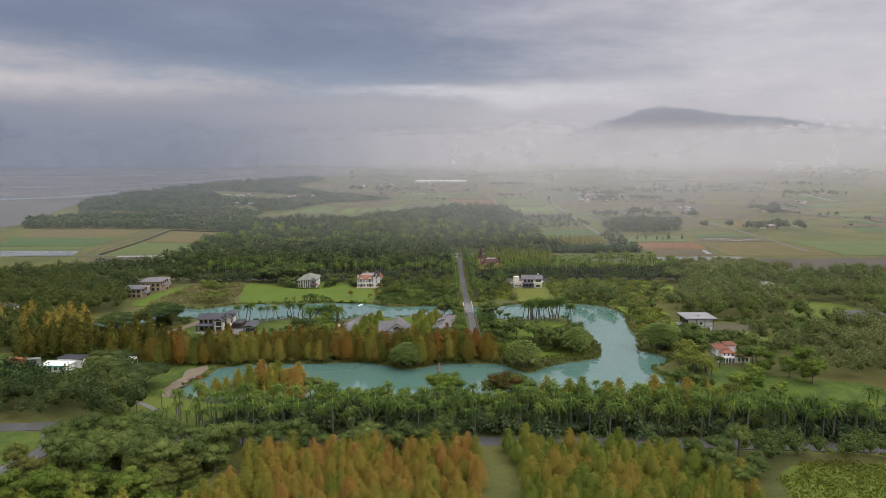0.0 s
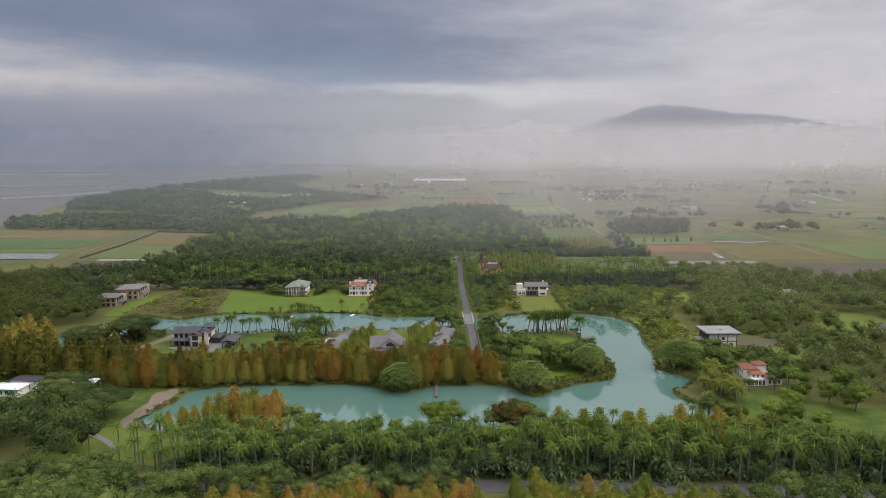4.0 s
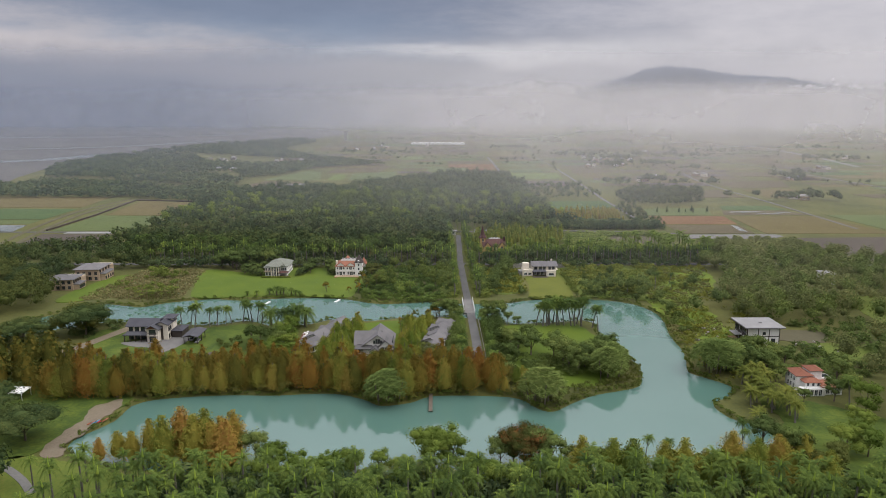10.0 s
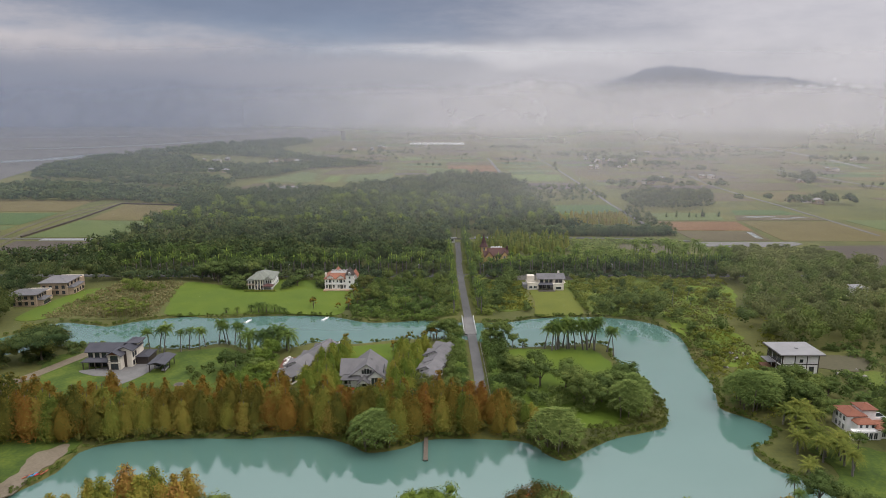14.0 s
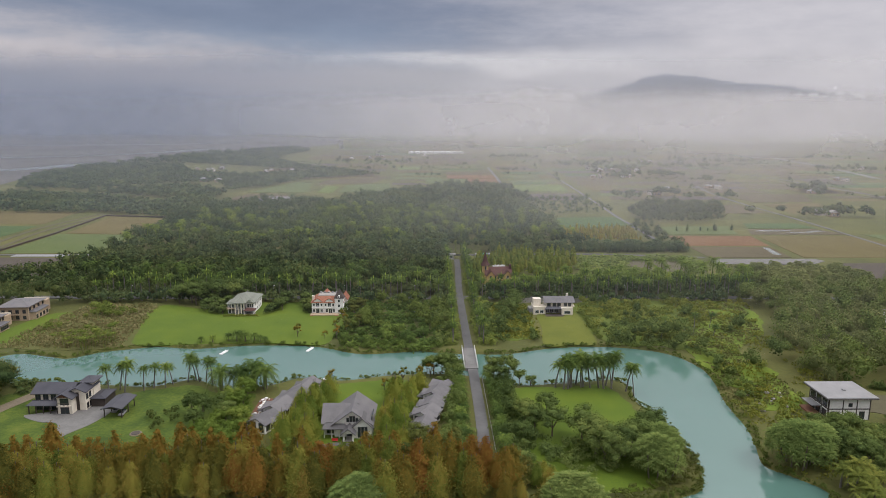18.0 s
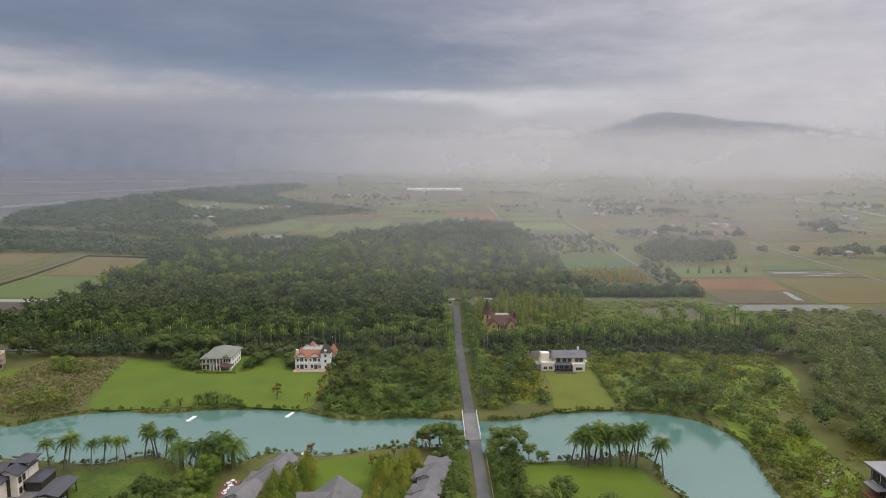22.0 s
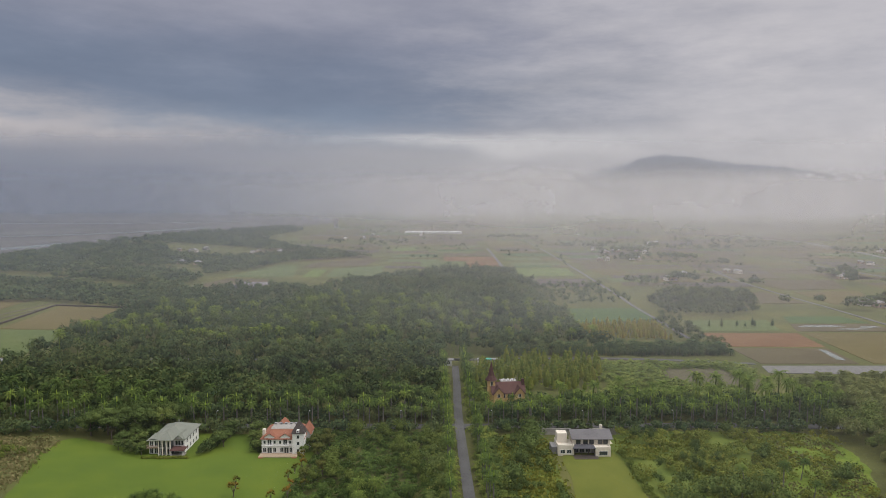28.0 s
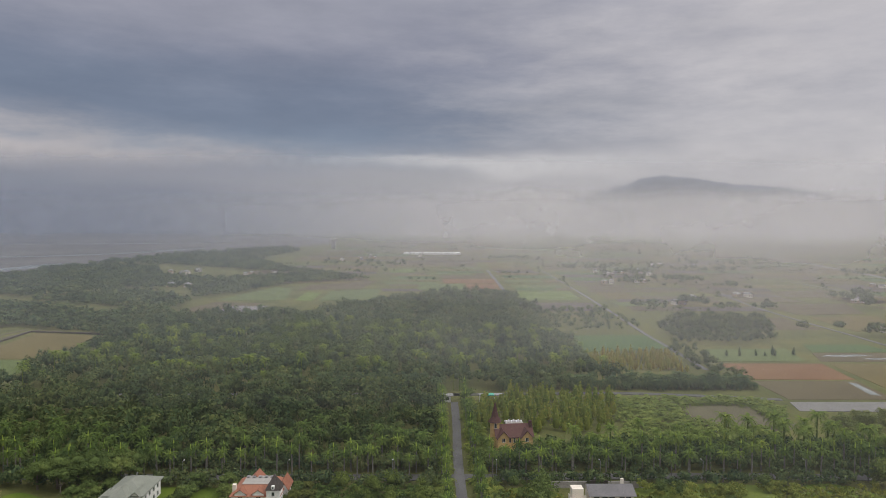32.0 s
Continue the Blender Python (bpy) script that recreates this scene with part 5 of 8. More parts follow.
# red-roofed white mansion
h = thing("mansion", "white mansion with terracotta roofs and a dark-capped tower", "house", pose(-32, 375.5, 0) @ Matrix.Diagonal((0.87, 0.87, 0.74, 1)))
box(h, "terrace", -7.4, 5.5, -3.2, 0, -0.2, 0.45, M_TAN, "tan paved terrace")
for x in (-6.6, 4.6):
    box(h, "stair", x - 0.8, x + 0.8, -4.0, -3.2, -0.2, 0.22, M_TERRACOTTA)
box(h, "wall", -7.0, 7.0, 0, 13, -0.2, 6.3, M_WHITE)
hip(h, "roof", -7.0, 7.0, 0, 13, 6.3, 2.7, M_TERRACOTTA, 0.5, 0.24, "x", "weathered terracotta tile roof", 6.2)
box(h, "roof_deck", -4.6, 4.2, 3.2, 9.6, 8.85, 9.1, M_CONCRETE, "grey flat roof terrace")
for x in (-4.4, -2.6, -0.8, 1.0, 2.8):
    box(h, "roof_vent", x, x + 0.9, 7.6, 8.5, 9.05, 9.7, M_TIN)
for x in (-4.3, 1.0):
    box(h, "dormer", x - 1.7, x + 1.7, -0.15, 2.6, 6.0, 7.1, M_WHITE)
    gable(h, "dormer_roof", x - 1.7, x + 1.7, -0.15, 3.6, 7.1, 1.3, M_TERRACOTTA, M_WHITE, "y", 0.3)
    window(h, x, -0.02, 3.95, 1.3, 2.0)
    box(h, "balcony", x - 1.3, x + 1.3, -1.1, 0, 3.6, 3.8, M_WHITE)
    railing(h, x - 1.25, x + 1.25, -1.0, 3.8, 0.85, 0.28)
    for s in (-1.7, 1.7):
        window(h, x + s, -0.02, 4.3, 0.7, 1.2)
for x in (-6.0, -2.6, -0.2, 2.9):
    window(h, x, -0.02, 0.95, 0.95, 1.3, arched=True)
for x in (-4.3, 1.4):
    window(h, x, -0.02, 0.5, 1.4, 2.2, name="door")
box(h, "cornice", -7.15, 7.15, -0.15, 13.1, 3.25, 3.45, M_WHITE)
box(h, "tower", 3.5, 7.4, -0.6, 3.4, -0.2, 8.7, M_WHITE)
bm = bmesh.new()
rings = [[bm.verts.new((5.45 + q * sx, 1.4 + q * sy, z)) for sx, sy in ((-1, -1), (1, -1), (1, 1), (-1, 1))] for q, z in ((2.35, 8.6), (2.25, 8.8), (1.45, 10.6), (0.75, 12.0), (0.02, 13.6))]
for a, b in zip(rings, rings[1:]):
    for i in range(4):
        bm.faces.new((a[i], a[(i + 1) % 4], b[(i + 1) % 4], b[i]))
bm.faces.new(rings[0][::-1])
part("tower_roof", bm, M_DARKTRIM, h, "steep dark bell-cast tower roof")
box(h, "tower_dormer", 5.0, 5.9, -0.9, 1.0, 9.0, 10.2, M_WHITE)
window(h, 5.45, -0.92, 9.2, 0.5, 0.7)
for z in (1.0, 4.0, 6.6):
    window(h, 5.45, -0.62, z, 0.8, 1.3)
window(h, 7.42, 1.4, 4.0, 0.8, 1.3, "E")
window(h, 7.42, 1.4, 1.0, 0.8, 1.3, "E")
for y in (5.5, 8.0, 10.5):
    for z in (1.0, 4.0):
        window(h, 7.02, y, z, 0.9, 1.4, "E")
box(h, "wing", 6.0, 8.4, 5.5, 12, -0.2, 6.3, M_WHITE)
gable(h, "wing_roof", 5.4, 8.4, 5.5, 12, 6.3, 2.6, M_TERRACOTTA, M_WHITE, "y", 0.4)
gable(h, "back_gable_roof", -3.6, -0.4, 8.5, 13.2, 8.0, 1.9, M_TERRACOTTA, M_WHITE, "y", 0.3)
box(h, "chimney", -7.2, -6.2, 2.2, 3.3, 5.0, 9.2, M_CREAM)

# sage-roofed mansion
h = thing("mansion", "grey-white mansion with sage hipped roofs and tall columned bay", "house", pose(-65.4, 376, 0) @ Matrix.Diagonal((0.78, 0.85, 0.74, 1)))
box(h, "wall", -6.2, 5.6, 0.5, 14.5, -0.2, 6.2, M_WHITE)
hip(h, "roof", -6.2, 5.6, 0.5, 14.5, 6.2, 3.2, M_SAGE, 0.9, 0.45, "y", "sage grey hipped shingle roof")
# open columned bay; a dark glass block stands for its shaded inside
box(h, "bay", -3.4, 1.4, -1.4, 0.6, -0.2, 6.2, M_GLASS, "tall open bay, its shaded inside drawn as a dark glassy block")
hip(h, "bay_roof", -3.4, 1.4, -1.6, 5.0, 6.4, 2.4, M_SAGE, 0.8, 0.5, "y")
for x in (-3.2, -1.8, -0.2, 1.2):
    box(h, "column", x - 0.2, x + 0.2, -2.1, -1.6, -0.2, 6.2, M_CREAM, bevel=0.08)
for x in (-2.0, 0.0):
    window(h, x, -1.42, 0.3, 1.3, 2.4)
    window(h, x, -1.42, 3.3, 1.3, 2.4)
box(h, "lintel", -3.4, 1.4, -1.62, -1.38, 2.85, 3.15, M_CONCRETE)
box(h, "wing", -7.6, -3.3, 0.0, 6.0, -0.2, 5.6, M_WHITE)
hip(h, "wing_roof", -7.6, -3.3, 0.0, 6.0, 5.6, 1.9, M_SAGE, 0.7, 0.5, "y")
box(h, "balcony", -8.1, -3.5, -1.3, 0, 2.7, 2.95, M_TAN, "tan balcony")
railing(h, -8.0, -3.6, -1.2, 2.95, 0.9, 0.4, M_TAN)
for x in (-6.6, -4.8):
    window(h, x, -0.02, 0.3, 1.1, 2.1)
    window(h, x, -0.02, 3.2, 1.1, 1.9)
gable(h, "front_gable_roof", 2.0, 5.4, -0.2, 6.0, 6.0, 1.6, M_SAGE, M_WHITE, "y", 0.5)
for x in (2.6, 3.7, 4.8):
    window(h, x, 0.48, 3.4, 0.8, 1.8)
box(h, "porch_deck", 1.6, 6.4, -3.0, 0.4, -0.2, 0.4, M_CONCRETE)
posts(h, [(1.8, -2.8), (6.2, -2.8)], 0.3, 2.7, 0.24, M_WHITE)
hip(h, "porch_roof", 1.6, 6.4, -3.0, 0.4, 2.7, 0.9, M_MAROON, 0.4, 0.4, "x", "dark maroon porch roof")
for y in (3, 6, 9, 12):
    for z in (0.8, 3.6):
        window(h, 5.62, y, z, 1.1, 1.5, "E")
box(h, "finial", -0.25, 0.15, 9.3, 9.7, 8, 10.2, M_SAGE)
r = random.Random(3)
for i in range(16):
    pieces = lump(np.random.RandomState(400 + i), (0, 0, 0.35), 0.7, 16, 0.25)
    b_ = thing("garden_shrub", "clipped yellow-green shrub at the house front", "shrub", pose(-71.5 + i * 0.85, 372.3 + r.uniform(-0.4, 0.4), 0), "house front shrubs")
    link_part("foliage", mesh_of("foliage", *join_np(pieces), G_TURF), b_)

# white flat-roofed house
h = thing("house", "white two-storey house with a grey gable and roof terraces", "house", pose(57.5, 374, 0) @ Matrix.Diagonal((1, 0.95, 0.72, 1)))
box(h, "wall", -3.0, 8.0, 2.2, 9.5, -0.2, 6.2, M_CREAM)
gable(h, "roof", -3.0, 8.0, 2.2, 9.5, 6.2, 2.0, M_SLATE, M_CREAM, "x", 0.7, label="grey tile gable roof")
box(h, "west_block", -8.0, -3.2, 0.0, 7.0, -0.2, 3.4, M_CREAM)
for x0, x1, y0, y1 in ((-8.0, -3.2, 0.0, 0.2), (-8.0, -7.8, 0.2, 7.0), (-3.4, -3.2, 0.2, 2.2)):
    box(h, "parapet", x0, x1, y0, y1, 3.4, 4.3, M_CREAM)
box(h, "stair_tower", -7.6, -4.6, 4.0, 7.0, 3.4, 7.4, M_CREAM)
box(h, "lean_to", -9.6, -8.0, 1.5, 6.0, -0.2, 2.8, M_TIN, "pale metal lean-to")
box(h, "front_block", 3.0, 7.4, -1.2, 2.2, -0.2, 3.4, M_CREAM)
for x0, x1, y0, y1 in ((3.0, 7.4, -1.2, -1.0), (7.2, 7.4, -1.0, 2.2)):
    box(h, "parapet", x0, x1, y0, y1, 3.4, 4.0, M_CREAM)
hip(h, "porch_roof", -3.4, 3.0, -0.4, 2.4, 3.2, 0.8, M_DARKROOF, 0.3, 0.35, "x", "dark porch roof")
posts(h, [(-3.0, -0.2), (-1.0, -0.2), (1.0, -0.2), (2.8, -0.2)], -0.1, 3.1, 0.22, M_DARKTRIM)
box(h, "front_deck", -3.6, 3.6, -3.4, -0.1, -0.15, 0.2, M_DARKTRIM, "dark timber deck")
for x in (-6.6, -4.7):
    window(h, x, -0.02, 0.9, 1.3, 1.4)
window(h, 5.2, -1.22, 0.8, 2.4, 1.5)
for x in (-1.6, 0.6, 2.4, 5.0, 6.6):
    window(h, x, 2.18, 3.8, 1.2, 1.7, frame_mat=M_DARKTRIM)
for x in (-2.2, -0.4, 1.4):
    window(h, x, 2.18, 0.3, 1.4, 2.2)
window(h, -8.02, 3.0, 1.0, 1.0, 1.3, "W")
box(h, "balcony", 7.9, 9.0, 3.0, 8.0, 3.2, 3.4, M_CREAM)
box(h, "chimney", 6.2, 7.0, 8, 8.8, 7, 9, M_CREAM)
h = thing("garden_wall", "pale garden wall with a dark gate behind the white house", "wall", pose(60, 391.5, 0))
box(h, "wall", -13, -3, 0, 0.35, -0.2, 1.9, M_CONCRETE)
box(h, "wall", 3, 13, 0, 0.35, -0.2, 1.9, M_CONCRETE)
box(h, "gate", -3, 3, 0.1, 0.25, 0, 2.1, M_DARKTRIM, "dark metal gate")

# grey-roofed villa
h = thing("villa", "cream two-storey villa with dark grey pitched roofs", "house", pose(-88, 285, 0) @ Matrix.Diagonal((0.92, 0.92, 0.85, 1)))
box(h, "wall", -7.5, 2.6, 2.0, 8.5, -0.2, 5.9, M_CREAM)
gable(h, "roof", -7.5, 2.6, 2.0, 8.5, 5.9, 1.7, M_DARKROOF, M_CREAM, "x", 0.8, label="dark grey tile roof")
box(h, "front_block", 0.4, 4.4, -1.0, 4.0, -0.2, 5.6, M_CREAM)
gable(h, "front_roof", 0.4, 4.4, -1.2, 5.0, 5.6, 1.2, M_DARKROOF, M_WOOD, "y", 0.8)
box(h, "side_block", 2.6, 7.0, 1.5, 8.8, -0.2, 6.4, M_CREAM)
gable(h, "side_roof", 2.6, 7.0, 1.5, 8.8, 6.4, 1.1, M_DARKROOF, M_CREAM, "y", 0.7)
box(h, "side_tower", 4.2, 7.2, 6.0, 10.0, -0.2, 7.6, M_CREAM)
hip(h, "side_tower_roof", 4.2, 7.2, 6.0, 10.0, 7.6, 0.9, M_DARKROOF, 0.8, 0.45, "y")
box(h, "balcony", 0.6, 4.2, -2.0, -1.0, 2.8, 3.05, M_CREAM)
railing(h, 0.7, 4.1, -1.9, 3.05, 0.9, 0.35, M_DARKTRIM)
for z in (0.3, 3.1):
    window(h, 2.4, -1.02, z, 2.2, 2.0, frame_mat=M_DARKTRIM)
hip(h, "veranda_roof", -8.2, 0.2, -0.8, 2.2, 2.9, 0.9, M_DARKROOF, 0.3, 0.3, "x", "dark veranda roof")
posts(h, [(-8.0, -0.6), (-6.0, -0.6), (-4.0, -0.6), (-2.0, -0.6), (0.0, -0.6)], -0.1, 2.8, 0.26, M_DARKTRIM)
for x in (-6.6, -4.4, -2.2):
    window(h, x, 1.98, 0.2, 1.5, 2.2, frame_mat=M_DARKTRIM)
    window(h, x, 1.98, 3.5, 1.3, 1.7, frame_mat=M_DARKTRIM)
for y in (2.6, 4.2):
    for z in (0.6, 3.5):
        window(h, 7.02, y, z, 0.9, 1.6, "E", M_DARKTRIM)
box(h, "dark_panel", 4.45, 5.3, 1.42, 1.6, 0, 6.0, M_DARKTRIM, "dark vertical cladding strip")
box(h, "annex", 7.2, 11.2, 4.0, 10.5, -0.2, 2.9, M_DARKTRIM, "dark clad annex")
hip(h, "annex_roof", 7.2, 11.2, 4.0, 10.5, 2.95, 0.7, M_DARKROOF, 0.4, 0.4, "y")
h = thing("carport", "open carport with a dark sheet roof on posts", "carport", pose(-72.4, 281.6, 0))
posts(h, [(-2.2, 0.3), (2.2, 0.3), (-2.2, 4), (2.2, 4), (-2.2, 7.6), (2.2, 7.6)], -0.1, 2.7, 0.22, M_DARKTRIM)
gable(h, "roof", -2.2, 2.2, 0, 8, 2.7, 0.55, M_DARKROOF, M_DARKTRIM, "y", 0.5)
for x, y in ((-71, 284), (-73.6, 286)):
    c_ = thing("car", "parked grey car under the carport", "car", pose(x, y, 0, rz=4) @ Matrix.Scale(1 / PLAN, 4), "parked cars")
    box(c_, "body", -0.85, 0.85, -2.1, 2.1, 0.35, 0.85, M_TIN, bevel=0.12)
    box(c_, "cabin", -0.72, 0.72, -1.1, 1.4, 0.85, 1.4, M_GLASS, bevel=0.2)
    for wx in (-0.85, 0.65):
        for wy in (-1.35, 1.3):
            box(c_, "wheel", wx, wx + 0.2, wy - 0.31, wy + 0.31, 0.0, 0.62, M_DARKTRIM, bevel=0.14)

bed = thing("flower_bed", "round bed of bare dark soil in the villa's lawn", "flower bed", pose(-62.8, 272.9, 0))
bm = bmesh.new()
bmesh.ops.create_cone(bm, cap_ends=True, segments=20, radius1=1.5, radius2=1.35, depth=0.3, matrix=Matrix.Translation((0, 0, 0.1)))
part("rim", bm, M_GRAVEL, bed)
bm = bmesh.new()
bmesh.ops.create_cone(bm, cap_ends=True, segments=20, radius1=1.25, radius2=1.0, depth=0.2, matrix=Matrix.Translation((0, 0, 0.24)))
part("soil", bm, M_DARKTRIM, bed)

# restaurant with crossing grey gables
h = thing("restaurant", "white restaurant with crossing grey gable roofs", "restaurant", pose(-10.8, 270.5, 0) @ Matrix.Diagonal((0.9, 0.92, 0.88, 1)))
box(h, "wall", -6.4, 1.5, 1.5, 9.5, -0.2, 4.0, M_WHITE)
gable(h, "roof", -6.6, 2.0, 1.5, 9.5, 4.0, 3.4, M_SLATE, M_WHITE, "x", 0.7, label="grey tile roof")
box(h, "hall", -3.6, 6.2, 0.4, 12.0, -0.2, 4.2, M_WHITE)
gable(h, "hall_roof", -3.6, 6.2, 0.2, 12.0, 4.2, 3.6, M_SLATE, M_WHITE, "y", 0.8)
box(h, "low_hall", 1.6, 6.6, -0.6, 3.0, -0.2, 3.6, M_WHITE)
gable(h, "low_roof", 1.6, 6.6, -0.8, 3.2, 3.6, 2.3, M_SLATE, M_WHITE, "y", 0.6)
hip(h, "lean_roof", -6.4, -0.4, -0.6, 2.0, 3.0, 1.1, M_SLATE, 0.5, 0.3, "x")
posts(h, [(-6.2, -0.4), (-4.2, -0.4), (-2.2, -0.4)], 0, 2.9, 0.24, M_WHITE)
box(h, "porch", -0.4, 1.4, -2.6, 0.4, -0.2, 0.3, M_CONCRETE)
posts(h, [(-0.7, -2.4), (1.7, -2.4)], 0, 2.6, 0.42, M_WHITE)
gable(h, "porch_roof", -1.0, 2.0, -2.8, 0.8, 2.6, 1.3, M_SLATE, M_WHITE, "y", 0.5)
window(h, 0.5, 0.38, 0.1, 1.5, 2.3, frame_mat=M_DARKTRIM, name="door")
for x in (3.2, 4.1, 5.0):
    window(h, x, -0.62, 0.4, 0.6, 3.0, frame_mat=M_DARKTRIM)
for x, q in ((0.1, 1.0), (0.9, 1.5), (1.7, 1.5), (2.5, 1.0)):
    window(h, x, 0.18, 4.6, 0.5, q, frame_mat=M_DARKTRIM)
for x in (-5.4, -4.4, -2.8):
    window(h, x, 1.48, 0.6, 0.7, 1.6, frame_mat=M_DARKTRIM)
box(h, "ridge_window", 6.3, 6.5, 1.5, 7.0, 4.3, 5.1, M_GLASS, "clerestory strip")
b_ = thing("bench", "red bench beside the restaurant door", "bench", pose(-13.6, 268.4, 0) @ Matrix.Scale(1 / PLAN, 4))
box(b_, "seat", -0.9, 0.9, -0.25, 0.25, 0.4, 0.5, M_RED)
box(b_, "backrest", -0.9, 0.9, 0.2, 0.28, 0.5, 1.0, M_RED)
posts(b_, [(-0.8, 0), (0.8, 0)], 0, 0.4, 0.1, M_RED, "leg")


def dining_row(units, label, group):
    for x, y, turn, wide, deep, high in units:
        u = thing("dining_hall", label, "restaurant", pose(x, y, 0, rz=turn), group)
        box(u, "wall", -wide / 2, wide / 2, -deep / 2, deep / 2, -0.2, high, M_WHITE)
        gable(u, "roof", -wide / 2, wide / 2, -deep / 2, deep / 2, high, wide * 0.24, M_SLATE, M_WHITE, "y", 0.6, label="grey tile gable roof")
        gable(u, "cross_roof", -wide / 2 - 0.9, wide / 2 + 0.9, -deep * 0.22, deep * 0.22, high - 0.3, deep * 0.12, M_SLATE, M_WHITE, "x", 0.3)
        hip(u, "side_roof", -wide / 2 - 1.8, -wide / 2, -deep / 2 + 0.5, deep / 2 - 0.5, high - 0.9, 0.6, M_SLATE, 0.3, 0.3, "y")
        for s in (-0.25, 0.25):
            window(u, wide * s, -deep / 2 - 0.02, 0.4, 1.2, 2.2, frame_mat=M_DARKTRIM)
        for s in (-0.3, 0.0, 0.3):
            window(u, wide / 2 + 0.02, deep * s, 0.6, 1.3, 1.9, "E", M_DARKTRIM)
            window(u, -wide / 2 - 0.02, deep * s, 0.6, 1.3, 1.9, "W", M_DARKTRIM)


dining_row(((-32.0, 276.0, -24, 4.6, 6.0, 2.6), (-30.2, 283.0, -20, 5.0, 6.4, 2.9), (-27.8, 290.4, -22, 4.8, 6.4, 2.7), (-25.4, 297.4, -16, 4.4, 6.0, 2.6)), "long white dining hall under a grey gable roof", "west dining halls")
dining_row(((7.4, 272.0, -14, 4.4, 5.6, 2.6), (8.2, 278.4, -26, 4.8, 5.6, 2.9), (9.6, 284.6, -16, 4.6, 5.4, 2.7), (10.6, 291.0, -22, 5.0, 6.0, 2.9), (12.6, 297.2, 60, 4.0, 5.4, 2.5)), "white dining hall with stepped grey gable roof", "east dining halls")
for x0, x1, y0, y1, n in ((-37.4, -34.0, 274, 293, 15), (2.6, 4.8, 268, 284, 5), (11.2, 15.4, 299.6, 304.6, 3), (-27.5, -22.5, 301.4, 303.2, 2)):
    d_ = thing("dining_deck", "red-brown timber dining deck beside the halls", "deck", pose(0, 0, 0))
    box(d_, "floor", x0, x1, y0, y1, -0.1, 0.35, M_WOOD)
    for y in np.arange(y0, y1 - 0.4, 0.5):
        box(d_, "plank", x0 + 0.02, x1 - 0.02, y + 0.02, y + 0.46, 0.35, 0.39, M_WOOD, bevel=0)
    for i in range(n):
        x, y = random.Random(i + n).uniform(x0 + 0.9, x1 - 0.9), y0 + 1 + (y1 - y0 - 2) * i / max(1, n - 1)
        u = thing("garden_table", "white round garden table with stools on the deck", "table", pose(x, y, 0.39) @ Matrix.Scale(1 / PLAN, 4), "deck tables")
        bm = bmesh.new()
        bmesh.ops.create_cone(bm, cap_ends=True, segments=14, radius1=0.62, radius2=0.62, depth=0.06, matrix=Matrix.Translation((0, 0, 0.74)))
        part("tabletop", bm, M_STEEL, u)
        posts(u, [(0, 0)], 0, 0.72, 0.1, M_STEEL, "leg")
        for a in range(4):
            posts(u, [(0.95 * math.cos(a * 1.57 + i), 0.95 * math.sin(a * 1.57 + i))], 0, 0.46, 0.36, M_STEEL, "stool")
h = thing("shed", "small garden shed with a dark gable roof", "shed", pose(-33.5, 262.5, 0, rz=-8))
box(h, "wall", -1.8, 1.8, 0, 4.4, -0.2, 2.2, M_WHITE)
gable(h, "roof", -1.8, 1.8, 0, 4.4, 2.2, 1.1, M_DARKROOF, M_WHITE, "y", 0.4)
box(h, "end_beam", -2.2, 2.2, 4.5, 4.9, 1.9, 2.5, M_WHITE)
window(h, 0, -0.02, 0.0, 1.0, 2.0, name="door", frame_mat=M_DARKTRIM)

# white hall with dark framing
h = thing("pavilion", "white boxy hall with dark framing and a flat pale roof", "hall", pose(116.5, 279, 0) @ Matrix.Diagonal((1, 1, 0.9, 1)))
box(h, "wall", -5.4, 5.4, 0, 8.8, -0.2, 6.6, M_WHITE)
box(h, "roof", -6.6, 6.6, -1.2, 10.0, 6.75, 7.1, M_TIN, "flat pale metal roof")
box(h, "roof_edge", -6.7, 6.7, -1.3, 10.1, 6.6, 6.78, M_DARKTRIM)
box(h, "roof_hatch", 0.2, 1.0, 3.6, 4.4, 7.1, 7.4, M_TIN)
for x in (-5.45, -1.8, 1.8, 5.2):
    box(h, "frame_post", x, x + 0.26, -0.1, 0.08, -0.1, 6.6, M_DARKTRIM)
for z in (3.1, 6.3):
    box(h, "frame_beam", -5.5, 5.5, -0.12, 0.06, z, z + 0.3, M_DARKTRIM)
for y in (0, 2.9, 5.8, 8.5):
    box(h, "frame_post", -5.5, -5.36, y, y + 0.26, -0.1, 6.6, M_DARKTRIM)
for z in (3.1, 6.3):
    box(h, "frame_beam", -5.52, -5.36, 0, 8.8, z, z + 0.3, M_DARKTRIM)
for x, w_ in ((-3.4, 1.4), (3.4, 1.2)):
    window(h, x, -0.02, 0.2, w_, 2.2, frame_mat=M_DARKTRIM)
window(h, 0.2, -0.02, 4.0, 0.8, 0.9, frame_mat=M_DARKTRIM)
for y in (1.6, 4.4, 7.2):
    window(h, -5.42, y, 3.6, 1.8, 2.2, "W", M_DARKTRIM)
    window(h, -5.42, y, 0.3, 1.8, 2.2, "W", M_DARKTRIM)
box(h, "terrace", -8.2, -5.4, 0.5, 8.4, -0.2, 0.5, M_WOOD)
box(h, "awning", -8.0, -5.5, 3.0, 8.0, 2.8, 2.95, M_TIN)
r = random.Random(31)
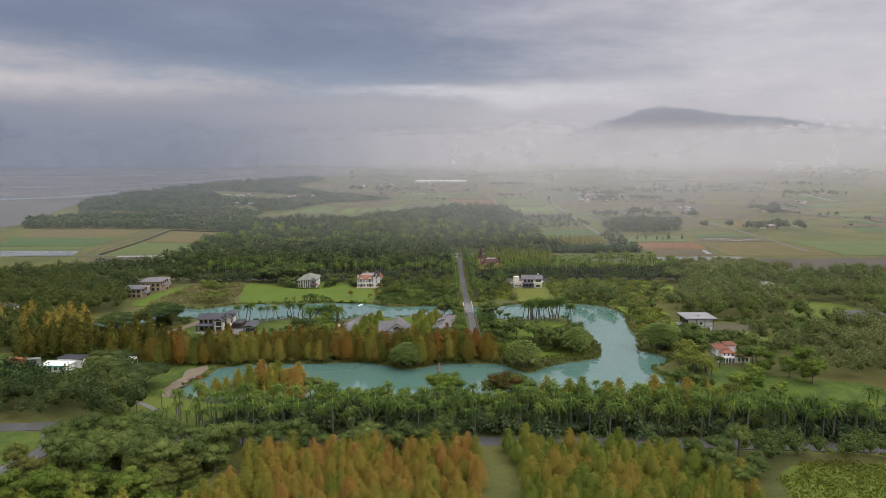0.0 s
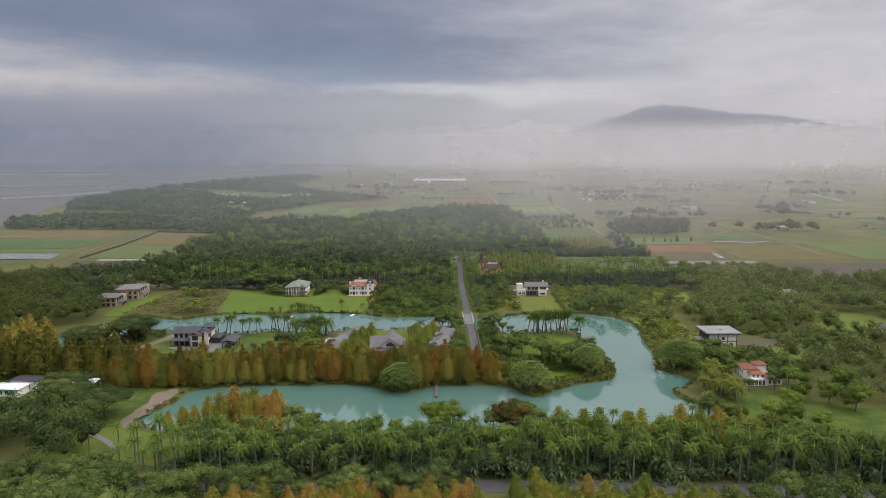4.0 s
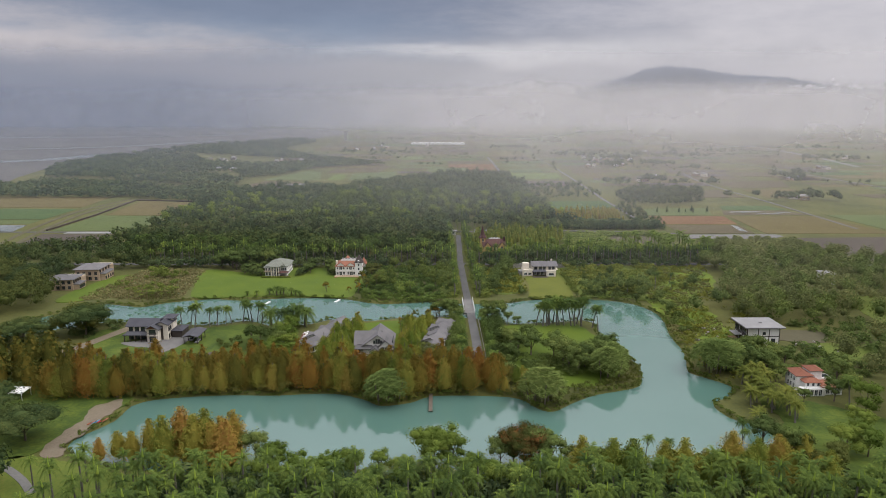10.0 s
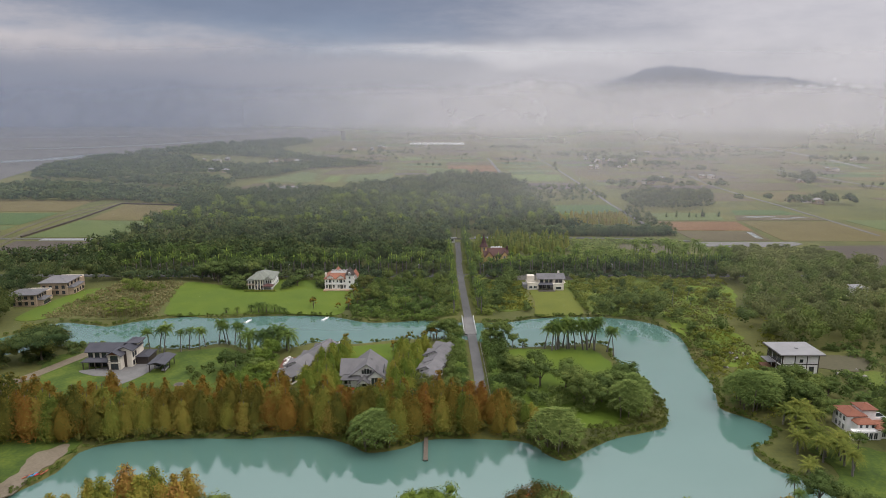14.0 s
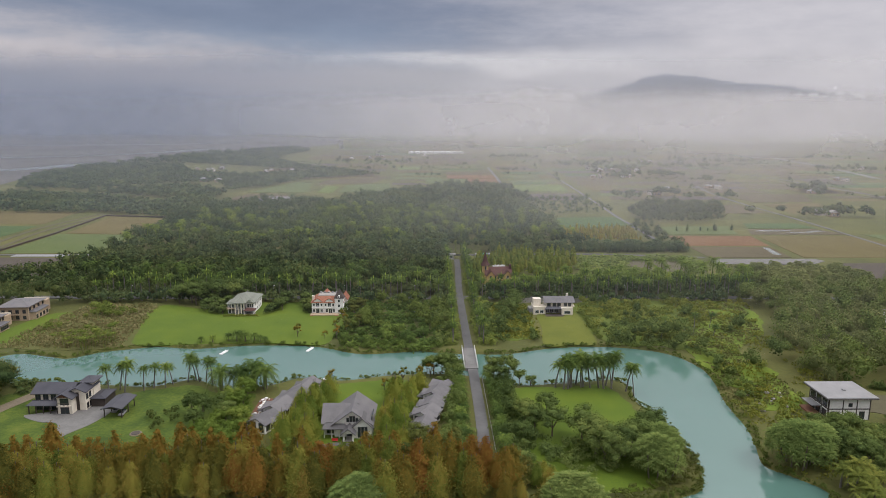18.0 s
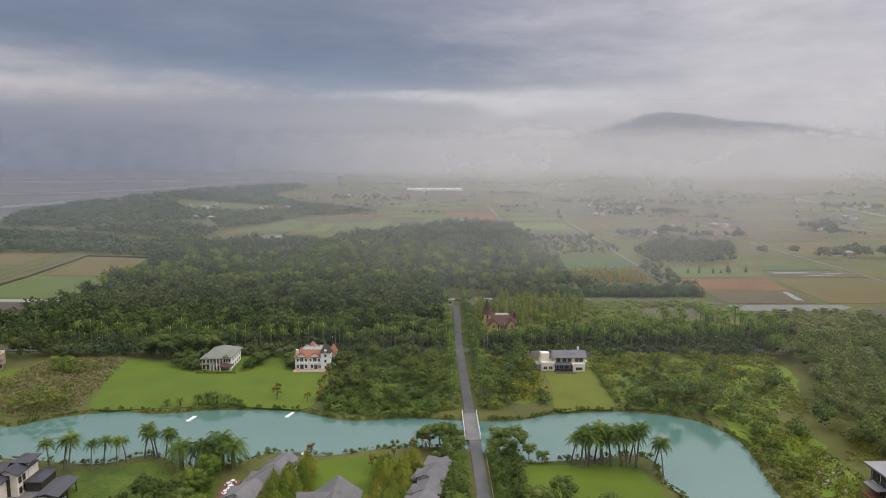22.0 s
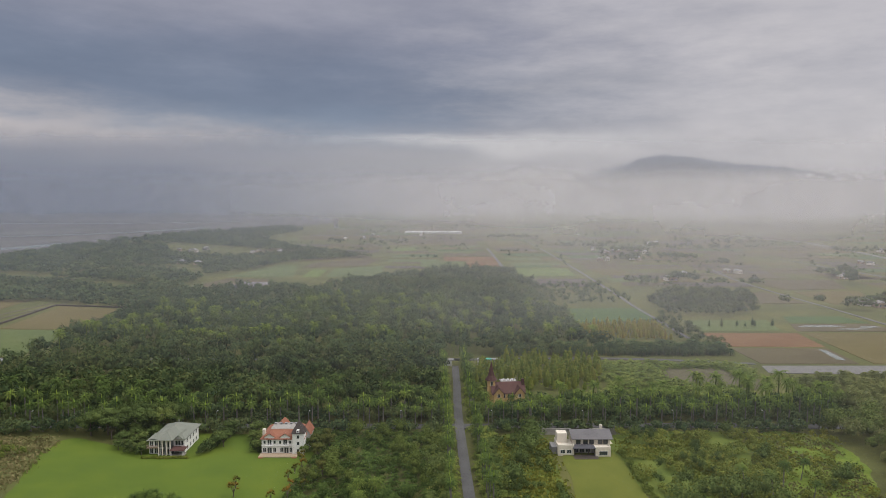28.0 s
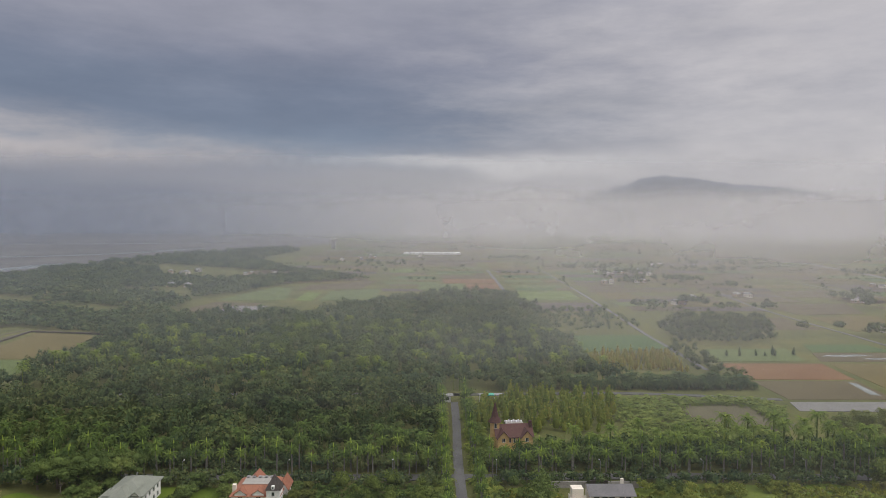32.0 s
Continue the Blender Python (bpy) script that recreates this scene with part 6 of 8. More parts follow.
for i in range(26):
    x, y = r.uniform(96, 108), r.uniform(284, 298)
    if i > 14:
        x, y = r.uniform(126, 138), r.uniform(270, 282)
    s = r.uniform(0.3, 0.9)
    st = thing("boulder", "pale grey boulder in the garden", "boulder", pose(x, y, 0, rz=r.uniform(0, 360)), "garden boulders")
    v = BALL_V * (1 + np.random.RandomState(i).uniform(-0.25, 0.25, (len(BALL_V), 1))) * (s, s * 0.8, s * 0.6) + (0, 0, s * 0.3)
    link_part("stone", mesh_of("stone", v, BALL_F, M_CONCRETE, False), st)

# terracotta villa
h = thing("villa", "cream villa with stepped terracotta roofs and an arcade", "house", pose(112.6, 240.5, 0) @ Matrix.Diagonal((0.72, 0.72, 0.70, 1)))
box(h, "wall", -6.2, 0.0, 3.2, 11.0, -0.2, 6.0, M_WHITE)
hip(h, "roof", -6.2, 0.0, 3.2, 11.0, 6.0, 1.3, M_TERRACOTTA, 0.5, 0.4, "y", "terracotta tile roof")
box(h, "tower", -0.2, 4.6, 5.0, 10.5, -0.2, 7.4, M_WHITE)
hip(h, "tower_roof", -0.2, 4.6, 5.0, 10.5, 7.4, 1.2, M_TERRACOTTA, 0.5, 0.45, "x")
box(h, "front_block", -4.4, 1.6, 0.0, 4.0, -0.2, 4.6, M_WHITE)
hip(h, "front_roof", -4.4, 1.6, 0.0, 4.0, 4.6, 1.2, M_TERRACOTTA, 0.5, 0.45, "x")
box(h, "east_block", 1.6, 9.0, -1.5, 5.0, -0.2, 3.4, M_WHITE)
hip(h, "east_roof", 1.6, 9.0, -1.5, 5.0, 3.4, 1.3, M_TERRACOTTA, 0.6, 0.45, "x")
box(h, "arcade_deck", -7.0, 2.0, -2.4, 0.0, -0.2, 2.9, M_WHITE)
railing(h, -6.9, 1.9, -2.3, 2.9, 0.9, 0.4)
for x in (-6.2, -4.6, -3.0, -1.4, 0.2):
    window(h, x, -2.42, 0.2, 1.1, 1.9, arched=True)
for x in (-3.4, -1.4, 0.6):
    window(h, x, -0.02, 3.1, 0.9, 1.3)
for y in (4.6, 6.6, 8.6):
    window(h, -6.22, y, 3.6, 1.0, 1.6, "W")
    window(h, -6.22, y, 0.6, 1.0, 1.8, "W")
for x in (3.4, 5.4, 7.4):
    window(h, x, -1.52, 0.6, 1.1, 1.7)
box(h, "roof_terrace", 4.6, 8.4, 5.0, 9.0, -0.2, 4.4, M_WHITE)
box(h, "solar_panel", 5.0, 8.0, 5.6, 8.2, 4.45, 4.6, M_GLASS, "dark roof panel")

# two tan houses in the north-west
for x, y, turn, wide, deep, high in ((-152.5, 350.5, 4, 10.5, 9.0, 6.2), (-149.5, 367, 4, 11.0, 13.0, 7.0)):
    h = thing("house", "tan brick house with dark hipped roofs and balconies", "house", pose(x, y, 0, rz=turn) @ Matrix.Diagonal((0.95, 0.95, 0.78, 1)), "tan twin houses")
    box(h, "wall", -wide / 2, wide / 2, 0, deep, -0.2, high, M_TAN)
    hip(h, "roof", -wide / 2, wide / 2, 0, deep, high, 1.7, M_SLATE, 0.9, 0.45, "x", "dark grey hipped roof")
    box(h, "front_block", wide / 2 - 0.5, wide / 2 + 2.4, 1.0, deep - 2, -0.2, high - 3.0, M_TAN)
    hip(h, "front_roof", wide / 2 - 0.5, wide / 2 + 2.4, 1.0, deep - 2, high - 3.0, 0.8, M_SLATE, 0.4, 0.4, "y")
    box(h, "back_block", -wide / 2 + 1, wide / 2, deep, deep + 4.5, -0.2, high - 1.5, M_TAN)
    box(h, "parapet", -wide / 2 + 1, wide / 2, deep + 4.3, deep + 4.5, high - 1.5, high - 0.7, M_CREAM)
    box(h, "balcony", -2.2, 2.2, -1.2, 0, 3.0, 3.2, M_TAN)
    railing(h, -2.1, 2.1, -1.1, 3.2, 0.9, 0.4, M_DARKTRIM)
    for i in range(4):
        for z in (0.7, 3.6):
            window(h, -wide / 2 + 1.5 + i * (wide - 3) / 3, -0.02, z, 1.1, 1.6, frame_mat=M_DARKTRIM)
    for i in range(4):
        window(h, wide / 2 + 0.02, 1.4 + i * (deep - 2.8) / 3, high - 2.4, 1.1, 1.4, "E", M_DARKTRIM)
        window(h, wide / 2 + 2.42, 1.8 + i * (deep - 5) / 3, 0.7, 1.1, 1.6, "E", M_DARKTRIM)

# brick church
h = thing("church", "ochre church with maroon roofs and a pointed spire", "church", pose(40, 421, 0, rz=5) @ Matrix.Diagonal((0.92, 0.92, 0.98, 1)))
box(h, "wall", -6.0, 7.0, 0.5, 8.5, -0.2, 5.0, M_OCHRE)
gable(h, "roof", -6.0, 7.0, 0.5, 8.5, 5.0, 3.0, M_MAROON, M_OCHRE, "x", 0.5, label="maroon shingle roof")
for x in (-3.8, 4.6):
    box(h, "porch_wall", x - 2.0, x + 2.0, -1.0, 3, -0.2, 5.0, M_OCHRE)
    gable(h, "porch_roof", x - 2.0, x + 2.0, -1.2, 4.5, 5.0, 2.2, M_MAROON, M_OCHRE, "y", 0.4)
    window(h, x, -1.02, 3.6, 1.0, 1.4, arched=True, frame_mat=M_CREAM)
    window(h, x, -1.02, 0.4, 1.0, 1.8, frame_mat=M_CREAM)
for x in (-1.2, 0.4, 2.0):
    window(h, x, 0.48, 3.0, 0.6, 1.2, arched=True, frame_mat=M_CREAM)
box(h, "tower", -7.4, -4.6, 3.0, 5.8, -0.2, 9.2, M_OCHRE)
bm = bmesh.new()
bmesh.ops.create_cone(bm, cap_ends=True, segments=8, radius1=2.5, radius2=1.3, depth=1.8, matrix=Matrix.Translation((-6.0, 4.4, 10.0)))
bmesh.ops.create_cone(bm, cap_ends=True, segments=8, radius1=1.32, radius2=0.03, depth=5.2, matrix=Matrix.Translation((-6.0, 4.4, 13.45)))
part("spire", bm, M_MAROON, h, "maroon bell-cast spire")
window(h, -6.0, 2.98, 7.2, 0.8, 1.2, arched=True, frame_mat=M_CREAM)
box(h, "roof_terrace", -1.5, 5.0, 6.5, 10.5, 7.4, 7.7, M_CONCRETE)
for i in range(7):
    box(h, "roof_table", -1.2 + i * 0.9, -0.7 + i * 0.9, 7.5 + (i % 2), 8.0 + (i % 2), 7.7, 8.3, M_STEEL)
box(h, "chimney", 6.2, 7.2, 3, 4, 7, 9.4, M_MAROON)

# gate canopies at the lane's end
h = thing("gate_canopy", "long white canopy with a green panel at the gate", "canopy", pose(38, 480.5, 0))
posts(h, [(-4.6, 0.3), (-1.5, 0.3), (1.5, 0.3), (4.6, 0.3), (-4.6, 2.6), (4.6, 2.6)], -0.1, 2.6, 0.2, M_STEEL)
box(h, "roof", -5, -1.6, 0, 3, 2.6, 2.9, M_TIN)
box(h, "roof", -1.6, 1.4, 0, 3, 2.6, 2.92, M_TEAL, "green canopy panel")
box(h, "roof", 1.4, 5, 0, 3, 2.6, 2.9, M_TIN)
h = thing("gatehouse", "small white gatehouse with a flat roof", "gatehouse", pose(19.8, 480, 0))
box(h, "wall", -1.6, 1.6, 0, 2.6, -0.1, 2.6, M_WHITE)
box(h, "roof", -2.6, 2.6, -0.8, 3.2, 2.6, 2.85, M_TIN)
window(h, 0, -0.02, 0.9, 1.4, 1.2)

# outlying houses and sheds
for name, label, x, y, wide, deep, high, roof_m in (("cottage", "small white cottage with a flat roof among trees", 184, 357, 5, 6, 5.0, M_TIN), ("house", "grey-roofed farmhouse in the eastern woods", 197, 293, 16, 8, 3.4, M_SLATE),
                                                    ("house", "pale house with a dark roof beyond the western trees", -191, 302, 10, 9, 6.0, M_DARKROOF)):
    h = thing(name, label, "house", pose(x, y, 0))
    box(h, "wall", -wide / 2, wide / 2, 0, deep, -0.2, high, M_WHITE)
    hip(h, "roof", -wide / 2, wide / 2, 0, deep, high, 1.6 if name == "house" else 0.5, roof_m, 0.5, 0.4, "x")
    for i in range(4):
        window(h, -wide / 2 + 1 + i * (wide - 2) / 3, -0.02, 0.8, 0.8, 1.4)
        if high > 4:
            window(h, -wide / 2 + 1 + i * (wide - 2) / 3, -0.02, 3.4, 0.8, 1.2)
for x, y, wide, m, text in ((-146, 240, 3.0, M_ORANGE, "rusty orange shipping container"), (-142.2, 239.5, 3.4, M_ORANGE, "weathered orange steel shipping container"), (-137.5, 239, 3.8, M_TIN, "pale grey storage container")):
    h = thing("container", text, "container", pose(x, y, 0), "storage containers")
    box(h, "shell", -wide / 2, wide / 2, 0, 2.4, 0.05, 2.6, m)
    for i in range(int(wide / 0.4)):
        box(h, "rib", -wide / 2 + 0.1 + i * 0.4, -wide / 2 + 0.28 + i * 0.4, -0.05, 0.02, 0.2, 2.45, m, bevel=0)
    box(h, "door", wide / 2 - 0.02, wide / 2 + 0.05, 0.2, 2.2, 0.2, 2.4, m)
h = thing("workshop", "low white workshop with pale and dark sheet roofs", "workshop", pose(-126, 232, 0, rz=-6))
box(h, "wall", -4.5, 4.5, 0, 5, -0.1, 2.6, M_WHITE)
hip(h, "roof", -4.5, 4.5, 0, 5, 2.6, 0.8, M_STEEL, 0.4, 0.2, "x", "pale sheet roof")
box(h, "roof_edge", -4.95, 4.95, -0.5, -0.42, 2.3, 2.62, M_TEAL, "green sheet roof edge")
box(h, "back_wall", -2.0, 6.5, 5.4, 10, -0.1, 3.2, M_WHITE)
box(h, "back_roof", -2.4, 7.0, 5.1, 10.4, 3.2, 3.45, M_DARKROOF)
for x in (-3.2, -1.2, 0.8, 2.8):
    window(h, x, -0.02, 0.9, 1.2, 1.1)
window(h, 3.5, 5.38, 0.8, 2.0, 1.6)
for x, y, wide in ((-113.5, 237.5, 5.5), (-105, 240, 7.0)):
    h = thing("canopy_tent", "white canopy tent on slim posts", "tent", pose(x, y, 0), "canopy tents")
    posts(h, [(-wide / 2, -2), (wide / 2, -2), (-wide / 2, 2), (wide / 2, 2)], 0, 2.3, 0.1, M_STEEL)
    hip(h, "canopy", -wide / 2, wide / 2, -2, 2, 2.3, 1.0, M_STEEL, 0.2, 0.45, "x", "white peaked canopy")

# bridge, docks, boats
h = thing("bridge", "low concrete bridge with white railings over the lagoon", "bridge", pose(21.6, 321.5, 0))
box(h, "deck", -2.2, 2.2, -6, 13, -0.35, 0.16, M_DECK, "worn grey concrete deck")
for y in (-6, 13):
    box(h, "expansion_joint", -2.1, 2.1, y - 0.14, y + 0.14, 0.1, 0.165, M_DARKASPHALT, bevel=0)
for y in (-6, 0, 6):
    box(h, "pier", -2.0, 2.0, y - 0.4, y + 0.4, -2.2, -0.3, M_CONCRETE)
for x in (-2.1, 2.1):
    for y in np.arange(-5.5, 12.6, 2.0):
        box(h, "railing_post", x - 0.12, x + 0.12, y - 0.12, y + 0.12, 0.1, 1.25, M_STEEL)
    for z in (0.6, 1.1):
        box(h, "rail", x - 0.05, x + 0.05, -5.5, 12.5, z, z + 0.1, M_STEEL)
h = thing("lane_kerb", "low white kerb rail along the lane's bank", "kerb", pose(0, 0, 0))
for y in np.arange(262, 308, 1.5):
    box(h, "kerb_block", 24.3, 24.46, y, y + 1.3, 0.0, 0.4, M_CONCRETE)
for x, y, turn, label in ((-59.6, 332.3, -14, "white floating dock on the lagoon"), (-31.6, 335, -18, "white landing stage by the lawn"), (-22.2, 309.6, -20, "white jetty at the restaurant lawn")):
    h = thing("dock", label, "dock", pose(x, y, -0.6, rz=turn) @ Matrix.Diagonal((0.55, 0.66, 0.8, 1)), "white docks")
    box(h, "float", -0.9, 0.9, -3, 3, -0.15, 0.2, M_STEEL)
    for i in range(10):
        box(h, "plank", -0.95, 0.95, -2.95 + i * 0.59, -2.42 + i * 0.59, 0.2, 0.26, M_STEEL, bevel=0)
    for px_, py in ((-0.95, -2.6), (0.95, -2.6), (-0.95, 2.6), (0.95, 2.6)):
        box(h, "mooring_post", px_ - 0.08, px_ + 0.08, py - 0.08, py + 0.08, -1.0, 0.7, M_STEEL, bevel=0.02)


def kayak(x, y, z, turn, material, label):
    k_ = thing("kayak", label, "kayak", pose(x, y, z, rz=turn), "kayaks")
    bm = bmesh.new()
    bmesh.ops.create_uvsphere(bm, u_segments=10, v_segments=6, radius=1)
    for v in bm.verts:
        v.co = (v.co.x * 1.2, v.co.y * 0.28 * (1 - 0.3 * abs(v.co.x)), 0.17 + v.co.z * 0.17)
    part("hull", bm, material, k_)
    box(k_, "seat", -0.25, 0.25, -0.15, 0.15, 0.24, 0.38, M_DARKTRIM)


for i, m in enumerate((M_ORANGE, M_BLUE, M_RED, M_ORANGE)):
    kayak(-76.5 + i * 0.9, 224.5 + i * 0.55, 0.1, 60 + i * 5, m, ("orange", "blue", "red", "orange")[i] + " kayak drawn up on the bank")
kayak(-20.6, 310.6, -0.55, 70, M_BLUE, "blue kayak moored at the jetty")
pr = thing("pier", "narrow weathered timber pier in the lagoon", "pier", pose(7.2, 237, -0.6))
box(pr, "walkway", -0.5, 0.5, -6, 5, 0.35, 0.5, M_BARK)
posts(pr, [(-0.45, y) for y in (-5.6, -2, 2)] + [(0.45, y) for y in (-5.6, -2, 2)], -1.2, 0.4, 0.14, M_BARK)
# street lamps along the back road
for x in range(-120, 150, 30):
    sl = thing("street_lamp", "slim pale street lamp beside the palm road", "street lamp", pose(x + 2, 396.3, 0), "street lamps")
    posts(sl, [(0, 0)], -0.1, 6.0, 0.14, M_TIN, "pole")
    box(sl, "arm", -0.05, 0.05, 0, 1.4, 5.9, 6.0, M_TIN)
    box(sl, "lamp_head", -0.14, 0.14, 1.2, 1.8, 5.84, 5.98, M_STEEL)

# villages and farm sheds on the plain
r = random.Random(17)
for cx, cy, n, spread in ((238, 795, 2, 8), (262, 836, 1, 4), (327, 866, 2, 8), (328, 648, 2, 8), (415, 822, 2, 10), (283, 1140, 11, 34), (224, 1000, 2, 8), (272, 1022, 3, 12), (-276, 944, 1, 4), (-255, 945, 1, 4), (-330, 1130, 6, 24), (-235, 1102, 2, 10), (-194, 1115, 2, 10), (700, 1180, 3, 30), (420, 1300, 3, 40), (520, 960, 2, 14), (-60, 1500, 4, 60), (-150, 1420, 3, 40)):
    for i in range(n):
        x, y = cx + r.uniform(-spread, spread), cy + r.uniform(-spread, spread)
        wide, deep, high = r.uniform(4.5, 8.5), r.uniform(5, 8), r.uniform(2.6, 4.6)
        h = thing("farmhouse", "distant white farmhouse with a pale roof" if i % 2 else "distant farm shed with a grey metal roof", "house", pose(x, y, 0, rz=r.uniform(-15, 15)), "village houses")
        box(h, "wall", -wide / 2, wide / 2, -deep / 2, deep / 2, -0.1, high, (M_TAN, M_CREAM, M_CONCRETE)[i % 3], bevel=0)
        gable(h, "roof", -wide / 2, wide / 2, -deep / 2, deep / 2, high, wide * 0.2, (M_TIN, M_SLATE, M_CONCRETE)[r.randrange(3)], M_WHITE, "y", 0.4)
        for s in (-0.25, 0.25):
            window(h, wide * s, -deep / 2 - 0.02, 0.9, 1.2, 1.3)
        HOUSES.append((x, y, 5))
h = thing("greenhouse", "long pale greenhouse roofs far on the plain", "greenhouse", pose(20, 1640, 0))
for i in range(9):
    gable(h, "roof", -66 + i * 14, -53 + i * 14, 0, 42, 2.6, 1.6, M_STEEL, M_STEEL, "y", 0.1)
    box(h, "wall", -66 + i * 14, -53 + i * 14, 0, 42, -0.1, 2.5, M_STEEL, bevel=0)
h = thing("silo_tower", "distant concrete silo tower", "tower", pose(-232, 1900, 0))
box(h, "shaft", -5, 5, -5, 5, -0.2, 20, M_CONCRETE)
box(h, "head", -7, 7, -7, 7, 20, 24, M_CONCRETE)

# ---- planting ----
FAR_FORMS = [ragged_crown(200 + i, 9.5, 4.0, 12, 12, 0.60, 0.7, 0.15) for i in range(6)]
HEDGE_FORMS = [ragged_crown(250 + i, 2.4, 1.6, 6, 7, 0.50, 0.7, 0.0) for i in range(4)]
FLAT_FORMS = [ragged_crown(255 + i, 5.6, 4.0, 6, 7, 1.0, 0.7, 0.0) for i in range(5)]
TINY_FORMS = [ragged_crown(210 + i, 9.5, 4.2, 7, 8, 1.0, 0.7, 0.1) for i in range(6)]
MID_FORMS = [ragged_crown(220 + i, 8.5, 3.7, 24, 15, 0.35, 0.7, 0.12) for i in range(6)]
BUSH_FORMS = [ragged_crown(240 + i, 2.4, 1.6, 10, 15, 0.26, 0.7, 0.0) for i in range(5)]
FERN_FORMS = [palm_crown(260 + i, 0.6, 11, 2.9, 0.8, pairs=5) for i in range(4)]
PALM_FORMS = [join_np([tube([(0, 0, 0), (0, 0, 8)], [0.22, 0.15], 5), palm_crown(270 + i, 8.2, 16, 3.1, 0.68, pairs=8, droop=0.48)]) for i in range(3)]
CONE_FORMS = [cone_crown(280 + i, 10, 2.9, 6, 42, 0.38) for i in range(4)]
SLIM_FORMS = [cone_crown(285 + i, 10, 2.9, 5, 9, 0.75) for i in range(4)]
GROVE_FORMS = [cone_crown(290 + i, 6.9, 1.95, 7, 58, 0.25) for i in range(4)]
TUFT_FORMS = [sprays(np.random.RandomState(300 + i), np.random.RandomState(300 + i).normal(0, 1, (14, 3)) * (0.9, 0.9, 0.12) + (0, 0, 0.35), np.tile([[0.2, 0.9, 0.3]], (14, 1)), 0.42, 0.6) for i in range(3)]
SQUAT_FORMS = [join_np([tube([(0, 0, 0), (0, 0, 2.6)], [0.3, 0.25], 5), palm_crown(340 + i, 2.6, 18, 2.9, 0.9, pairs=6, droop=0.75)]) for i in range(4)]
THIN_FORMS = [join_np([tube([(0, 0, -0.6), (0.2, 0, 6)], [0.16, 0.06], 5)] + lump(np.random.RandomState(320 + i), (0.2, 0, 6.6), 2.0, 30, 0.45, 0.5)) for i in range(3)]

# front: autumn cypress grove in two halves, with a track between
grove(CYPRESS, [(-46, 131), (16, 131), (16, 167), (-38, 168)], 3.9, 1.0, 1, "front cypress grove", jitter=0.25)
mass("cypress_grove_front", "front rows of the orange cypress grove", [(-50, 116), (16, 116), (16, 128.5), (-46, 128.5)], 3.6, GROVE_FORMS, G_CYPRESS, 102, 0.9, jitter=0.25)
grove(YELLOW, [(24, 131), (74, 128), (76, 142), (70, 166), (24, 170)], 4.0, 1.0, 2, "front cypress grove", jitter=0.25)
mass("cypress_grove_front", "front rows of the yellowing cypress grove", [(24, 116), (70, 112), (72, 126), (24, 128.5)], 3.6, GROVE_FORMS, G_YELLOW, 104, 0.9, jitter=0.25)
mass("front_yellow_trees", "yellow-green cypresses at the bend", [(-118, 118), (-92, 118), (-96, 138), (-116, 156)], 3.6, GROVE_FORMS, G_YELLOW, 3, 1.1)
mass("front_yellow_trees", "yellow-green cypresses before the front trees", [(-92, 116), (-50, 116), (-48, 134), (-84, 138)], 3.8, GROVE_FORMS, G_YELLOW, 203, 1.0)
grove(LIGHT, [(-92, 136), (-50, 134), (-50, 146), (-88, 152)], 6.0, 0.8, 4, "front trees")
grove(BROAD, [(-92, 156), (-44, 152), (-42, 173), (-66, 175), (-90, 176)], 5.2, 0.92, 5, "front trees")
grove(OLIVE, [(-92, 146), (-50, 144), (-50, 156), (-92, 158)], 5.6, 0.75, 105, "front trees")
grove(BROAD, [(-42, 167), (16, 168), (16, 172.5), (-42, 173)], 4.0, 0.8, 6, "front trees")
grove(BROAD, [(70, 146), (84, 148), (86, 164), (68, 168)], 5.6, 0.8, 7, "front trees")
mass("front_shrubs", "banana clumps and shrubs under the front trees", [(-92, 116), (-46, 116), (-44, 172), (-90, 174)], 3.0, FERN_FORMS + BUSH_FORMS, G_SHRUB, 11, 0.9, category="shrubs")
mass("front_shrubs", "low shrubs beside the front road", [(28, 170), (80, 167), (140, 162), (140, 168), (60, 172), (28, 173)], 2.6, BUSH_FORMS, G_SHRUB, 12, 0.9, category="shrubs")
mass("meadow_grass", "tall bright meadow grass", [(81, 111), (161, 107), (191, 140), (177, 153), (130, 159), (97, 162), (85, 152)], 1.3, TUFT_FORMS, G_TURF, 13, 0.65, category="grass")
mass("front_woods", "dark green woods along the front road", [(-170, 150), (-118, 146), (-122, 178), (-170, 186)], 5.5, MID_FORMS, G_DARKWOOD, 14, 1.0)
mass("front_woods", "dark green woods along the front road", [(84, 161), (190, 153), (196, 162), (150, 168), (84, 171)], 4.4, MID_FORMS, G_BROAD, 15, 0.75)
mass("road_hedge", "dense green trees hiding the front road", [(30, 169.5), (84, 167), (84, 170), (30, 172)], 3.2, MID_FORMS, G_BROAD, 115, 0.5)

# front palm rows behind the road
for k_, (y, n) in enumerate(((179.0, 44), (184.5, 42), (190.0, 40))):
    r = random.Random(40 + k_)
    for i in range(n):
        x = -66 + i * 4.55 + r.uniform(-1.1, 1.1) + 2 * (k_ % 2)
        if abs(x - 20.8) > 3.2:
            plant(ROYAL, x, y + r.uniform(-1.4, 1.4) - 0.08 * max(0, x - 40), r.uniform(0.78, 1.0), r.random(), "front palm rows")
for x, y, s in ((-80, 193, 0.7), (-74, 196, 0.72), (-69, 194, 0.7), (-64, 198, 0.74), (-60, 194, 0.7), (-56, 198, 0.68), (-52, 193, 0.72), (-84, 197, 0.66)):
    plant(ROYAL, x, y, s, x, "young palms by the lagoon")
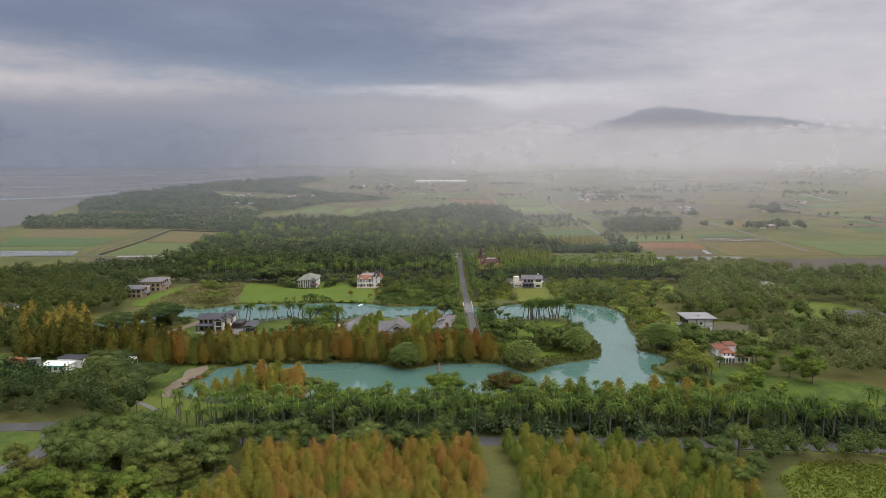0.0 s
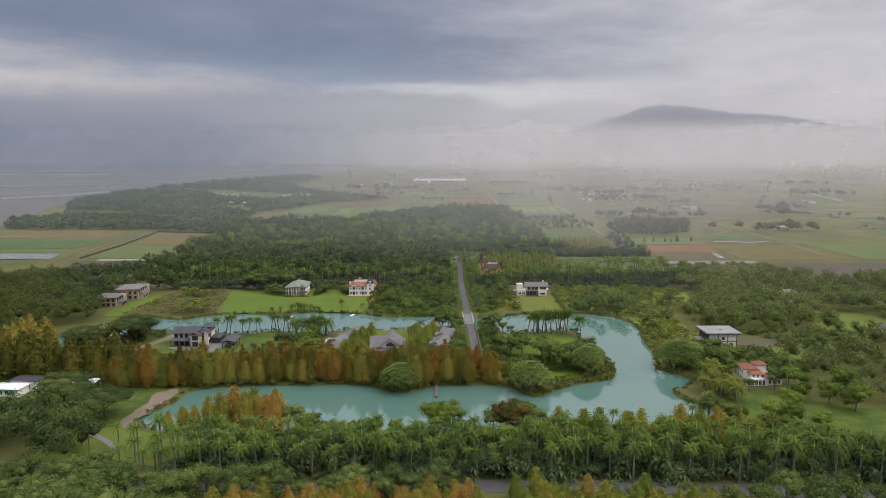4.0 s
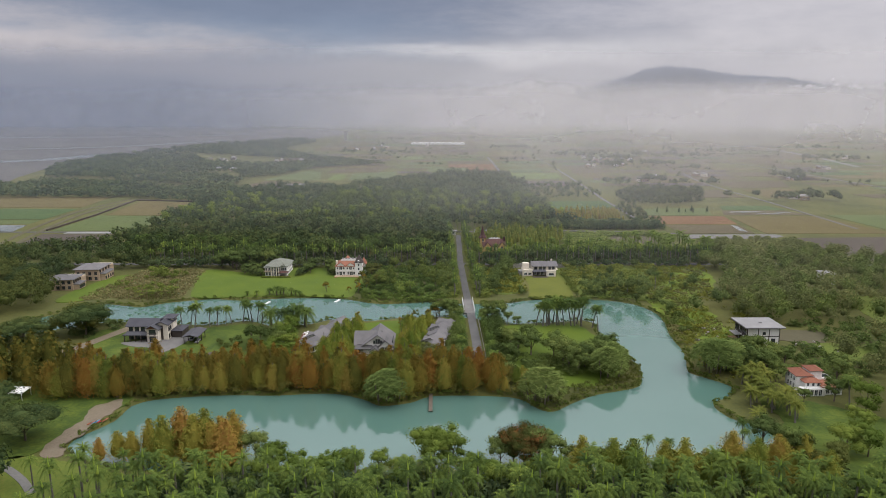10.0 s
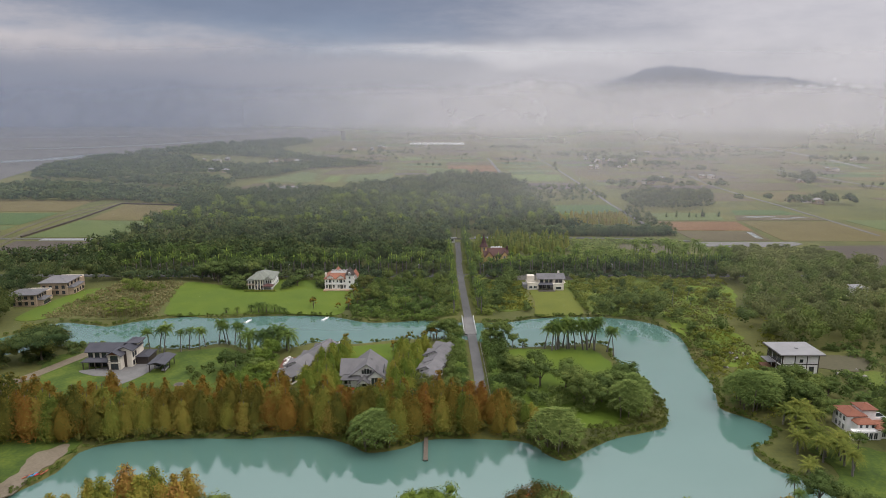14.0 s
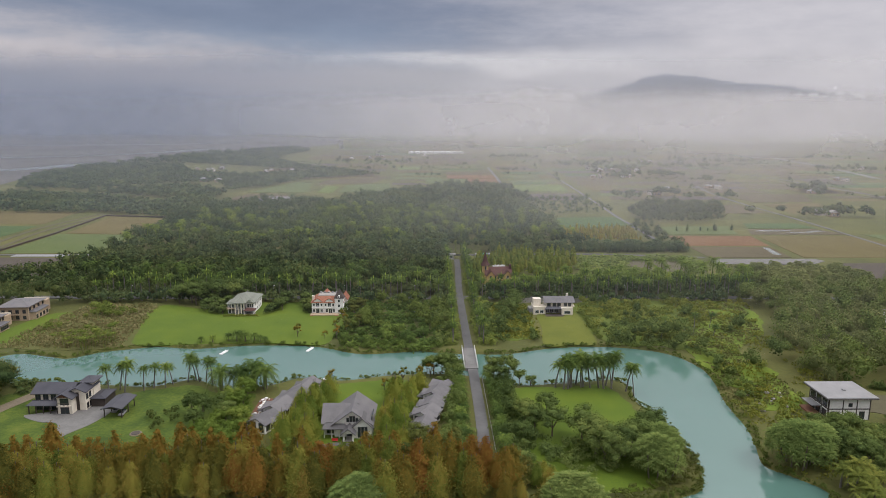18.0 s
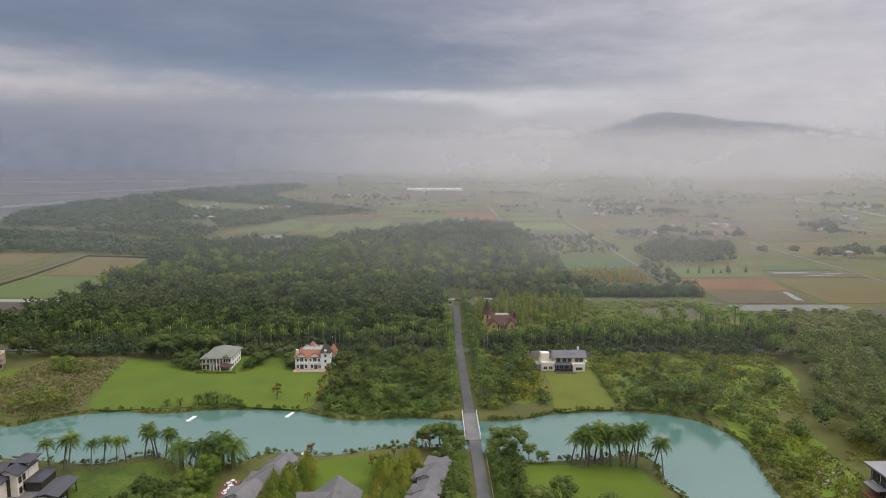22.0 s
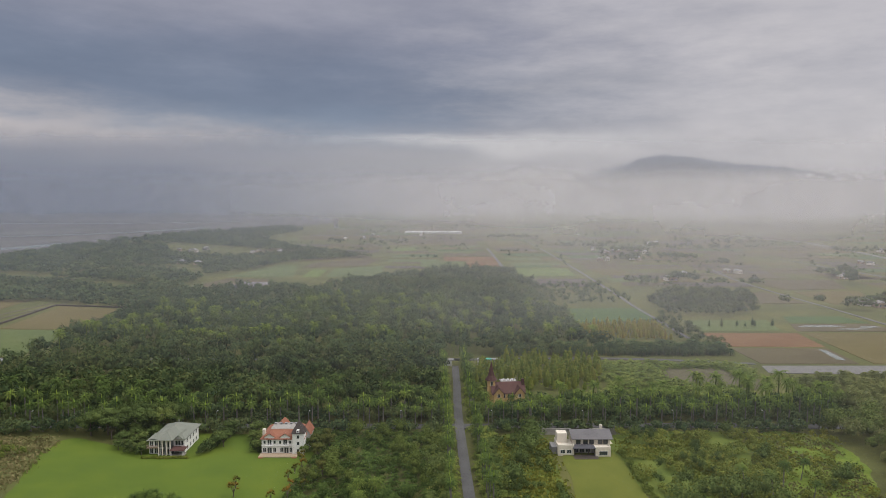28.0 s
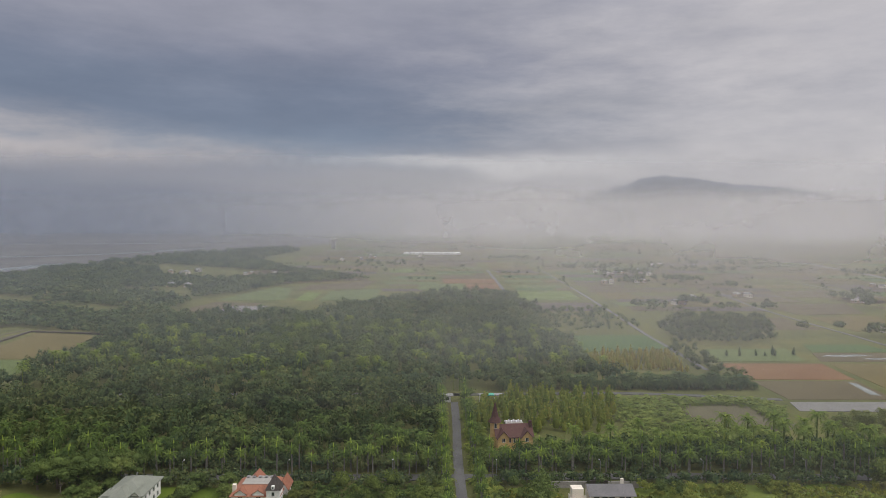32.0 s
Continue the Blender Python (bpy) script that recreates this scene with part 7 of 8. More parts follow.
mass("palm_undergrowth", "shrubs and young palms under the palm rows", [(-60, 179), (140, 172), (140, 190), (80, 196), (-46, 196)], 2.6, FERN_FORMS + BUSH_FORMS, G_FOREST, 16, 1.7, category="shrubs")
mass("palm_row_filler", "further royal palms between the front rows", [(-62, 181), (130, 174), (130, 190), (84, 194), (-48, 195)], 4.3, PALM_FORMS, G_PALM, 116, 0.80)
# fringe of low growth all along the shore
r = np.random.RandomState(77)
out = []
for a_, b_ in zip(SHORE, np.roll(SHORE, -1, 0)):
    side = np.array([b_[1] - a_[1], a_[0] - b_[0]]) / max(1e-6, np.hypot(*(b_ - a_)))
    for k_ in range(int(np.hypot(*(b_ - a_)) / 0.8) + 1):
        p_ = a_ + (b_ - a_) * r.random() - side * r.uniform(-0.2, 1.6) * INSIDE_LEFT
        if abs(p_[0] - 21.6) > 3.6:
            v, f = (BUSH_FORMS + TUFT_FORMS)[r.randint(8)]
            s_ = r.uniform(0.22, 0.6)
            out.append((v * s_ + (p_[0], p_[1], -0.35), f))
tagged(new("shore_growth", mesh_of("shore_growth", *join_np(out), G_SHRUB)), "fringe of grass and low shrubs along the water", "shrubs", kind="stuff")
# near bank
grove(YELLOW, [(34, 193), (90, 188), (92, 204), (40, 200)], 4.6, 1.25, 17, "near bank trees", shore=0.5)
grove(LIGHT, [(-44, 192), (34, 191), (34, 200), (-44, 201)], 5.2, 0.58, 18, "near bank trees", shore=0.3)
for x, y, s in ((6.4, 205.0, 0.9), (9.8, 205.6, 1.0), (8.2, 203.4, 0.8), (12.2, 204.4, 0.75)):
    plant(LIGHT, x, y, s, x, "near bank trees")
for x, y, s in ((-26, 202, 0.75), (-21, 200, 0.6), (-15, 201, 0.55), (-9, 200, 0.6), (-3, 201, 0.6), (16, 200, 0.55)):
    plant(LIGHT, x, y, s, x, "near bank trees")
for x, y, s in ((25.5, 203.5, 0.85), (29.5, 205, 0.95), (27.5, 201.5, 0.8)):
    plant(FLAME, x, y, s, x, "near bank trees")
plant(BROAD, 22.5, 203, 0.75, 8, "near bank trees")
plant(BROAD, 33.5, 203.5, 0.95, 7, "near bank trees")
plant(BROAD, 31.5, 206, 0.9, 11, "near bank trees")
grove(OLIVE, [(37, 200), (54, 200), (54, 205), (37, 205)], 4.5, 0.5, 19, "near bank trees", shore=-4)
for x, y, size in ((-65.5, 206.5, 0.8), (-62, 208, 1.0), (-58.5, 207, 1.1), (-55.5, 209.5, 1.25)):
    plant(CYPRESS, x, y, size, x, "lagoon-edge cypresses")
grove(CYPRESS, [(-53, 204), (-36, 202), (-34, 210), (-44, 213), (-52, 210)], 3.1, 1.45, 20, "lagoon-edge cypresses", shore=-14, jitter=0.3)
plant(BROAD, -31, 206, 0.8, 9, "near bank trees")
plant(BROAD, -27, 203, 0.7, 10, "near bank trees")
for x, y in ((55, 206), (60, 204), (78, 210), (80, 213)):
    plant(COCO, x, y, 0.6, x, "near bank palms")
mass("bank_shrubs", "green shrubs along the near bank", [(-48, 196), (88, 194), (90, 214), (78, 206), (40, 206), (-30, 205)], 2.6, BUSH_FORMS, G_SHRUB, 21, 0.95, shore=-1.0, category="shrubs")

# west end of the lagoon
plant(RAIN, -104, 225.5, 0.95, 1, "rain trees")
plant(RAIN, -87.5, 216, 0.9, 2, "rain trees")
plant(RAIN, -112, 292, 1.0, 3, "rain trees")
plant(RAIN, -128, 283, 0.9, 4, "rain trees")
mass("rain_tree_shrubs", "dark shrubs and ferns under the rain trees", [(-140, 270), (-118, 268), (-107, 284), (-104, 300), (-112, 318), (-140, 312)], 2.8, BUSH_FORMS + FERN_FORMS, G_DARKWOOD, 255, 0.9, category="shrubs", clump=(8, -0.1))
mass("west_thicket", "dark evergreen thicket beside the path", [(-150, 190), (-124, 190), (-97, 189), (-80, 186.5), (-78, 193), (-84, 199), (-92, 204), (-95, 212), (-124, 216), (-150, 222)], 4.2, MID_FORMS, G_DARKWOOD, 22, 1.0)
mass("west_woods", "woods of green and amber trees", [(-260, 190), (-165, 190), (-165, 254), (-130, 258), (-130, 272), (-200, 300), (-260, 300)], 6.0, MID_FORMS + CONE_FORMS, G_OLIVE, 23, 1.05)
mass("west_cypresses", "rust and green cypresses west of the lagoon", [(-150, 246), (-96, 244), (-96, 256), (-126, 262), (-150, 262)], 4.2, CONE_FORMS, G_RUST, 24, 1.05)
mass("west_cypresses", "yellowing cypresses west of the lagoon", [(-190, 262), (-132, 264), (-132, 280), (-152, 282), (-190, 278)], 4.8, CONE_FORMS, G_YELLOW, 25, 1.0)
mass("west_amber_woods", "amber and green woods beyond the lagoon's arm", [(-260, 300), (-182, 296), (-158, 306), (-144, 322), (-150, 345), (-172, 352), (-200, 400), (-260, 400)], 5.2, MID_FORMS, G_OLIVE, 26, 1.0)

# cypress belt along the far bank of the front lagoon
grove(RUST + GOLD, [(-96, 240), (-70, 240), (-53, 243.5), (-35, 243.5), (-20, 244), (-11, 241), (-2, 239), (8, 242), (17, 242.5), (17, 251), (-30, 251), (-96, 250)], 3.0, 0.98, 27, "lagoon cypress belt", shore=0.3)
mass("belt_trees", "dark green trees behind the cypress belt", [(-98, 251), (-40, 251), (-40, 256.5), (-66, 258), (-98, 260)], 3.4, BUSH_FORMS + MID_FORMS[:1], G_OLIVE, 231, 1.0, category="trees", clump=(10, -0.25))
mass("villa_garden_shrubs", "loose dark shrubs on the villa lawn", [(-66, 262), (-42, 262), (-42, 292), (-52, 294), (-64, 284)], 3.6, BUSH_FORMS, G_OLIVE, 233, 0.8, category="shrubs", clump=(9, 0.1))
mass("villa_trees", "dark round trees beside the grey villa", [(-126, 288), (-108, 286), (-106, 302), (-124, 304)], 4.0, MID_FORMS, G_OLIVE, 232, 0.8, category="trees", clump=(10, -0.2))
grove(YELLOW, [(25, 243), (36, 241), (36, 252), (26, 256)], 3.6, 0.8, 28, "lagoon cypress belt", shore=0.3)
grove(RUST, [(16, 242.5), (27, 242.5), (27, 252.5), (16, 252.5)], 3.4, 0.85, 228, "lagoon cypress belt", shore=0.3)
mass("cypress_belt_back", "further rust and green cypresses behind the belt", [(-96, 249), (-40, 250.5), (16, 250.5), (16, 256), (-40, 257), (-96, 258)], 3.3, [cone_crown(310 + i, 9.0, 2.8, 7, 80, 0.27) for i in range(3)], G_RUST, 129, 0.82)
mass("cypress_understorey", "brushwood under the cypress belt", [(-96, 240), (36, 236), (36, 256), (-96, 258)], 2.8, BUSH_FORMS, G_OLIVE, 29, 0.9, shore=0.0, category="shrubs")

# garden and peninsula
for x, y, s in ((-53, 284, 0.62), (-49, 281, 0.7), (-46, 286, 0.6), (-43, 280, 0.6), (-50, 277, 0.55)):
    plant(BROAD, x, y, s, x + y, "garden trees")
grove(LIGHT, [(-47, 260), (-37.5, 260), (-37.5, 276), (-39, 296), (-44, 296)], 4.3, 0.62, 33, "garden trees")
grove(FEATHER, [(-27.5, 263), (-19, 262), (-17.5, 282), (-18, 299), (-22.5, 299), (-25, 288)], 3.4, 0.74, 34, "garden trees", jitter=0.3)
grove(FEATHER, [(-3, 262), (4.5, 259), (6.5, 286), (7.5, 299), (-1, 299)], 3.6, 0.74, 35, "garden trees", jitter=0.3)
grove(OLIVE, [(2, 256), (16, 256), (16, 264), (3, 264)], 4.6, 0.7, 36, "garden trees")
grove(LIGHT, [(-34, 256.5), (2, 256.5), (0, 261), (-30, 261)], 4.6, 0.5, 37, "garden trees")
for x, y, s in ((-4, 299, 0.7), (1, 305, 0.75), (6, 307, 0.8), (9, 309, 0.7), (-20, 305, 0.6)):
    plant(BARE, x, y, s, x, "bare garden trees")
for x, y, s in ((10, 311, 0.75), (14, 309, 0.8), (16.5, 312, 0.7), (12.5, 313, 0.55), (16.8, 308, 0.55), (8, 312.5, 0.45)):
    plant(BROAD, x, y, s, x, "bridge trees")
for x, y, s in ((28, 309, 0.75), (32, 306, 0.75), (26.6, 306, 0.55), (30, 304, 0.6), (35, 304, 0.45), (38, 302, 0.4)):
    plant(BROAD, x, y, s, x, "bridge trees")
for x, y, s in ((-81, 298, 0.95), (-79, 300, 0.9), (-77, 298.5, 1.0), (-72, 299.5, 0.7), (-70, 301.5, 0.75), (-67, 302, 0.75), (-65.5, 304, 0.7), (-62, 306, 0.8), (-60, 307.5, 0.82), (-58.5, 306, 0.8), (-57, 307, 0.84), (-54.5, 305, 0.82)):
    plant(COCO, x, y, s * (1.05 if x < -76 else 1.12), x * y, "waterside palms")
for x, y, s in ((-50, 299, 1.15), (-45, 300, 1.2), (-41.5, 302.5, 1.25), (-38, 300.5, 1.2), (-43, 298, 1.0)):
    plant(DATE, x, y, s, x * y, "date palms")
r = random.Random(9)
for i in range(17):
    plant(COCO, 45 + i * 1.05 + r.uniform(-1.4, 1.4), 301.5 + r.uniform(-2.2, 2.0), r.uniform(1.0, 1.25), i, "peninsula palms")
plant(COCO, 64.5, 298, 1.1, 70, "peninsula palms")
plant(COCO, 66, 295, 0.9, 71, "peninsula palms")
grove(BROAD, [(40, 260), (50, 256), (54, 266), (48, 276), (41, 274)], 5.6, 0.95, 38, "peninsula trees")
grove(BROAD, [(50, 254), (58, 258), (66, 266), (66, 271), (58, 270), (50, 262)], 4.4, 1.0, 39, "peninsula trees", shore=0.3)
for x, y, s in ((-4.4, 238.5, 1.1), (37, 236.5, 1.15), (91.5, 257, 1.3), (97, 260, 1.0), (62, 262, 1.0), (58.5, 253, 1.05)):
    plant(CLUMP, x, y, s, x, "waterside palm clumps")
mass("peninsula_shrubs", "shrubs and ferns between the lane and the peninsula's lawn", [(26, 257), (36, 253), (39, 262), (32, 284), (27, 300)], 2.4, BUSH_FORMS + FERN_FORMS, G_BROAD, 41, 0.8, shore=0.2, category="shrubs")
mass("peninsula_shrubs", "dark shrubs under the peninsula's trees", [(38, 250), (50, 253), (56, 262), (50, 268), (40, 266)], 2.2, BUSH_FORMS, G_BROAD, 141, 0.9, shore=0.2, category="shrubs")
mass("bank_ferns", "russet ferns along the peninsula's edge", [(36, 231), (52, 239), (66, 245), (71, 262), (66, 262), (60, 250), (44, 244)], 1.7, BUSH_FORMS, G_OLIVE, 42, 0.55, shore=0.1, category="shrubs")
grove(BROAD, [(31, 268), (39, 268), (40, 281), (31, 283)], 4.4, 0.8, 43, "peninsula trees")
# palms lining the lane
r = random.Random(12)
for x0_, spread in ((17.2, 0.6), (26.4, 0.7)):
    for y in np.concatenate([np.arange(260, 306, 3.2), np.arange(338, 396, 3.0), np.arange(404, 486, 3.0)]):
        plant(ROYAL if y > 330 else DATE, x0_ + r.uniform(-spread, spread), y + r.uniform(-0.8, 0.8), r.uniform(0.55, 0.9) if y > 330 else r.uniform(0.5, 0.7), r.random(), "lane palms")
mass("lane_hedge", "ferny hedge along the lane", [(12, 258), (19, 258), (19, 308), (12, 306)], 2.0, FERN_FORMS + BUSH_FORMS, G_BROAD, 44, 1.0, category="shrubs")
mass("lane_hedge", "ferny hedge along the lane", [(25.5, 258), (32, 258), (32, 306), (25.5, 306)], 2.0, FERN_FORMS + BUSH_FORMS, G_BROAD, 45, 1.0, category="shrubs")
mass("lane_hedge", "ferny hedge along the lane", [(13, 338), (18.5, 338), (18.5, 486), (13, 486)], 2.2, FERN_FORMS, G_SHRUB, 46, 1.05, category="shrubs")
mass("lane_hedge", "ferny hedge along the lane", [(25, 338), (31, 338), (31, 486), (25, 486)], 2.2, FERN_FORMS, G_SHRUB, 47, 1.05, category="shrubs")

mass("lane_trees", "dense dark trees along the lane", [(12.5, 258), (17.5, 258), (17.5, 309), (12.5, 307)], 3.0, MID_FORMS, G_BROAD, 144, 0.48, category="trees")
mass("lane_trees", "dense dark trees along the lane", [(26.5, 262), (33, 262), (33, 306), (26.5, 307)], 3.2, MID_FORMS, G_BROAD, 145, 0.5, category="trees")
mass("lane_trees", "dense trees along the lane", [(10, 338), (17, 338), (17, 486), (10, 486)], 3.4, MID_FORMS + SQUAT_FORMS, G_BROAD, 146, 0.6, category="trees")
mass("lane_trees", "dense trees along the lane", [(26, 340), (31, 340), (31, 486), (26, 486)], 3.4, MID_FORMS + SQUAT_FORMS, G_BROAD, 147, 0.55, category="trees")

# north bank
mass("palm_plantation", "dense plantation of young palms and trees", [(-24.5, 342), (14, 336), (14, 394), (-21, 394)], 2.6, FERN_FORMS + FERN_FORMS + BUSH_FORMS, G_PALM, 48, 0.95, category="plantation")
mass("plantation_edge", "dark shrubs and young palms along the plantation's shore", [(-22, 333), (12, 331), (13, 339), (-20, 345)], 2.0, FERN_FORMS + BUSH_FORMS, G_PALM, 149, 0.8, category="shrubs", shore=0.3)
mass("plantation_trees", "taller trees over the plantation", [(-19, 352), (13, 342), (13, 394), (-17, 394)], 4.6, MID_FORMS, G_SHRUB, 148, 0.6, category="plantation", clump=(10, 0.05))
grove(DATE, [(-22, 338), (8, 336), (8, 346), (-18, 352)], 5.0, 0.62, 49, "plantation palms")
mass("lane_meadow_grass", "tall green grass beside the lane", [(32, 344), (47, 345), (48, 388), (32, 389)], 1.6, TUFT_FORMS, G_TURF, 350, 1.0, category="grass")
mass("lane_scrub", "green scrub east of the lane", [(31, 338), (46, 341), (47, 364), (40, 394), (31, 394)], 2.5, BUSH_FORMS + MID_FORMS[:1], G_BROAD, 50, 0.9, category="shrubs", clump=(9, -0.02))
mass("garden_hedge", "clipped hedge along the white house's lawn", [(67.4, 341), (69, 341), (69.4, 376), (67.8, 376)], 0.9, BUSH_FORMS, G_SHRUB, 251, 0.5, category="hedge")
mass("villa_hedge", "dark hedge beside the villa's drive", [(-108, 286), (-105.6, 286), (-98, 300), (-95.5, 304), (-98, 305)], 1.0, BUSH_FORMS, G_BROAD, 252, 0.55, category="hedge")
mass("east_plantation", "low fruit trees and shrubs in rough grass", [(70, 342), (96, 344), (108, 360), (116, 391), (70, 391)], 2.5, BUSH_FORMS, G_SHRUB, 51, 0.95, category="plantation", clump=(9, -0.12))
mass("east_plantation_trees", "small trees among the shrubs", [(72, 346), (96, 348), (108, 362), (114, 391), (72, 391)], 4.6, MID_FORMS, G_BROAD, 153, 0.5, category="plantation", clump=(12, 0.2))
mass("east_plantation_grass", "tall grass between the shrubs", [(68, 340), (96, 342), (112, 360), (132, 391), (68, 391)], 1.7, TUFT_FORMS, G_TURF, 151, 1.0, category="grass", clump=(12, 0.05))
for x, y, s in ((99, 345, 0.75), (103.5, 349, 0.85), (108, 343, 0.7), (112, 356, 0.75), (95, 352, 0.7), (90, 343, 0.6)):
    plant(COCO, x, y, s, x + y, "east bank palms")
mass("back_road_trees", "dark trees along the back road", [(-240, 388), (-136, 389), (-134, 398), (-240, 401)], 4.2, MID_FORMS, G_DARKWOOD, 253, 0.95)
mass("tan_house_trees", "dark trees round the tan houses", [(-190, 340), (-166, 342), (-164, 360), (-160, 388), (-138, 384), (-134, 389), (-190, 389)], 4.4, MID_FORMS, G_DARKWOOD, 254, 0.75, category="trees")
mass("marsh_reeds", "tan and green marsh grass", [(-138, 336), (-95, 336), (-98, 350), (-100, 372), (-106, 390), (-132, 390)], 1.9, TUFT_FORMS, G_REED, 52, 0.9, shore=0.8, category="reeds")
mass("marsh_bushes", "bushes scattered in the marsh", [(-134, 344), (-106, 342), (-108, 384), (-128, 386)], 3.2, BUSH_FORMS, G_SHRUB, 53, 1.2, category="shrubs", clump=(9, 0.18))
mass("thin_stem_trees", "thin-stemmed trees reflected in the lagoon", [(-118, 333), (-104, 331), (-98, 337), (-100, 346), (-114, 346)], 2.3, THIN_FORMS, G_SHRUB, 54, 0.62, shore=0.4, category="trees")
for x, y, s in ((-52, 342.5, 0.5), (-55, 341.5, 0.55), (-58, 342, 0.58), (-61, 342.5, 0.5), (-57, 344.5, 0.5), (-66, 341, 0.42), (-70, 341, 0.38), (-50, 342, 0.4), (-48, 341, 0.36)):
    plant(DATE, x, y, s * 1.05, x, "shore palms")
for x, y, s in ((-38, 347, 0.75), (-28, 344, 0.6), (-24, 345, 0.6), (-21, 350, 0.6), (-39, 352, 0.6)):
    plant(BARE, x, y, s, x, "lawn saplings")
for x, y, s in ((-96, 391, 1.0), (-91, 392, 1.2), (-86, 393, 1.1), (-80, 391, 1.2), (-75, 393, 1.15), (-70, 394.5, 1.0), (-88, 388, 0.8)):
    plant(BROAD, x, y, s, x - y, "house trees")
grove(BROAD, [(-82, 378), (-75, 374), (-74, 392), (-84, 392)], 4.0, 0.5, 55, "house trees")
for x, y, s in ((-55.5, 376, 0.3), (-54.5, 379, 0.34), (-53.6, 382, 0.36), (-52.8, 385.5, 0.4), (-52.4, 389, 0.42), (-73.2, 375, 0.36), (-73.8, 378, 0.4), (-39.6, 377, 0.46), (-39.2, 380.5, 0.5), (-40.4, 384, 0.5), (-25.4, 375, 0.34), (-24.6, 378.5, 0.42), (-24, 382, 0.46), (-23.6, 386, 0.46)):
    plant(BROAD, x, y, s, x + y, "house trees")
grove(BROAD, [(-56, 378), (-51, 380), (-51, 392), (-56, 392)], 3.6, 0.5, 56, "house trees")
grove(BROAD, [(-46, 380), (-41, 380), (-41, 392), (-46, 390)], 3.6, 0.55, 57, "house trees")
grove(OLIVE, [(-22, 352), (-17, 356), (-18, 390), (-23, 390)], 4.2, 0.5, 58, "house trees")
for x, y, s in ((-25.5, 371, 0.55), (-24.6, 366, 0.65), (-25.4, 361, 0.5), (-26.2, 356, 0.55), (-23.6, 363, 0.6), (-24.4, 351, 0.5)):
    plant(BARE, x, y, s, x * y, "lawn saplings")
mass("house_shrubbery", "dark shrubs close beside the mansions", [(-56.2, 374), (-53.2, 374), (-50.8, 392), (-55, 392)], 1.9, BUSH_FORMS, G_DARKWOOD, 256, 1.0, category="shrubs")
mass("house_shrubbery", "dark shrubs close beside the mansions", [(-78, 375), (-73, 373), (-73, 386), (-80, 390)], 1.9, BUSH_FORMS, G_DARKWOOD, 257, 1.0, category="shrubs")
mass("house_shrubbery", "dark shrubs close beside the mansions", [(-42, 377), (-39, 376), (-39, 392), (-43, 392)], 1.8, BUSH_FORMS, G_DARKWOOD, 258, 1.0, category="shrubs")
mass("east_bank_scrub", "green scrub on the east bank", [(88, 262), (112, 290), (114, 335), (128, 345), (140, 392), (112, 392), (98, 345), (70, 341), (90, 332), (95, 312), (90, 285)], 2.7, BUSH_FORMS, G_SHRUB, 59, 0.9, shore=0.3, category="shrubs", clump=(8, 0.36))
mass("east_bank_thicket", "dark thicket along the water's edge", [(66, 338), (86, 333), (96, 318), (94, 290), (100, 292), (102, 322), (98, 338), (80, 346), (66, 346)], 2.4, BUSH_FORMS + MID_FORMS[:1], G_BROAD, 159, 0.85, shore=0.2, category="shrubs", clump=(9, -0.15))
mass("east_bank_grass", "tall grass on the east bank", [(90, 285), (112, 292), (114, 335), (128, 345), (138, 390), (112, 391), (98, 345), (95, 312)], 1.8, TUFT_FORMS, G_REED, 160, 0.7, category="grass", clump=(11, -0.15))
mass("east_meadow_growth", "low green growth with russet tufts on the east meadow", [(98, 286), (128, 301), (142, 360), (140, 391), (118, 391), (100, 342)], 1.9, TUFT_FORMS + BUSH_FORMS[:2], G_TURF, 161, 0.6, category="grass", clump=(10, 0.08))
mass("hall_grass", "rough grass and low plants round the white hall", [(88, 250), (104, 252), (112, 268), (110, 296), (98, 300), (92, 284)], 1.8, TUFT_FORMS + BUSH_FORMS[:1], G_TURF, 162, 0.7, category="grass", shore=0.3, clump=(8, -0.15))
mass("east_bank_trees", "trees and palms above the east bank", [(96, 290), (112, 292), (130, 345), (124, 391), (112, 345), (98, 338)], 5.0, MID_FORMS + PALM_FORMS[:1], G_BROAD, 60, 0.72, shore=1.0, clump=(14, 0.3))
grove(BROAD, [(99, 249), (108, 250), (108, 266), (102, 268)], 4.6, 0.8, 61, "east bank trees", shore=0.0)
for x, y, s in ((104, 265, 0.8), (107.5, 268, 0.75), (110, 262, 0.8), (115, 262, 0.7), (104, 272, 0.6)):
    plant(BROAD, x, y, s, x, "pavilion trees")
r = random.Random(15)
for i in range(27):
    y = 221 + r.uniform(0, 27)
    plant(LOWPALM, 86 + 0.35 * (y - 221) + r.uniform(0, 12 if y < 240 else 8), y, r.uniform(0.75, 1.1), i + 200, "south-east palms")
for x, y, s in ((100.7, 207.5, 0.85), (105, 206.3, 0.75), (111.2, 203.5, 0.7), (110, 217, 0.8), (119, 229, 0.95), (129, 217, 0.95), (132, 229, 1.0), (124, 222, 0.8)):
    plant(LIGHT, x, y, s, x, "lawn trees")
for x, y, s in ((117, 232.5, 1.0), (84, 212, 0.9), (88, 206, 0.8)):
    plant(BROAD if y < 215 else COCO, x, y, s, x, "villa trees")
for x, y, s in ((114.6, 235.4, 0.72), (121.5, 240, 0.75), (106, 234.5, 0.5), (122, 247, 0.85), (105.5, 248.5, 0.7)):
    plant(BROAD, x, y, s, x + y, "villa trees")
grove(OLIVE, [(84, 196), (96, 192), (98, 204), (86, 208)], 4.6, 0.6, 63, "near bank trees")
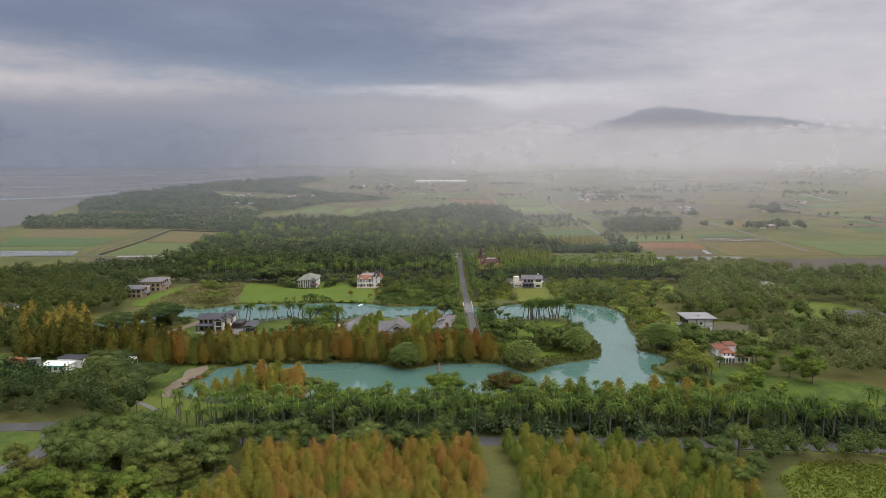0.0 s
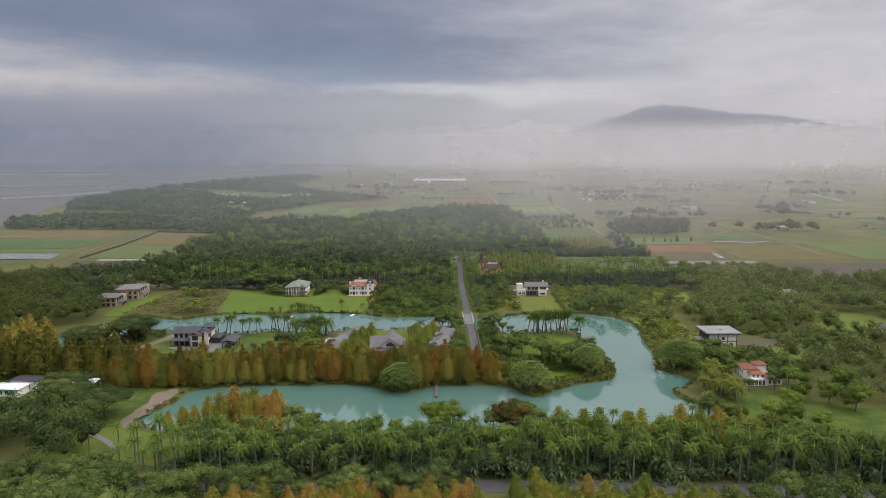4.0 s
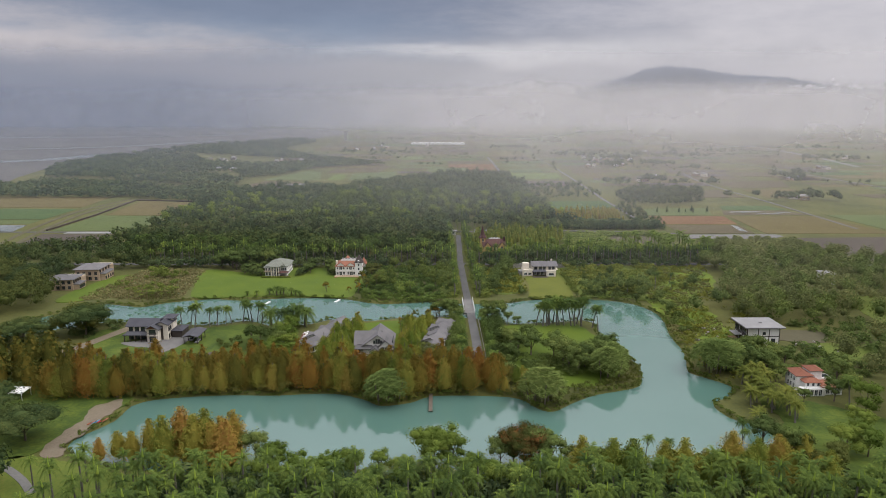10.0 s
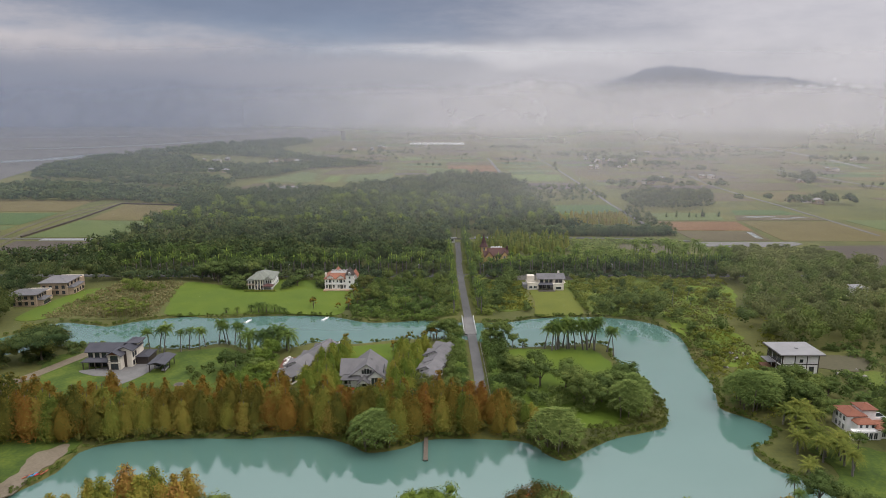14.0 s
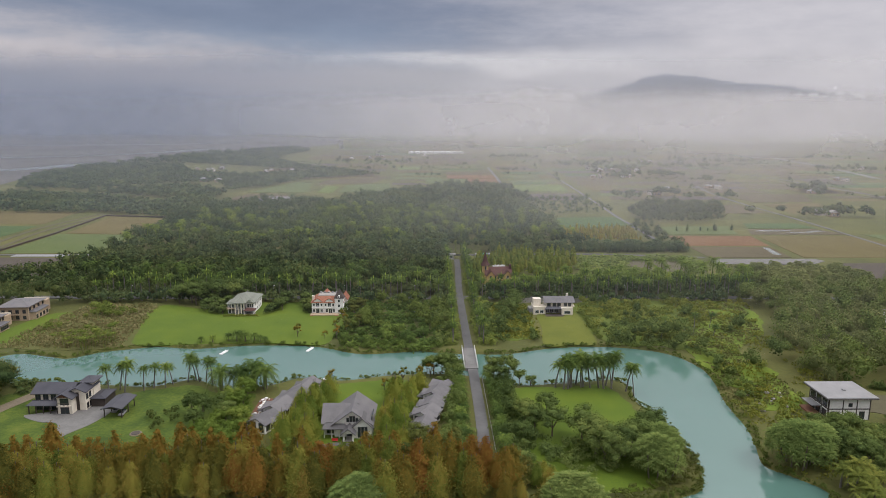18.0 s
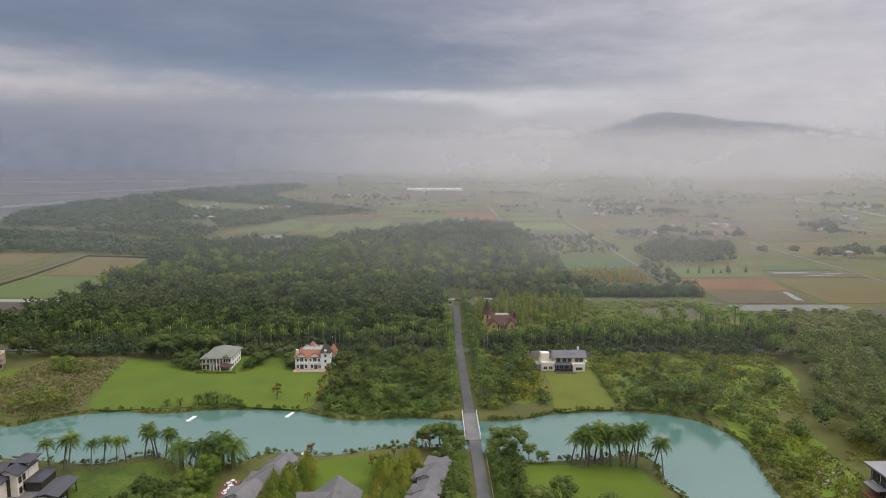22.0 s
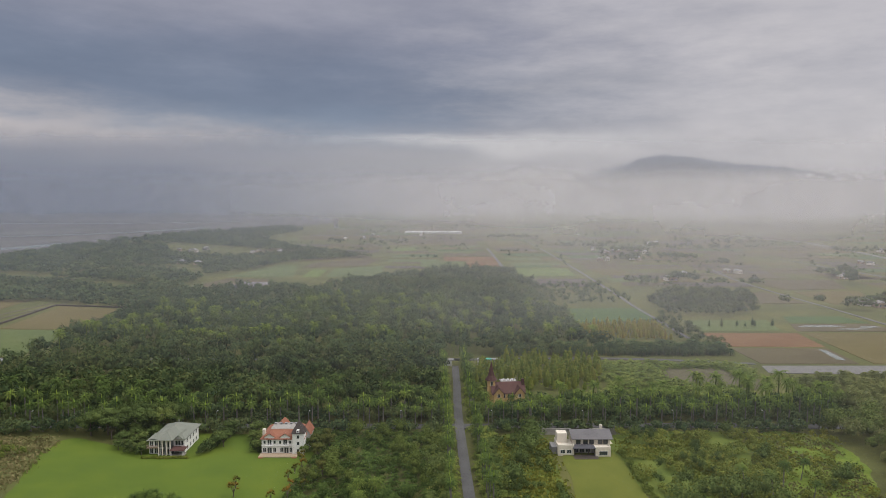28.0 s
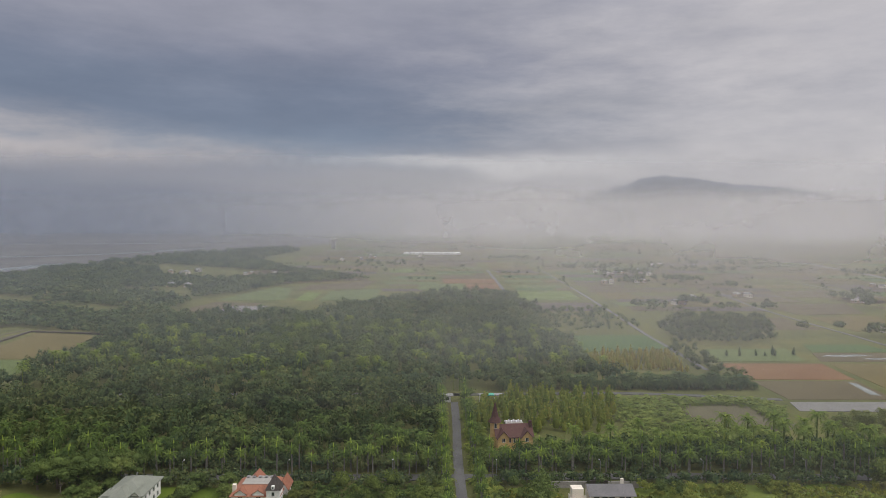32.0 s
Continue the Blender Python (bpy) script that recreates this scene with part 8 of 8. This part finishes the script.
mass("south_east_woods", "dense mixed woods on the east side", [(128, 222), (150, 214), (160, 160), (320, 160), (330, 290), (205, 300), (186, 282), (150, 276), (128, 262)], 6.2, MID_FORMS, G_PALEWOOD, 64, 1.0)
mass("east_shrubs", "shrubs and bananas round the white hall", [(98, 246), (128, 248), (190, 276), (190, 300), (128, 302), (126, 276), (104, 270)], 3.4, BUSH_FORMS + FERN_FORMS, G_BROAD, 65, 1.0, category="shrubs")
mass("east_woods", "broad woods of rounded dark green trees", [(128, 300), (178, 298), (330, 300), (330, 398), (240, 402), (212, 404), (152, 408), (150, 408), (140, 392), (142, 360), (126, 338), (118, 300)], 6.4, MID_FORMS + SQUAT_FORMS[:2], G_PALEWOOD, 66, 0.92)
mass("east_woods", "darker rounded trees through the eastern woods", [(128, 300), (178, 298), (330, 300), (330, 398), (240, 402), (212, 404), (152, 408), (150, 408), (140, 392), (142, 360), (126, 338), (118, 300)], 6.8, MID_FORMS, G_BROAD, 266, 0.92)

# palm avenues behind the houses
r = random.Random(21)
for y, x0_, x1_, step in ((396.0, -132, 150, 5.2), (404.0, -130, 152, 5.6)):
    x = x0_
    while x < x1_:
        if abs(x - 22) > 5:
            plant(ROYAL, x + r.uniform(-1, 1), y + r.uniform(-0.7, 0.7), r.uniform(0.82, 1.02), r.random(), "palm avenue")
        x += step * 0.92
mass("avenue_palms", "further rows of royal palms", [(-150, 407), (14, 407), (14, 420), (-150, 424)], 4.6, PALM_FORMS, G_PALM, 67, 0.95)
mass("avenue_palms", "further rows of royal palms", [(52, 407), (160, 408), (160, 424), (52, 420)], 5.0, PALM_FORMS, G_PALM, 68, 1.05)
mass("avenue_palms", "far row of royal palms", [(-110, 474), (16, 480), (16, 490), (-112, 486)], 3.9, PALM_FORMS, G_FOREST, 69, 0.9)
mass("avenue_palms", "far row of squat palms", [(44, 498), (160, 500), (158, 511), (44, 508)], 3.4, SQUAT_FORMS, G_FOREST, 70, 1.35)
mass("north_woods", "dark dense woods behind the palm avenue", [(-240, 408), (14, 408), (14, 482), (-110, 484), (-170, 476), (-172, 430)], 4.9, FAR_FORMS, G_DARKWOOD, 71, 0.95)
mass("avenue_undergrowth", "dark undergrowth beneath the palm avenue", [(-140, 391), (16, 391), (16, 412), (-140, 412)], 2.9, BUSH_FORMS, G_FOREST, 171, 1.7, category="shrubs")
mass("avenue_undergrowth", "dark undergrowth beneath the palm avenue", [(28, 392), (156, 392), (158, 426), (52, 424), (28, 408)], 2.9, BUSH_FORMS, G_FOREST, 172, 1.6, category="shrubs")
mass("church_grove", "amber young cypresses beyond the church", [(30, 438), (78, 440), (90, 486), (30, 484)], 4.2, SLIM_FORMS, G_YELLOW, 72, 0.62)
mass("squat_palm_plantation", "plantation of squat dark palms", [(152, 408), (212, 404), (222, 404), (222, 458), (164, 458)], 3.6, SQUAT_FORMS, G_PALEWOOD, 273, 0.85, category="plantation")
mass("north_orchard", "banana and palm orchard", [(56, 420), (130, 424), (156, 470), (150, 486), (92, 486), (80, 438)], 3.2, FERN_FORMS, G_BROAD, 73, 1.1, category="orchard")
mass("church_trees", "trees round the brick church", [(30, 405), (56, 405), (56, 424), (30, 418)], 4.6, MID_FORMS, G_BROAD, 74, 0.5)
mass("great_woods", "great dark forest with rolling crowns", [(-178, 496), (16, 496), (103, 505), (96, 545), (94, 650), (98, 800), (84, 850), (36, 868), (-10, 815), (-60, 760), (-76, 712), (-150, 712), (-180, 660), (-186, 620), (-172, 500)], 5.9, FAR_FORMS, G_FOREST, 75, 0.88)
mass("great_woods_palms", "palms scattered through the great forest", [(-178, 496), (16, 496), (100, 510), (94, 620), (-60, 640), (-150, 600)], 13.0, PALM_FORMS, G_PALM, 175, 1.15)
mass("lighter_stand", "stand of fresher green trees in the forest", [(-110, 540), (-30, 528), (40, 560), (20, 640), (-80, 650)], 9.0, MID_FORMS, G_BROAD, 176, 1.15)
mass("amber_reeds", "amber reeds and saplings beside the field", [(97, 540), (142, 534), (146, 578), (98, 576)], 3.2, SLIM_FORMS, G_YELLOW, 76, 0.42)
mass("field_belt", "belt of trees along the farm road", [(144, 512), (163, 512), (162, 560), (164, 600), (176, 640), (158, 600), (148, 590)], 5.0, FAR_FORMS, G_DARKWOOD, 77, 0.55)
mass("sapling_row", "row of saplings along the green field", [(176, 572), (218, 574), (219, 577), (176, 575)], 4.0, SLIM_FORMS, G_FOREST, 177, 0.4)
mass("east_copse", "dark copse among the fields", [(166, 608), (205, 604), (233, 621), (258, 690), (240, 706), (202, 708), (168, 661)], 5.0, FAR_FORMS, G_DARKWOOD, 78, 0.72)
mass("middle_scrub", "scrub and small trees between the forest and the farm road", [(98, 650), (154, 650), (160, 700), (160, 752), (98, 752)], 8.0, FAR_FORMS, G_FOREST, 178, 0.6)
mass("west_far_woods", "distant woods toward the river", [(-182, 628), (-165, 666), (-166, 710), (-200, 740), (-205, 815), (-250, 860), (-300, 885), (-345, 806), (-280, 786), (-215, 745), (-240, 720), (-300, 760), (-400, 800), (-440, 740), (-400, 668), (-260, 664)], 5.4, FLAT_FORMS, G_FOREST, 79, 1.0)
mass("west_middle_woods", "distant woods round the western farms", [(-205, 826), (-180, 880), (-150, 970), (-60, 1045), (-100, 1080), (-200, 1200), (-330, 1500), (-500, 1500), (-420, 1300), (-240, 1170), (-150, 1120), (-230, 1020), (-330, 1060), (-400, 1230), (-545, 1240), (-520, 1010), (-450, 860), (-345, 830), (-330, 900), (-250, 930)], 6.6, FLAT_FORMS, G_FOREST, 80, 1.0)
mass("river_woods", "distant woods along the river bed", [(-535, 1250), (-420, 1260), (-300, 1420), (-280, 1700), (-340, 1900), (-480, 1640)], 13.0, FLAT_FORMS, G_FOREST, 180, 1.4)
mass("west_edge_woods", "woods at the western edge", [(-420, 300), (-260, 300), (-260, 400), (-290, 440), (-420, 480)], 7.0, FAR_FORMS, G_FOREST, 81, 1.1)
mass("paddy_hedge", "dark hedge along the paddies", [(-250, 424), (-180, 424), (-180, 434), (-250, 434)], 3.6, BUSH_FORMS, G_OLIVE, 82, 1.6, category="hedge")
# hedgerows and copses over the far plain
r = np.random.RandomState(33)
out = []
for x, y, across, deep in HEDGES:
    n = int(max(across, deep) / 3.6)
    for j in range(n):
        if r.random() < 0.9:
            v, f = (HEDGE_FORMS[r.randint(4)] if r.random() < 0.8 else TINY_FORMS[r.randint(6)])
            s = r.uniform(0.35, 0.6) * (1 + y / 2500)
            out.append((v * s + (x + across * (j + r.random()) / n, y + deep * (j + r.random()) / n, 0), f))
for x, y, n, wide in ((262, 1215, 12, 20), (250, 1000, 14, 22), (323, 1024, 26, 30), (409, 1188, 30, 60), (342, 943, 10, 14), (262, 759, 8, 10), (294, 760, 8, 10), (406, 840, 10, 12), (442, 863, 10, 12), (399, 784, 6, 8), (294, 655, 3, 4), (268, 658, 3, 4), (308, 635, 8, 10), (639, 1138, 30, 60), (767, 1447, 30, 90), (526, 1342, 34, 110), (621, 1746, 30, 120), (160, 1461, 24, 50), (221, 1213, 10, 16), (200, 770, 14, 16), (246, 790, 8, 14), (345, 640, 12, 14), (-100, 1300, 30, 90), (300, 1250, 30, 90), (0, 1900, 40, 150), (900, 1900, 40, 200), (500, 2200, 40, 300), (283, 1135, 34, 44), (240, 800, 10, 16), (330, 655, 12, 16), (418, 828, 14, 18), (272, 1030, 16, 22)):
    for j in range(n):
        v, f = TINY_FORMS[r.randint(len(TINY_FORMS))]
        out.append((v * r.uniform(0.7, 1.15) + (x + r.uniform(-wide, wide) * 0.8, y + r.uniform(-wide, wide) * 0.5, 0), f))
tagged(new("field_hedgerows", mesh_of("field_hedgerows", *join_np(out), G_FOREST)), "scattered dark hedgerows and copses on the plain", "hedgerow", kind="stuff")

for root in STOCK:
    for o in (*root.children_recursive, root):
        bpy.data.objects.remove(o)

# bring the plan to its true size
for ob in scene.objects:
    if ob.parent is None and ob not in (cam, sun):
        ob.matrix_basis = Matrix.Scale(PLAN, 4) @ ob.matrix_basis
